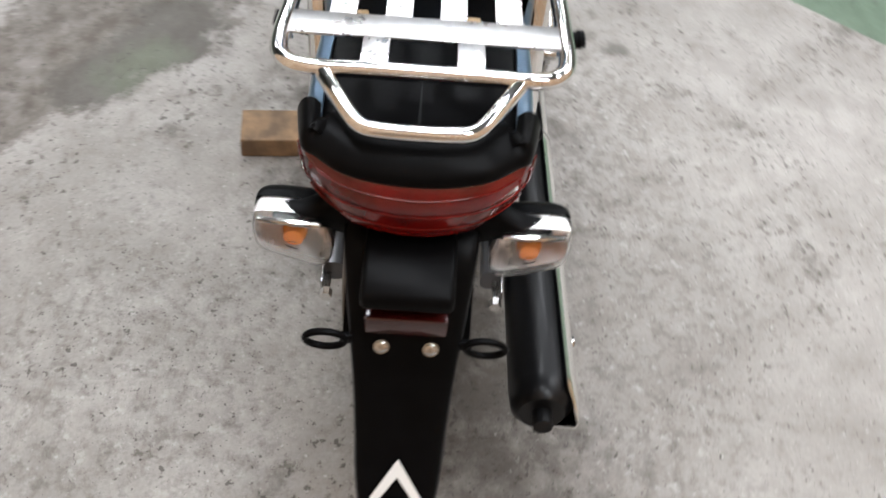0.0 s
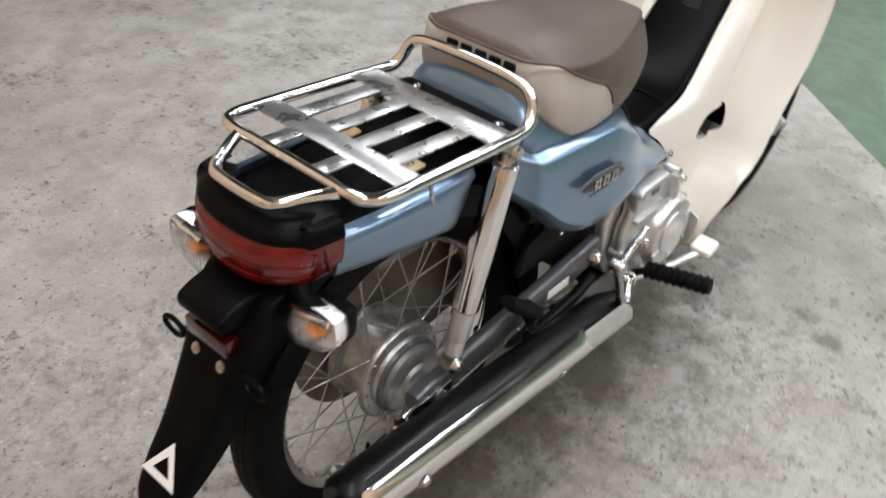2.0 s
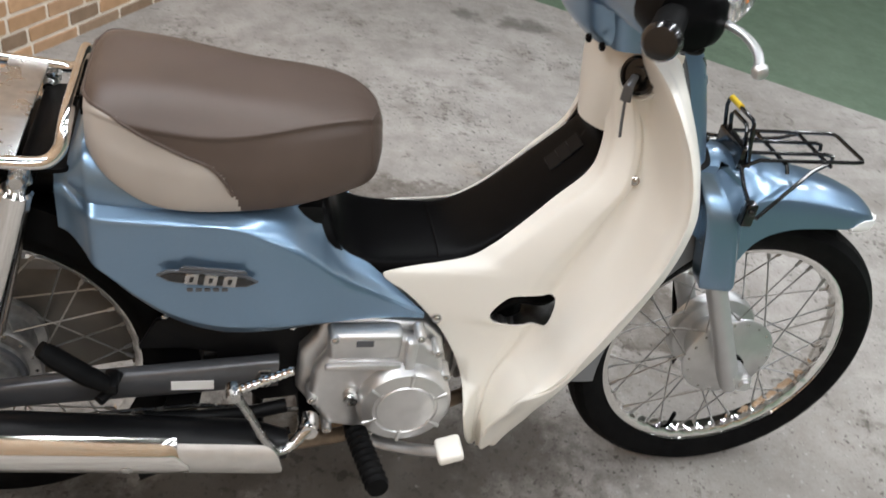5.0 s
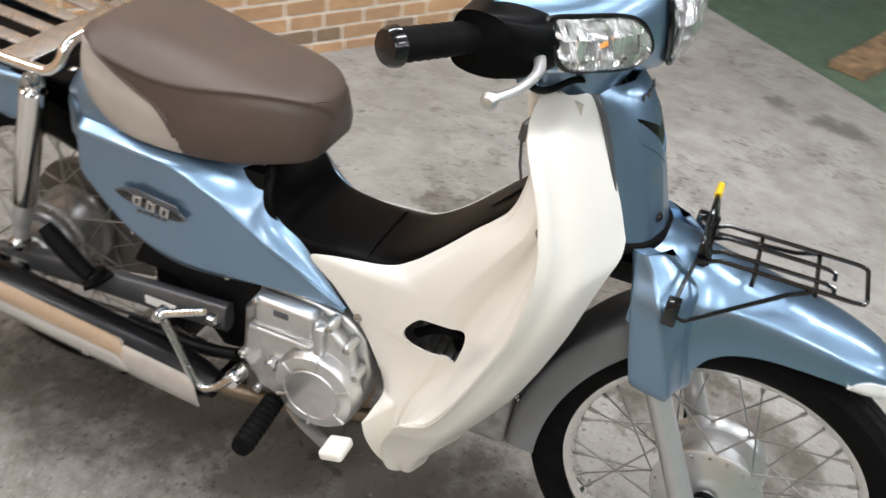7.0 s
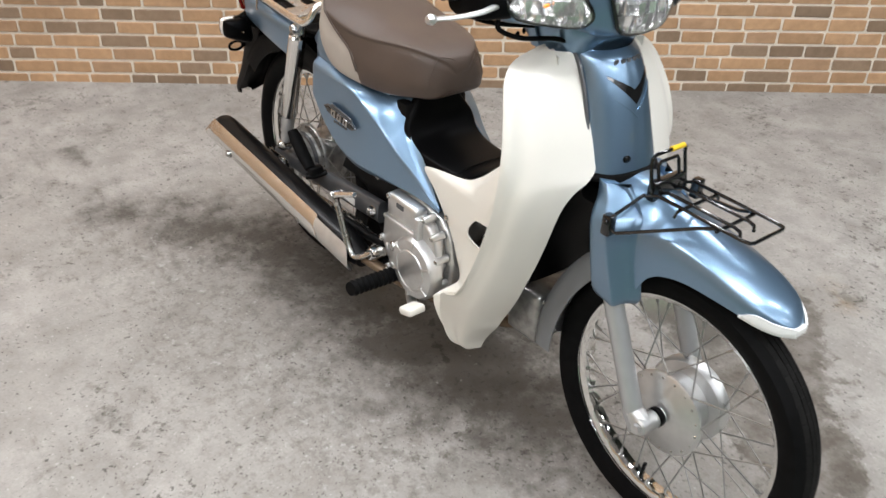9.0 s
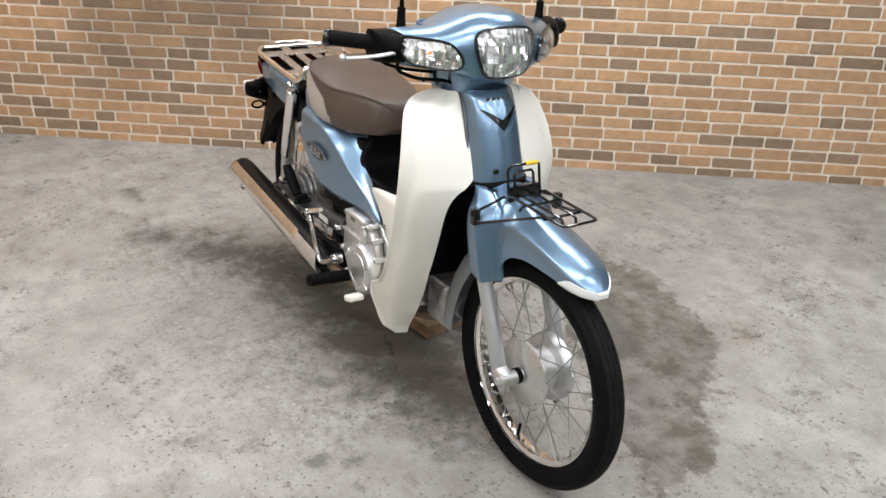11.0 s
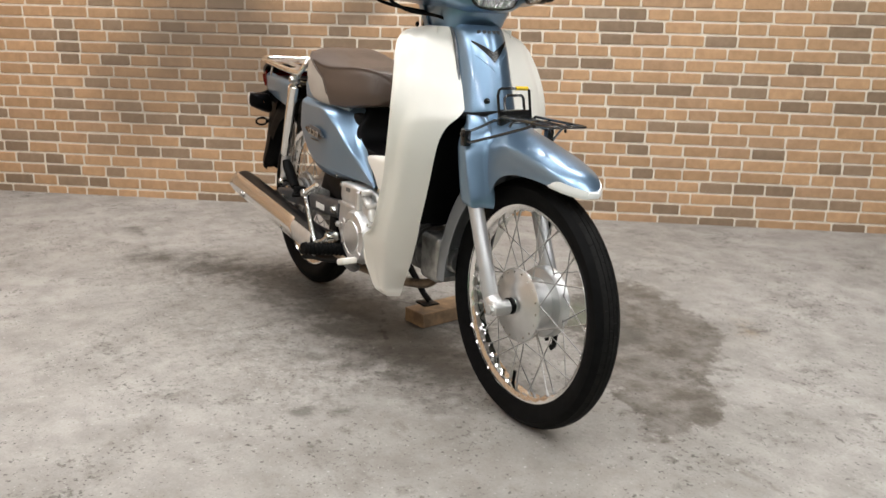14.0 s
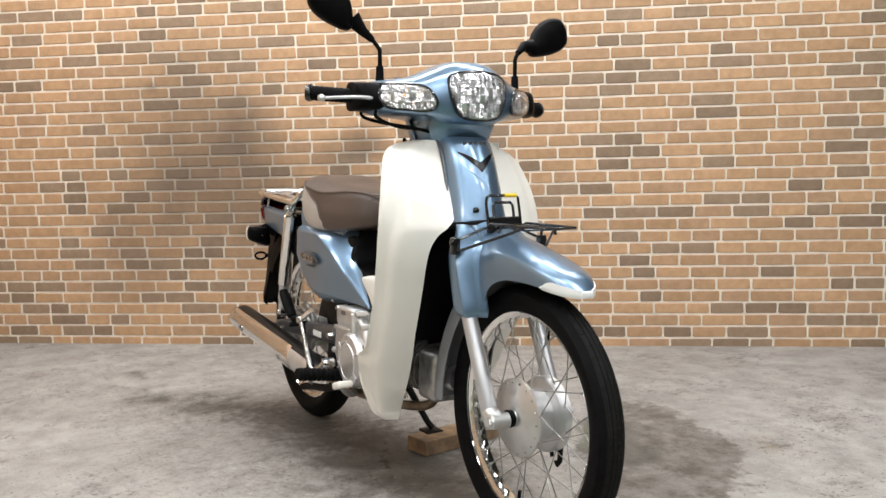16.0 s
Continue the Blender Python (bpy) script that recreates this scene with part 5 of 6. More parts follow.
def bar_point(y, f, off=0.0):
    """f: 0 rear bottom, going up the front: 0.15 lower front, 0.5 front, 0.75 top, 1 rear top."""
    xf, xb, zt, zb = bar_ring(y)
    h = zt - zb
    ctrl = [(xb, zb), (xb + (xf - xb) * 0.6, zb - 0.002), (xf - 0.012, zb + h * 0.05), (xf, zb + h * 0.22), (xf + 0.001, zb + h * 0.48), (xf - 0.006, zb + h * 0.72), (xf - 0.024, zb + h * 0.9), (xf - 0.062, zt), (xb + 0.03, zt - h * 0.04), (xb, zt - h * 0.2), (xb - 0.003, zb + h * 0.5)]
    k = len(ctrl)
    p = [Vector((a, y, b)) for a, b in ctrl]
    g = f * k
    i, t = int(g) % k, g - int(g)
    p0, p1, p2, p3 = p[i - 1], p[i], p[(i + 1) % k], p[(i + 2) % k]
    v = 0.5 * (2 * p1 + (p2 - p0) * t + (2 * p0 - 5 * p1 + 4 * p2 - p3) * t * t + (3 * p1 - p0 - 3 * p2 + p3) * t**3)
    if off:
        c = Vector(((xf + xb) / 2, y * 0.9, (zt + zb) / 2))
        v = v + (v - c).normalized() * off
    return v


bar = new("handlebar")
bar.parent = bike
tagged(bar, "blue handlebar housing with headlamp, grips and levers")
ys = [s for s in (-0.225, -0.222, -0.21, -0.19, -0.17, -0.15, -0.13, -0.11, -0.09, -0.07, -0.05, -0.025, 0, 0.025, 0.05, 0.07, 0.09, 0.11, 0.13, 0.15, 0.17, 0.19, 0.21, 0.222, 0.225)]
bm, V = grid([[bar_point(y, j / 44) for j in range(44)] for y in ys], False, True)
bm.faces.new(V[0])
bm.faces.new(list(reversed(V[-1])))
part("housing", bm, M_BLUE, bar, "blue plastic handlebar housing")


def front_point(y, z, off):
    """Point on the front of the housing at y and height z."""
    lo, hi = 0.14, 0.62
    for _ in range(24):
        md = (lo + hi) / 2
        if bar_point(y, md).z < z:
            lo = md
        else:
            hi = md
    p = bar_point(y, lo)
    return p + Vector((off, 0, 0))


def lamp_patch(outline, off, dome, rings=7):
    """A lens on the front of the housing: rounded outline of (y, z), domed outwards."""
    pts = spline([(y, z, 0) for y, z in outline], 40, True)
    cy, cz = sum(p.x for p in pts) / 40, sum(p.y for p in pts) / 40
    rows = []
    for i in range(rings + 1):
        k = 1 - i / rings
        k = max(k, 0.001)
        rows.append([front_point(cy + (p.x - cy) * k, cz + (p.y - cz) * k, off + dome * (1 - k * k)) for p in pts])
    bm, V = grid(rows, False, True)
    bmesh.ops.remove_doubles(bm, verts=bm.verts, dist=2e-4)
    return bm


def facets(outline, nu, nv, tilt, lift, seed):
    """Mirror tiles inside an outline of (y, z), each tipped its own way, with skirts back to the housing."""
    rnd = random.Random(seed)
    pts = spline([(y, z, 0) for y, z in outline], 40, True)
    cy, cz = sum(p.x for p in pts) / 40, sum(p.y for p in pts) / 40
    pts = [(cy + (p.x - cy) * 0.97, cz + (p.y - cz) * 0.97) for p in pts]
    y0, y1 = min(p[0] for p in pts), max(p[0] for p in pts)
    z0, z1 = min(p[1] for p in pts), max(p[1] for p in pts)

    def inside(y, z):
        odd = False
        for (ya, za), (yb, zb) in zip(pts, pts[1:] + pts[:1]):
            if (za > z) != (zb > z) and y < ya + (z - za) / (zb - za) * (yb - ya):
                odd = not odd
        return odd

    bm = bmesh.new()
    dy, dz = (y1 - y0) / nu, (z1 - z0) / nv
    for i in range(nu):
        for j in range(nv):
            a, c = y0 + dy * i, z0 + dz * j
            corners = [(a, c), (a + dy, c), (a + dy, c + dz), (a, c + dz)]
            if not inside(a + dy / 2, c + dz / 2):
                continue
            corners = [(y, z) if inside(y, z) else (y + (a + dy / 2 - y) * 0.5, z + (c + dz / 2 - z) * 0.5) for y, z in corners]
            ty, tz = rnd.uniform(-tilt, tilt), rnd.uniform(tilt * 0.9, -tilt * 0.35)
            top = [bm.verts.new(front_point(y, z, lift + ty * (y - a - dy / 2) + tz * (c + dz / 2 - z))) for y, z in corners]
            low = [bm.verts.new(front_point(y, z, 0.001)) for y, z in corners]
            bm.faces.new(top)
            for k in range(4):
                bm.faces.new((low[k], low[k - 3], top[k - 3], top[k]))
    return bm


HEAD = [(-0.075, 1.000), (-0.060, 1.022), (0.0, 1.029), (0.060, 1.022), (0.075, 1.000), (0.066, 0.955), (0.048, 0.926), (0.0, 0.919), (-0.048, 0.926), (-0.066, 0.955)]
TURN_R = [(-0.203, 0.996), (-0.17, 0.999), (-0.125, 0.994), (-0.105, 0.972), (-0.100, 0.950), (-0.115, 0.938), (-0.15, 0.940), (-0.19, 0.947), (-0.205, 0.968)]
for name, out, lab in (("headlamp", HEAD, "clear multi-reflector headlamp"), ("front_indicator", TURN_R, "clear front turn signal"), ("front_indicator", [(-y, z) for y, z in TURN_R], "clear front turn signal")):
    mirror = part(name + "_reflector", lamp_patch(out, 0.0025, 0.0), M_REFLECT if name == "headlamp" else M_RIBBED, bar, "faceted chrome reflector")
    part("facet_field", facets(out, 13 if name == "headlamp" else 16, 6 if name == "headlamp" else 3, 0.5, 0.0065, 7), M_REFLECT, mirror, "tilted mirror facets", False)
    part(name, lamp_patch(out, 0.009, 0.010 if name == "headlamp" else 0.012), M_CLEAR if name == "headlamp" else M_LENS, bar, lab).visible_shadow = False
    if name != "headlamp":
        s = 1 if out[0][0] > 0 else -1
        part("bulb", lathe([(0, -0.007), (0.002, -0.006), (0.003, 0.0), (0.002, 0.005), (0, 0.006)], front_point(s * 0.158, 0.972, 0.003), "y", 14), M_ORANGE, bar, "orange bulb")
    rim = [front_point(p.x, p.y, 0.005) for p in spline([(y, z, 0) for y, z in out], 40, True)]
    part(name + "_rim", tube(rim, 0.0035, 8, 0, True), M_GLOSSBLACK, bar)
part("housing_foot", surf([[(x0, -w, z), (x0, w, z), (x1, w * 0.9, z), (x1, -w * 0.9, z)] for x0, x1, w, z in ((0.79, 0.945, 0.082, 0.925), (0.795, 0.94, 0.080, 0.905), (0.80, 0.93, 0.076, 0.885), (0.815, 0.925, 0.070, 0.868))], 12, 40, 0, True), M_BLUE, bar, "blue housing foot")
part("rear_shroud", surf([[(x + 0.03, -w, z), (x, -w * 0.93, z), (x - 0.008, -w * 0.5, z), (x - 0.009, 0, z), (x - 0.008, w * 0.5, z), (x, w * 0.93, z), (x + 0.03, w, z)] for x, w, z in ((0.832, 0.090, 0.868), (0.826, 0.094, 0.885), (0.815, 0.105, 0.93), (0.812, 0.13, 0.98), (0.83, 0.14, 1.02))], 14, 40, 0.003), M_BLUE, bar, "blue rear shroud")
for x, y in ((0.795, -0.07), (0.805, -0.095)):
    screw("bolt", (x, y, 0.875), (-1, -0.3, 0), 0.005, bar, M_BLACK)
for side in (-1, 1):
    c = 0.0
    tipx = 0.766
    p0, p1 = Vector((0.832, c + side * 0.205, 0.972)), Vector((tipx, c + side * 0.322, 0.981 if side < 0 else 0.966))
    d = p1 - p0
    g = [p0 + d * (i / 24) for i in range(25)]
    part("grip", tube(g, [0.0165 + (0.0012 if i % 2 else 0) for i in range(25)], 18), M_RUBBER, bar, "black rubber grip")
    part("grip_end", tube([p1 - d * 0.03, p1 - d * 0.02, p1 + d * 0.04, p1 + d * 0.075, p1 + d * 0.085], [0.019, 0.021, 0.020, 0.017, 0.010], 18), M_GLOSSBLACK, bar)
    part("switch_housing", surf([[(0.80, c + side * y, 0.945), (0.80, c + side * y, 1.0), (xf, c + side * y, 0.998), (xf + 0.008, c + side * y, 0.945)] for y, xf in ((0.19, 0.885), (0.212, 0.878), (0.232, 0.868), (0.244, 0.85))], 8, 32, 0, True, True), M_BLACK, bar, "black switch housing")
    bx, by, bz = (0.812, -0.165, 1.003) if side < 0 else (0.822, 0.212, 1.0)
    stalk = part("mirror_stalk", tube([(bx, by, bz), (bx, by, bz + 0.075), (bx - 0.003, by + side * 0.003, bz + 0.088), (bx - 0.010, by + side * 0.018, bz + 0.108), (bx - 0.016, by + side * 0.036, bz + 0.124)], 0.0052, 10, 40), M_BLACK, bar, "black mirror stalk")
    part("boot", lathe([(0, 0.044), (0.009, 0.044), (0.0095, 0.02), (0.0115, 0.0), (0.0125, -0.01)], (bx, by, bz), "z", 18), M_RUBBER, bar)
    my, mz, mx = by + side * (0.112 if side > 0 else 0.108), bz + (0.152 if side > 0 else 0.182), bx - 0.022
    def on_mirror(px, pz, k=1.0):
        u, v = (px - 0.0475) * 0.80 * k, (pz + 0.003) * 1.06 * k
        ct, st = (0.966, 0.259) if side > 0 else (0.906, 0.423)
        return my + side * (u * ct - v * st), mz + u * st + v * ct
    edge = ((-0.030, -0.034), (0.03, -0.046), (0.09, -0.042), (0.122, -0.024), (0.125, 0.012), (0.105, 0.036), (0.05, 0.038), (0.0, 0.014))
    rows = []
    for f, k in ((-0.014, 0.95), (-0.004, 1.0), (0.012, 0.94), (0.021, 0.75), (0.025, 0.35), (0.0255, 0.004)):
        rows.append([(mx + f, *on_mirror(px, pz, k)) for px, pz in edge])
    part("mirror", surf(rows, 18, 40, 0, True), M_BLACK, bar, "black rounded mirror shell")
    part("mirror_glass", plate([on_mirror(px, pz, 0.93) for px, pz in edge], mx - 0.016, mx - 0.012, "x"), M_CHROME, bar, "mirror glass", False)
    part("mirror_neck", tube([(bx - 0.008, by + side * 0.014, bz + 0.104), (bx - 0.016, by + side * 0.036, bz + 0.124), (mx, my - side * 0.046, mz - 0.028)], [0.0075, 0.012, 0.021], 14), M_BLACK, bar)
part("brake_lever", tube([(0.868, -0.185, 0.962), (0.885, -0.225, 0.966), (0.894, -0.26, 0.966), (0.889, -0.30, 0.964), (0.874, -0.333, 0.962)], [0.0075, 0.0065, 0.006, 0.0055, 0.005], 10, 30, flat=0.7), M_ALU, bar, "bare aluminium brake lever")
part("lever_ball", lathe([(0, -0.009), (0.006, -0.007), (0.009, 0), (0.006, 0.007), (0, 0.009)], (0.873, -0.338, 0.962), "y", 16), M_ALU, bar)
part("cable", tube([(0.87, -0.20, 0.945), (0.878, -0.205, 0.925), (0.885, -0.16, 0.905), (0.90, -0.10, 0.898), (0.915, -0.06, 0.885)], 0.0042, 8, 40), M_RUBBER, bar, "black brake cable")
part("cable", tube([(0.80, -0.2, 0.955), (0.81, -0.21, 0.93), (0.83, -0.17, 0.915), (0.85, -0.1, 0.905)], 0.004, 8, 30), M_RUBBER, bar)

# front fork, fender and rack, steered almost straight
AXIS = Vector((-0.446, 0, 0.895))
STEER = Matrix.Translation((0.93, 0, 0.80)) @ Matrix.Rotation(radians(0.4), 4, AXIS) @ Matrix.Translation((-0.93, 0, -0.80))
front.matrix_basis = STEER


def fork(name, bm, mat, label=""):
    return part(name, bm, mat, bike, label, True, STEER)


rows = [[(x - 0.03, -0.135, z), (x, -0.10, z), (x + 0.008, 0, z), (x, 0.10, z), (x - 0.03, 0.135, z)] for x, z in ((0.955, 0.675), (0.945, 0.63), (0.925, 0.56), (0.90, 0.48), (0.885, 0.40))]
part("splash_guard", surf(rows, 14, 20, 0.003), M_BLACK, bike, "black plastic splash guard")
for side in (-1, 1):
    fork("fork_leg", tube([(1.060, side * 0.086, 0.575), (1.098, side * 0.086, 0.488), (1.150, side * 0.086, 0.372), (1.186, side * 0.086, 0.292), (1.198, side * 0.086, 0.262)], [0.0175, 0.0175, 0.0175, 0.019, 0.015], 18), M_SILVER, "silver fork leg")
    fork("axle_lug", join(tube([(1.184, side * 0.086, 0.296), (1.200, side * 0.085, 0.286), (1.213, side * 0.084, 0.281)], [0.019, 0.019, 0.017], 16), tube([(1.212, side * 0.060, 0.281), (1.212, side * 0.100, 0.281), (1.212, side * 0.103, 0.281)], [0.0175, 0.0165, 0.013], 18), tube([(1.212, side * 0.102, 0.281), (1.212, side * 0.110, 0.281)], 0.010, 6)), M_ALU)
    rows = []
    for z in (0.487, 0.491, 0.502, 0.53, 0.57, 0.605, 0.628, 0.642, 0.654, 0.665, 0.676, 0.684):
        xb = pw(z, [(0.487, 1.064), (0.502, 1.057), (0.56, 1.044), (0.62, 1.031), (0.65, 1.022), (0.684, 1.008)])
        xm = pw(z, [(0.487, 1.110), (0.502, 1.111), (0.56, 1.094), (0.62, 1.075), (0.65, 1.060), (0.684, 1.035)])
        xf = pw(z, [(0.487, 1.124), (0.502, 1.128), (0.56, 1.116), (0.62, 1.104), (0.65, 1.096), (0.684, 1.060)])
        y = pw(z, [(0.487, 0.104), (0.492, 0.108), (0.502, 0.110), (0.57, 0.112), (0.61, 0.111), (0.628, 0.107), (0.642, 0.099), (0.654, 0.090), (0.665, 0.084), (0.684, 0.077)])
        rows.append([(xb + 0.012, side * 0.055, z), (xb + 0.002, side * (y - 0.016), z), (xb + 0.004, side * (y - 0.007), z), (xm - 0.012, side * (y - 0.0012), z), (xm - 0.003, side * y, z), (xm + 0.003, side * (y - 0.003), z), (xf - 0.006, side * (y - 0.024), z), (xf, side * (y - 0.034), z), (xf + 0.004, side * 0.058, z)])
    fork("fork_cover", surf(rows, 34, 60, 0, True, True), M_BLUE, "blue fork cover")
rows = []
for i in range(20):
    x = 1.030 + 0.359 * i / 19
    zt = pw(x, [(1.03, 0.692), (1.06, 0.690), (1.10, 0.680), (1.16, 0.664), (1.237, 0.645), (1.284, 0.632), (1.33, 0.615), (1.356, 0.603), (1.375, 0.588), (1.389, 0.572)])
    ze = pw(x, [(1.0, 0.60), (1.08, 0.54), (1.115, 0.50), (1.128, 0.520), (1.142, 0.546), (1.16, 0.563), (1.2, 0.576), (1.26, 0.578), (1.33, 0.572), (1.38, 0.563), (1.396, 0.561)])
    w = pw(x, [(1.03, 0.078), (1.1, 0.074), (1.2, 0.065), (1.3, 0.059), (1.345, 0.050), (1.374, 0.034), (1.389, 0.016)])
    d = zt - ze
    rows.append([(x, -w, ze), (x, -w * 1.01, ze + d * 0.35), (x, -w * 0.95, ze + d * 0.62), (x, -w * 0.84, ze + d * 0.74), (x, -w * 0.45, ze + d * 0.94), (x, 0, zt), (x, w * 0.45, ze + d * 0.94), (x, w * 0.84, ze + d * 0.75), (x, w * 0.95, ze + d * 0.62), (x, w * 1.01, ze + d * 0.35), (x, w, ze)])
fender = fork("front_fender", surf(rows, 60, 44, 0.0028), M_BLUE, "blue front fender with white tip")
rows = []
for i in range(7):
    x = 1.318 + 0.077 * i / 6
    ze = pw(x, [(1.322, 0.573), (1.38, 0.562), (1.402, 0.560)])
    top = ze + pw(x, [(1.322, 0.001), (1.337, 0.017), (1.38, 0.016), (1.402, 0.012)])
    w = pw(x, [(1.322, 0.0575), (1.345, 0.0515), (1.374, 0.036), (1.387, 0.022), (1.395, 0.012)])
    rows.append([(x, -w * 0.985, ze - 0.003), (x, -w - 0.002, ze + 0.004), (x, -w - 0.001, top)])
tip = surf(rows, 24, 8, 0.003)
part("fender_tip", join(tip, mirrored(surf(rows, 24, 8, 0.003)), block(1.384, -0.016, 0.558, 1.3955, 0.016, 0.572, 0.003)), M_WHITE, fender, "white tip trim")
rows = []
for i in range(10):
    a = radians(118 + (183 - 118) * i / 9)
    r = 0.303 + 0.028 * (1 - i / 9) ** 2 + 0.004 * (i / 9) ** 3
    w = 0.054 + 0.010 * i / 9
    fl = 0.048
    rows.append([(1.21 + (r - fl) * math.cos(a), -w - 0.004, 0.279 + (r - fl) * math.sin(a)), (1.21 + (r - 0.006) * math.cos(a), -w, 0.279 + (r - 0.006) * math.sin(a)), (1.21 + r * math.cos(a), -w * 0.6, 0.279 + r * math.sin(a)), (1.21 + r * math.cos(a), w * 0.6, 0.279 + r * math.sin(a)), (1.21 + (r - 0.006) * math.cos(a), w, 0.279 + (r - 0.006) * math.sin(a)), (1.21 + (r - fl) * math.cos(a), w + 0.004, 0.279 + (r - fl) * math.sin(a))])
fork("inner_fender", surf(rows, 30, 26, 0.003), M_GREYPLASTIC, "grey plastic inner fender")
fork("brake_cable", tube([(1.10, 0.09, 0.62), (1.13, 0.10, 0.50), (1.14, 0.098, 0.38), (1.17, 0.085, 0.25), (1.19, 0.078, 0.175)], 0.0045, 8, 40), M_RUBBER, "black brake cable")
part("lower_yoke", block(0.96, -0.055, 0.615, 1.06, 0.055, 0.652, 0.01), M_MATTBLACK, bike)
part("seal_strip", tube([(cover_x(y, 0.684) - 0.001, y, 0.680 + 0.008 * (1 - abs(y) / 0.074)) for y in (-0.074, -0.07, -0.05, -0.02, 0.02, 0.05, 0.07, 0.074)], 0.0078, 8, 30), M_RUBBER, bike)

fr = new("front_rack")
fr.parent = bike
fr.matrix_basis = STEER
tagged(fr, "small black wire front rack with yellow tape")
WR = 0.0032
ZF = 0.690
def wire(pts, n=0, r=WR, name="wire"):
    part(name, tube(pts, r, 8, n), M_GLOSSBLACK, fr)
wire([(1.106, -0.043, 0.676), (1.092, -0.043, 0.735), (1.092, -0.041, 0.746), (1.092, -0.034, 0.750), (1.092, 0.034, 0.750), (1.092, 0.041, 0.746), (1.092, 0.043, 0.735), (1.106, 0.043, 0.676)])
wire([(1.107, -0.026, 0.676), (1.094, -0.026, 0.728), (1.094, -0.020, 0.735), (1.094, 0.020, 0.735), (1.094, 0.026, 0.728), (1.107, 0.026, 0.676)])
wire([(1.095, -0.046, ZF - 0.012), (1.12, -0.046, ZF), (1.285, -0.046, ZF), (1.297, -0.043, ZF), (1.300, -0.036, ZF), (1.300, 0.036, ZF), (1.297, 0.043, ZF), (1.285, 0.046, ZF), (1.12, 0.046, ZF), (1.095, 0.046, ZF - 0.012)])
wire([(1.10, -0.018, ZF - 0.012), (1.12, -0.018, ZF - 0.003), (1.25, -0.018, ZF - 0.003), (1.262, -0.018, ZF - 0.006), (1.264, -0.018, ZF - 0.016)])
wire([(1.10, 0.018, ZF - 0.012), (1.12, 0.018, ZF - 0.003), (1.25, 0.018, ZF - 0.003), (1.262, 0.018, ZF - 0.006), (1.264, 0.018, ZF - 0.016)])
for x in (1.165, 1.24):
    wire([(x, -0.058 if x < 1.2 else -0.046, ZF - 0.016 if x < 1.2 else ZF - 0.006), (x, -0.05, ZF - 0.006), (x, 0.05, ZF - 0.006), (x, 0.058 if x < 1.2 else 0.046, ZF - 0.016 if x < 1.2 else ZF - 0.006)])
part("bracket", block(1.090, -0.040, 0.668, 1.106, 0.040, 0.704, 0.003), M_GLOSSBLACK, fr)
part("yellow_tape", tube([(1.092, 0.004, 0.7505), (1.092, 0.036, 0.7505)], 0.0048, 10), M_YELLOW, fr, "yellow tape")
for s in (-1, 1):
    wire([(1.080, s * 0.118, 0.640), (1.10, s * 0.115, 0.632), (1.21, s * 0.052, 0.676), (1.236, s * 0.047, ZF - 0.003)])
    wire([(1.083, s * 0.115, 0.652), (1.086, s * 0.08, 0.664), (1.092, s * 0.045, 0.680)])
    part("clamp", block(1.074, min(s * 0.106, s * 0.124), 0.622, 1.092, max(s * 0.106, s * 0.124), 0.660, 0.003), M_GLOSSBLACK, fr)
    screw("bolt", (1.083, s * 0.125, 0.648), (0, s, 0), 0.006, fr, M_GLOSSBLACK)

# engine, right side
eng = new("engine")
eng.parent = bike
tagged(eng, "cast aluminium single-cylinder engine")
case = [(0.452, 0.300), (0.455, 0.375), (0.478, 0.405), (0.484, 0.432), (0.560, 0.440), (0.640, 0.425), (0.668, 0.395), (0.684, 0.330), (0.676, 0.270), (0.640, 0.236), (0.560, 0.226), (0.49, 0.240)]
part("crankcase", plate(case, -0.105, 0.105, "y", 0.01, 3), M_ALU, eng, "aluminium crankcase")
cov = [(0.468, 0.300), (0.474, 0.365), (0.490, 0.392), (0.496, 0.425), (0.575, 0.432), (0.632, 0.418), (0.660, 0.390), (0.676, 0.335), (0.668, 0.275), (0.632, 0.243), (0.560, 0.236), (0.50, 0.250)]
part("clutch_cover", plate(cov, -0.136, -0.107, "y", 0.012, 3), M_ALU, eng, "aluminium clutch cover")
part("clutch_dome", lathe([(0.073, -0.13), (0.072, -0.150), (0.066, -0.158), (0.050, -0.161), (0.048, -0.159), (0.045, -0.159), (0.043, -0.1615), (0.0, -0.163)], (0.612, 0, 0.306), "y", 56), M_ALU, eng, "round ribbed clutch dome")
for k in range(6):
    a = radians(60 * k + 25)
    part("rib", tube([(0.612 + r * math.cos(a), -0.1585, 0.306 + r * math.sin(a)) for r in (0.046, 0.068)], 0.0035, 8), M_ALU, eng)
part("upper_cover", block(0.492, -0.140, 0.385, 0.600, -0.105, 0.437, 0.010, 3), M_ALU, eng)
part("inspection_label", block(0.531, -0.1412, 0.416, 0.556, -0.1398, 0.427, 0.0), M_GREYMETAL, eng, "dark label", False)
part("rib", block(0.488, -0.146, 0.372, 0.60, -0.135, 0.383, 0.004), M_ALU, eng)
part("rib", block(0.604, -0.150, 0.375, 0.620, -0.130, 0.428, 0.004), M_ALU, eng)
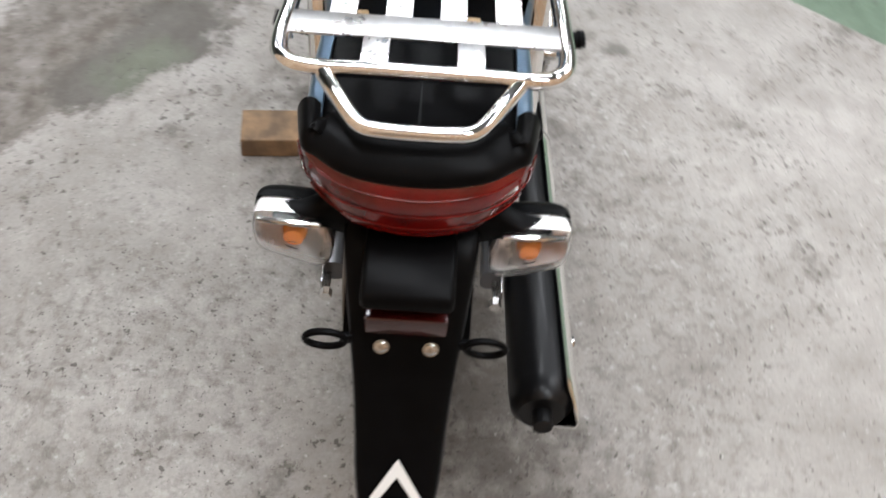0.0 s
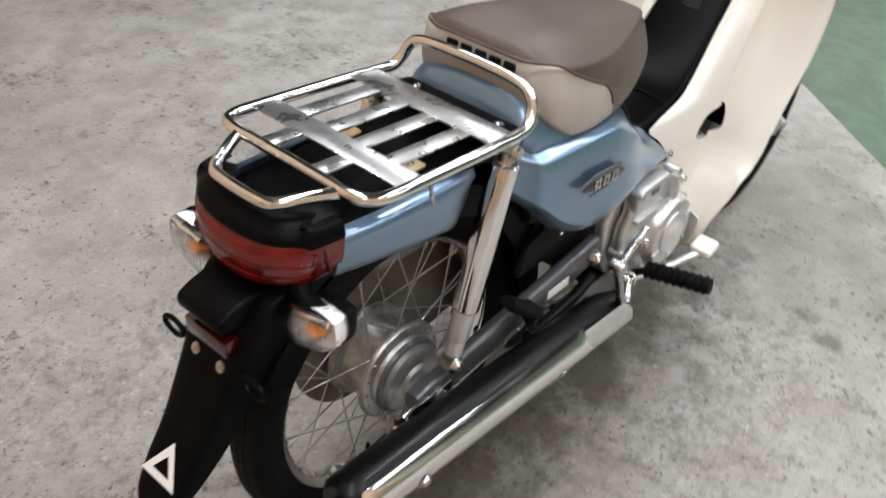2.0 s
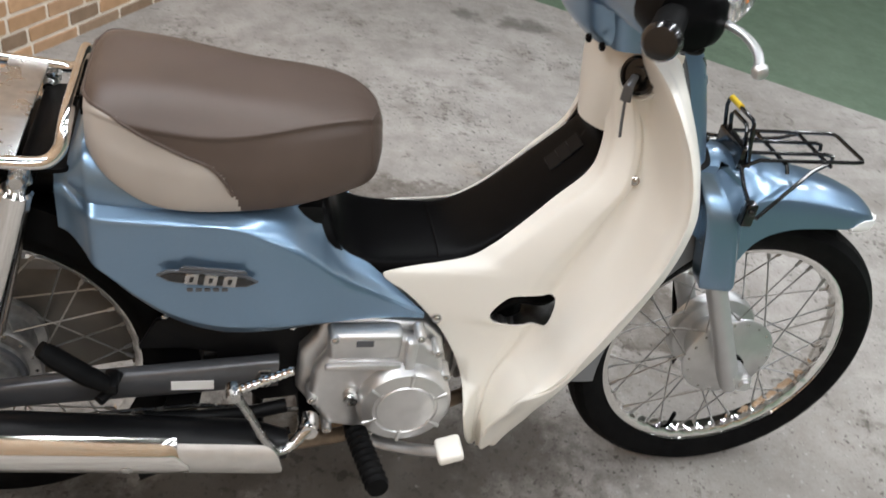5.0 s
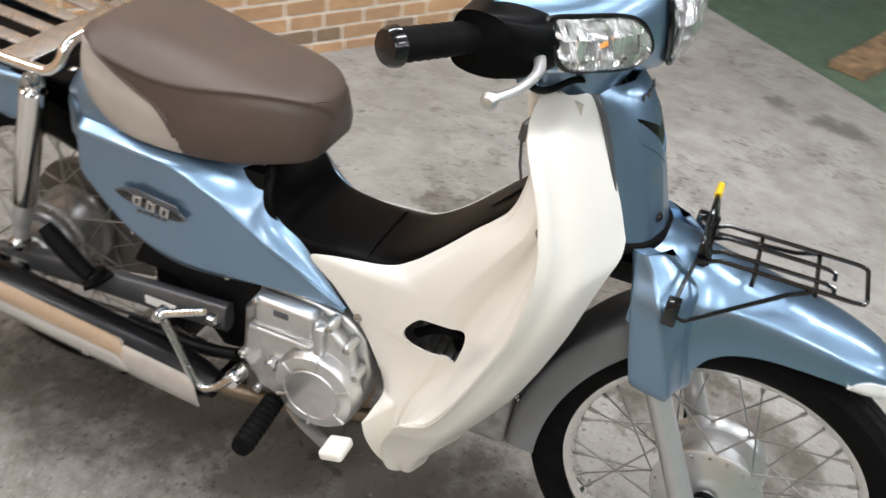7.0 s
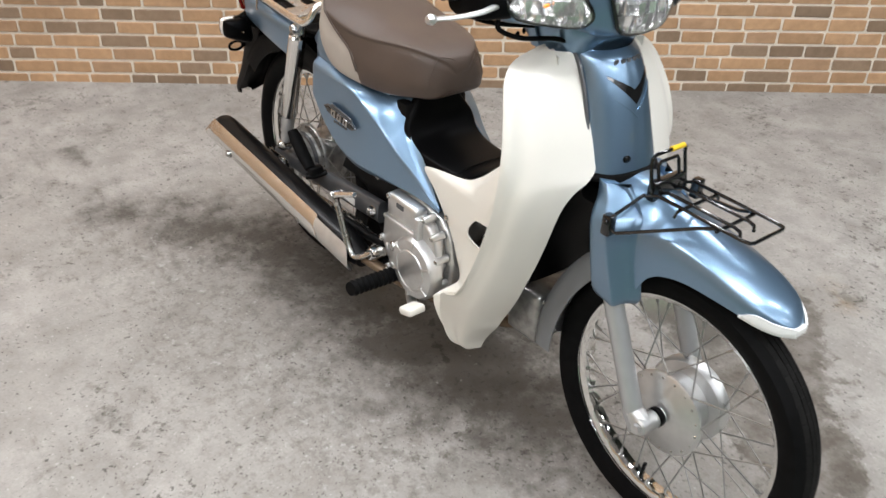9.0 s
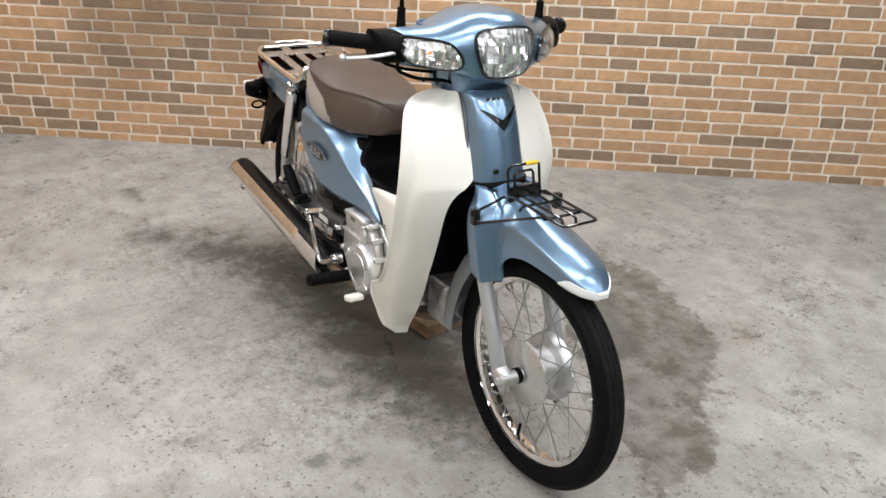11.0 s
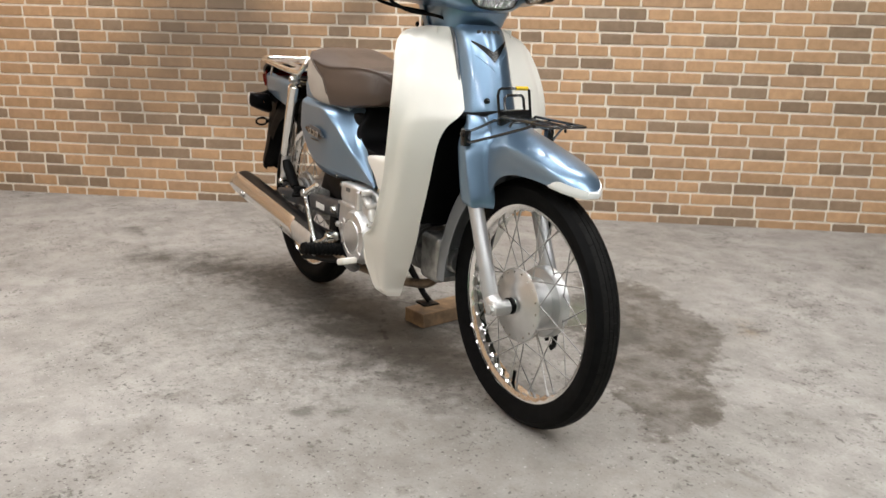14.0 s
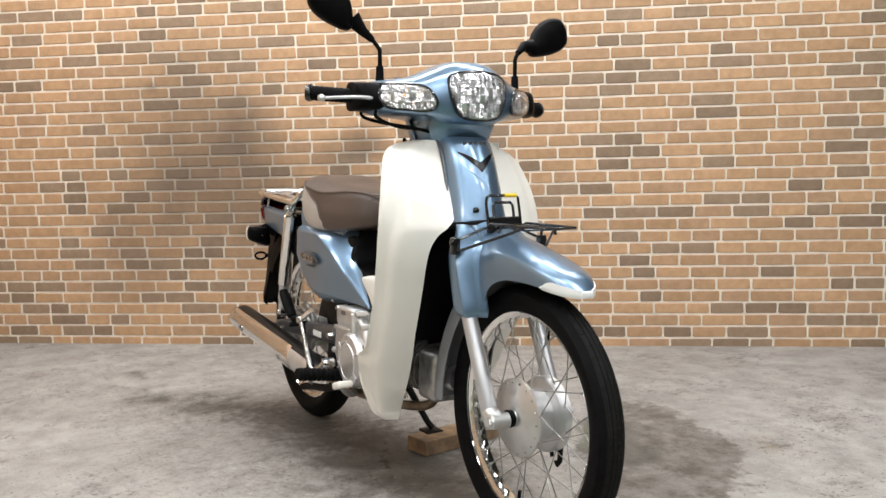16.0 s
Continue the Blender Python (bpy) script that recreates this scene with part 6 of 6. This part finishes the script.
for x, z in ((0.474, 0.31), (0.50, 0.246), (0.565, 0.236), (0.636, 0.242), (0.674, 0.29), (0.672, 0.35), (0.655, 0.398), (0.50, 0.428), (0.625, 0.428)):
    part("bolt_boss", lathe([(0, -0.141), (0.007, -0.141), (0.008, -0.138), (0.009, -0.11)], (x, 0, z), "y", 14), M_ALU, eng)
    screw("bolt", (x, -0.142, z), (0, -1, 0), 0.0045, eng)
part("oil_plug", lathe([(0, -0.154), (0.009, -0.154), (0.010, -0.15), (0.012, -0.148), (0.012, -0.13)], (0.531, 0, 0.318), "y", 16), M_STEEL, eng)
cyl = []
for k in range(9):
    cyl += [(0.052, 0.67 + 0.016 * k), (0.066, 0.671 + 0.016 * k), (0.066, 0.676 + 0.016 * k), (0.052, 0.677 + 0.016 * k)]
part("cylinder", lathe([(r, h) for r, h in cyl], (0, 0.0, 0.305), "x", 32), M_DULLALU, eng, "finned cylinder")
part("cylinder_head", block(0.815, -0.062, 0.245, 0.905, 0.062, 0.365, 0.014, 3), M_DULLALU, eng, "aluminium cylinder head")
part("head_cap", lathe([(0, 0.03), (0.026, 0.03), (0.030, 0.024), (0.032, 0.0)], (0.90, -0.01, 0.305), "x", 24), M_ALU, eng)
for y in (-0.045, 0.045):
    for z in (0.262, 0.348):
        screw("bolt", (0.906, y, z), (1, 0, 0), 0.006, eng)
part("intake", tube([(0.80, 0.0, 0.37), (0.78, 0.0, 0.43), (0.70, 0.0, 0.46)], 0.022, 14, 20), M_MATTBLACK, eng)
part("harness", tube([(0.74, -0.07, 0.42), (0.78, -0.075, 0.45), (0.84, -0.06, 0.44), (0.90, -0.03, 0.5)], 0.008, 8, 24), M_RUBBER, eng)
part("left_cover", plate(cov, 0.105, 0.128, "y", 0.01, 2), M_ALU, eng)

# frame, swing arm, chain case and shocks
part("main_frame", join(tube([(0.93, 0, 0.80), (0.86, 0, 0.64), (0.76, 0, 0.525), (0.62, 0, 0.485), (0.5, 0, 0.49), (0.36, 0, 0.56), (0.1, 0, 0.62), (-0.2, 0, 0.63)], 0.035, 12, 40), block(0.40, -0.05, 0.30, 0.48, 0.05, 0.56, 0.012)), M_MATTBLACK, bike, "black frame")
part("battery_box", block(0.24, -0.085, 0.46, 0.48, 0.085, 0.62, 0.015), M_MATTBLACK, bike)
part("tool_box", block(0.27, -0.075, 0.42, 0.36, 0.06, 0.47, 0.01), M_BLACK, bike)
part("frame_bracket", plate([(0.225, 0.365), (0.25, 0.415), (0.30, 0.445), (0.47, 0.445), (0.475, 0.30), (0.455, 0.262), (0.40, 0.255), (0.375, 0.285), (0.345, 0.30), (0.335, 0.355), (0.29, 0.365)], -0.083, -0.070, "y", 0.004), M_MATTBLACK, bike, "black frame bracket")
part("frame_bracket", plate([(0.26, 0.40), (0.30, 0.445), (0.47, 0.445), (0.475, 0.28), (0.40, 0.265), (0.36, 0.36)], 0.02, 0.035, "y", 0.004), M_MATTBLACK, bike, "black frame bracket")
part("link_bar", tube([(0.44, -0.10, 0.262), (0.38, -0.105, 0.252), (0.28, -0.11, 0.250), (0.23, -0.115, 0.258)], 0.011, 10, 24), M_MATTBLACK, bike)
rows = []
for i in range(16):
    a = radians(-22 + (146 + 22) * i / 15)
    r = pw(i, [(0, 0.312), (5, 0.318), (10, 0.33), (15, 0.33)])
    w = 0.066
    zz = 0.288
    rows.append([((r - 0.05) * math.cos(a), -w, zz + (r - 0.05) * math.sin(a)), (r * math.cos(a) * 0.985, -w, zz + r * math.sin(a) * 0.985), (r * math.cos(a), -w * 0.8, zz + r * math.sin(a)), (r * math.cos(a), w * 0.8, zz + r * math.sin(a)), (r * math.cos(a) * 0.985, w, zz + r * math.sin(a) * 0.985), ((r - 0.05) * math.cos(a), w, zz + (r - 0.05) * math.sin(a))])
part("rear_inner_fender", surf(rows, 44, 24, 0.003), M_BLACK, bike, "black rear inner fender")
for side in (-1, 1):
    arm = part("swing_arm", surf([[(x, side * y, z - h), (x, side * y, z + h), (x, side * (y + 0.022), z + h), (x, side * (y + 0.022), z - h)] for x, y, z, h in ((0.425, 0.090, 0.338, 0.022), (0.30, 0.092, 0.328, 0.021), (0.12, 0.094, 0.314, 0.019), (0.0, 0.094, 0.302, 0.017), (-0.045, 0.094, 0.298, 0.014))], 12, 32, 0, True, True), M_GREYMETAL, bike, "grey box-section swing arm")
    if side < 0:
        part("label", block(0.272, -0.1175, 0.317, 0.332, -0.1160, 0.334, 0.0, 1, Matrix.Translation((0, 0, -0.001))), M_WHITE, arm, "white printed label", False)
        part("pivot_bolt", lathe([(0, -0.128), (0.009, -0.128), (0.012, -0.124), (0.014, -0.115), (0.017, -0.113), (0.017, -0.108)], (0.405, 0, 0.336), "y", 6), M_STEEL, arm)
    part("axle_nut", join(lathe([(0, -0.134), (0.008, -0.134), (0.008, -0.13), (0.0135, -0.13), (0.0135, -0.118), (0.018, -0.117), (0.018, -0.115)], (0.0, 0, 0.289), "y", 6) if side < 0 else lathe([(0, 0.134), (0.0135, 0.13), (0.0135, 0.115)], (0.0, 0, 0.289), "y", 6)), M_STEEL, bike)
    adj = new("chain_adjuster")
    adj.parent = bike
    part("fork_plate", block(-0.07, min(side * 0.117, side * 0.121), 0.278, 0.03, max(side * 0.117, side * 0.121), 0.304, 0.002), M_STEEL, adj)
    part("threaded_rod", tube([(-0.085, side * 0.112, 0.292), (-0.03, side * 0.112, 0.292)], 0.004, 8), M_STEEL, adj)
    part("nut", lathe([(0, -0.086), (0.008, -0.086), (0.008, -0.074), (0, -0.074)], (0, side * 0.112, 0.292), "x", 6), M_CHROME, adj)
    shk = new("rear_shock")
    shk.parent = bike
    tagged(shk, "chrome-shrouded rear shock absorber")
    ax = [Vector((0.108, side * 0.123, 0.678)), Vector((0.020, side * 0.121, 0.348))]
    def along(f):
        return ax[0] + (ax[1] - ax[0]) * f
    part("shroud", tube([along(0.045), along(0.055), along(0.715), along(0.722)], [0.017, 0.0205, 0.0205, 0.0190], 24), M_CHROME, shk, "chrome upper shroud")
    part("lower_shroud", tube([along(0.70), along(0.86), along(0.875)], [0.0165, 0.0165, 0.0145], 24), M_SILVER, shk)
    part("rod", tube([along(0.86), along(0.95)], [0.014, 0.014], 16), M_SILVER, shk)
    part("lower_eye", lathe([(0, -0.019), (0.008, -0.019), (0.013, -0.012), (0.015, -0.010), (0.015, 0.012), (0, 0.012)], (0.020, side * 0.121, 0.348), "y", 20), M_STEEL, shk)
    part("upper_nut", join(tube([along(-0.06), along(0.05)], 0.012, 14), lathe([(0, -0.02), (0.008, -0.02), (0.012, -0.014), (0.013, 0.012), (0, 0.012)], along(-0.01), "y", 8)), M_STEEL, shk)
stad = [(0.118 * math.cos(a) if math.cos(a) < 0 else 0.36 + 0.065 * math.cos(a), 0.288 + (0.118 if math.cos(a) < 0 else 0.075) * math.sin(a) + (0 if math.cos(a) < 0 else 0.03)) for a in (2 * math.pi * (i + 0.5) / 40 for i in range(40))]
part("chain_case", plate(stad, 0.058, 0.088, "y", 0.008, 2), M_CHAINCASE, bike, "dusty enclosed chain case")
part("brake_rod", tube([(0.46, -0.085, 0.235), (0.30, -0.08, 0.245), (0.02, -0.085, 0.225)], 0.004, 8), M_STEEL, bike)
part("brake_arm_rear", block(-0.012, -0.082, 0.215, 0.012, -0.074, 0.285, 0.003), M_ALU, bike)

# exhaust
ex = new("exhaust")
ex.parent = bike
tagged(ex, "black silencer with chrome heat shield")
A0, A1 = Vector((0.405, -0.160, 0.243)), Vector((-0.252, -0.166, 0.304))
axis = (A1 - A0).normalized()
def exa(f):
    return A0 + (A1 - A0) * f
part("silencer", tube([exa(-0.05), exa(0.0), exa(0.05), exa(0.5), exa(0.95), exa(0.985), exa(1.0)], [0.022, 0.031, 0.036, 0.039, 0.039, 0.037, 0.028], 32), M_SILENCER, ex, "glossy black silencer")
part("outlet", tube([exa(0.995), exa(1.03)], 0.012, 16), M_MATTBLACK, ex)
def shield_piece(f0, f1, r, a0, a1, tip):
    rows = []
    side_v = Vector((0, -1, 0))
    up_v = axis.cross(side_v).normalized()
    if up_v.z < 0:
        up_v = -up_v
    for i in range(26):
        t = i / 25
        f = f0 + (f1 - f0) * t
        e = min(1, math.sqrt(max(0.0, 1 - ((abs(t - 0.5) * 2 - (1 - tip)) / tip) ** 2)) if abs(t - 0.5) * 2 > 1 - tip else 1)
        am, ah = (a0 + a1) / 2, (a1 - a0) / 2 * max(e, 0.12)
        rows.append([exa(f) + (side_v * math.cos(radians(am + ah * (2 * j / 17 - 1))) + up_v * math.sin(radians(am + ah * (2 * j / 17 - 1)))) * r for j in range(18)])
    bm, V = grid(rows)
    shell(bm, 0.002)
    return bm
part("heat_shield", shield_piece(0.16, 1.01, 0.0455, -80, 53, 0.08), M_CHROME, ex, "chrome heat shield")
part("front_shield", shield_piece(-0.04, 0.24, 0.0435, -78, 44, 0.40), M_SATIN, ex, "satin front shield")
for x, y, z in ((0.213, -0.2035, 0.247), (-0.128, -0.2115, 0.281)):
    screw("shield_screw", (x, y, z), (0, -1, -0.25), 0.009, ex, M_STEEL)
part("pipe", tube([exa(-0.03), (0.46, -0.15, 0.235), (0.54, -0.112, 0.208), (0.66, -0.06, 0.196), (0.74, -0.03, 0.200), (0.79, -0.01, 0.214), (0.815, 0.0, 0.25)], 0.0125, 14, 50), M_RUST, ex, "heat-stained exhaust pipe")

# controls and stands
ks = new("kick_starter")
ks.parent = bike
tagged(ks, "chromed kick starter lever with folded pedal")
part("boss", join(lathe([(0, -0.17), (0.013, -0.17), (0.016, -0.164), (0.016, -0.14)], (0.470, 0, 0.272), "y", 18)), M_CHROME, ks)
part("lever", tube([(0.468, -0.160, 0.275), (0.445, -0.175, 0.255), (0.424, -0.182, 0.252), (0.406, -0.184, 0.275), (0.383, -0.187, 0.330), (0.360, -0.188, 0.378)], [0.012, 0.009, 0.009, 0.009, 0.008, 0.0085], 12, 40, flat=0.75), M_STEEL, ks, "bent steel lever")
pk = [Vector((0.360, -0.190, 0.382)) + Vector((0.080, 0.002, 0.036)) * (i / 20) for i in range(21)]
part("pedal", tube(pk, [0.0058 + (0.0016 if i % 2 else 0) for i in range(21)], 10), M_CHROME, ks, "knurled chrome pedal")
part("joint", lathe([(0, -0.201), (0.009, -0.201), (0.011, -0.197), (0.011, -0.178), (0, -0.178)], (0.360, 0, 0.380), "y", 14), M_STEEL, ks)
for side in (-1, 1):
    pg = new("footpeg")
    pg.parent = bike
    tagged(pg, "black ribbed rubber footpeg")
    part("bar", tube([(0.535, side * 0.02, 0.218), (0.538, side * 0.12, 0.222), (0.545, side * 0.16, 0.253), (0.552, side * 0.27, 0.270)], 0.008, 10), M_MATTBLACK, pg)
    q0, q1 = Vector((0.543, side * 0.158, 0.254)), Vector((0.560, side * 0.278, 0.272))
    part("rubber", tube([q0 + (q1 - q0) * (i / 26) for i in range(27)], [0.0155 + (0.0025 if i % 3 == 0 else 0) for i in range(27)], 16), M_RUBBER, pg, "ribbed rubber sleeve")
    rp = new("passenger_peg")
    rp.parent = bike
    part("pad", tube([(0.110, side * 0.150, 0.430), (0.125, side * 0.150, 0.415), (0.165, side * 0.150, 0.380), (0.190, side * 0.150, 0.362)], [0.013, 0.017, 0.017, 0.014], 12, flat=0.75), M_RUBBER, rp, "folded rubber peg")
    part("hinge", join(block(0.184, min(side * 0.120, side * 0.158), 0.346, 0.204, max(side * 0.120, side * 0.158), 0.366, 0.005), tube([(0.20, side * 0.11, 0.345), (0.19, side * 0.14, 0.338), (0.178, side * 0.155, 0.336)], 0.008, 10)), M_MATTBLACK, rp)
bp = new("brake_pedal")
bp.parent = bike
tagged(bp, "rear brake pedal with cream rubber pad")
part("arm", tube([(0.535, -0.10, 0.208), (0.58, -0.13, 0.206), (0.625, -0.16, 0.220), (0.655, -0.186, 0.241), (0.674, -0.200, 0.254)], [0.013, 0.012, 0.011, 0.011, 0.010], 12, 30, flat=0.6), M_ALU, bp, "pale cast arm")
part("pad", block(-0.02, -0.022, -0.009, 0.02, 0.022, 0.009, 0.006, 3, Matrix.Translation((0.679, -0.202, 0.260)) @ pose(0, 0, 0, 0, -18, 0)), M_CREAM, bp, "cream rubber pedal pad")
st = new("side_stand")
st.parent = bike
tagged(st, "black steel side stand, folded out onto a wooden block")
part("leg", tube([(0.43, 0.085, 0.225), (0.46, 0.11, 0.16), (0.492, 0.148, 0.075), (0.503, 0.16, 0.056)], [0.011, 0.010, 0.009, 0.009], 12), M_MATTBLACK, st)
part("foot", block(0.475, 0.128, 0.046, 0.53, 0.182, 0.054, 0.003), M_MATTBLACK, st)
part("spring", tube([(0.425 + 0.03 * i / 80, 0.098 + 0.006 * math.cos(i * 0.9), 0.22 - 0.08 * i / 80 + 0.006 * math.sin(i * 0.9)) for i in range(81)], 0.0015, 5), M_STEEL, st)
cs = new("centre_stand")
cs.parent = bike
tagged(cs, "folded black centre stand")
part("bar", tube([(0.45, -0.10, 0.20), (0.36, -0.11, 0.175), (0.26, -0.12, 0.160), (0.22, -0.13, 0.152)], 0.011, 10, 20), M_MATTBLACK, cs)
part("bar", tube([(0.45, 0.10, 0.20), (0.36, 0.11, 0.175), (0.26, 0.12, 0.160), (0.22, 0.13, 0.152)], 0.011, 10, 20), M_MATTBLACK, cs)
part("cross_bar", tube([(0.40, -0.105, 0.187), (0.40, 0.105, 0.187)], 0.009, 10), M_MATTBLACK, cs)
part("skid_plate", block(0.46, -0.09, 0.215, 0.62, 0.09, 0.232, 0.006), M_MATTBLACK, bike)

# ---- loose things ----
wb = block(-0.045, -0.135, 0.0, 0.045, 0.135, 0.042, 0.002, 1)
blk = tagged(part("wooden_block", wb, M_WOOD, None, "short offcut of raw timber under the side stand", True, pose(0.528, 0.192, 0.001, 0, 0, 7.5)), category="wood block")
def crate():
    """Open box with a folded rim, a made-up shape for an unidentified object."""
    bm = bmesh.new()
    rows = [[(sx * (0.17 + f), sy * (0.12 + f), z) for sx, sy in ((1, 1), (-1, 1), (-1, -1), (1, -1))] for z, f in ((0.0, 0.0), (0.20, 0.012), (0.20, 0.020), (0.212, 0.020), (0.212, 0.008), (0.01, -0.004))]
    V = [[bm.verts.new(p) for p in r] for r in rows]
    for a, b in zip(V, V[1:]):
        for k in range(4):
            bm.faces.new((a[k], a[(k + 1) % 4], b[(k + 1) % 4], b[k]))
    bm.faces.new(list(reversed(V[0])))
    bm.faces.new(V[-1])
    return bm


# Dark blue object of unknown kind; its crate form is invented.
cr = part("blue_object", crate(), M_DARKBLUE, None, "", False, ROOM @ pose(5.36, 0.02, -0.0055, 0, 0, 8))
tagged(cr, "unidentified dark blue object on the green floor, drawn as an open box", "crate")
bd = part("timber_board", block(-0.24, -0.07, 0.0, 0.24, 0.07, 0.03, 0.002, 1), M_WOOD, None, "", False, ROOM @ pose(4.92, -0.66, -0.0055, 0, 0, 14))
tagged(bd, "pale raw timber board lying on the green floor", "timber board")
cord = part("extension_cord", tube([ROOM @ Vector(p) for p in ((4.62, 0.13, 0.002), (4.8, 0.10, 0.002), (4.95, 0.10, 0.002), (5.1, 0.16, 0.002), (5.5, 0.30, 0.002), (6.2, 0.5, 0.002))], 0.006, 8, 60), M_ORANGECORD, None)
tagged(cord, "orange extension cord lying on the green floor", "extension cord")

# ---- brick facing of the walls ----
COURSE, JOINT = 0.0512, 0.0078
uneven = random.Random(19)


def brick_mesh(w, joined=None, at=None, flip=False):
    """A brick face 2 mm proud with a soft edge, from its lower left corner."""
    h, d, e, c = COURSE - JOINT, 0.0024, 0.0026, 0.0045
    ring = [(c, 0), (w - c, 0), (w, c), (w, h - c), (w - c, h), (c, h), (0, h - c), (0, c)]
    ring = [(x + uneven.uniform(-0.0014, 0.0014), z + uneven.uniform(-0.0013, 0.0013)) for x, z in ring]
    pts = [(x, 0, z) for x, z in ring]
    pts += [(x + (e if x < w / 2 else -e), -d, z + (e if z < h / 2 else -e)) for x, z in ring]
    faces = [(8, 9, 10, 11, 12, 13, 14, 15)] + [(i, (i + 1) % 8, (i + 1) % 8 + 8, i + 8) for i in range(8)]
    return pts, faces


WIDTHS = [0.088, 0.112, 0.126, 0.134, 0.146, 0.166]
shared = {}
for w in WIDTHS:
    shared[w] = []
    for i in range(6):
        pts, faces = brick_mesh(w)
        me = bpy.data.meshes.new("brick")
        me.from_pydata(pts, [], faces)
        me.materials.append(M_BRICK)
        shared[w].append(me)
rng = random.Random(7)
wall = bpy.data.objects["wall_north"]
far_v, far_f = [], []
count = 0
for c in range(int(CEILING / COURSE)):
    z = c * COURSE - 0.012
    u = -rng.random() * 0.12
    while u < 4.32:
        w = rng.choice(WIDTHS)
        if u + w > 0.004 and u < 4.26:
            u0, u1 = max(u, 0.003), min(u + w, 4.316)
            if 1.2 < u < 3.2 and z < 0.82 and w == u1 - u0 or (1.2 < u < 3.2 and z < 0.82 and abs(w - (u1 - u0)) < 1e-6):
                ob = new("brick", shared[w][count % 6])
                ob.parent = wall
                ob.location = (u0, -0.0005, z)
                count += 1
            else:
                pts, faces = brick_mesh(u1 - u0)
                k = len(far_v)
                far_v += [(x + u0, y - 0.0005, zz + z) for x, y, zz in pts]
                far_f += [tuple(i + k for i in f) for f in faces]
        u += w + JOINT
me = bpy.data.meshes.new("brick_field")
me.from_pydata(far_v, [], far_f)
me.materials.append(M_BRICKS)
ob = new("brick_field", me)
ob.parent = wall
tagged(ob, "tan and grey-brown bricks", kind="stuff")
west_v, west_f = [], []
for c in range(int(CEILING / COURSE)):
    z, v = c * COURSE - 0.012, 0.0
    v = -rng.random() * 0.1
    while v < 6.0:
        w = rng.choice(WIDTHS)
        v0 = max(v, 0.003)
        pts, faces = brick_mesh(v + w - v0)
        k = len(west_v)
        west_v += [(-y + 0.0005, -(x + v0), zz + z) for x, y, zz in pts]
        west_f += [tuple(i + k for i in f) for f in faces]
        v += w + JOINT
me = bpy.data.meshes.new("brick_field")
me.from_pydata(west_v, [], west_f)
me.materials.append(M_BRICKS)
ob = new("brick_field", me)
ob.parent = bpy.data.objects["wall_west"]
tagged(ob, "tan and grey-brown bricks", kind="stuff")
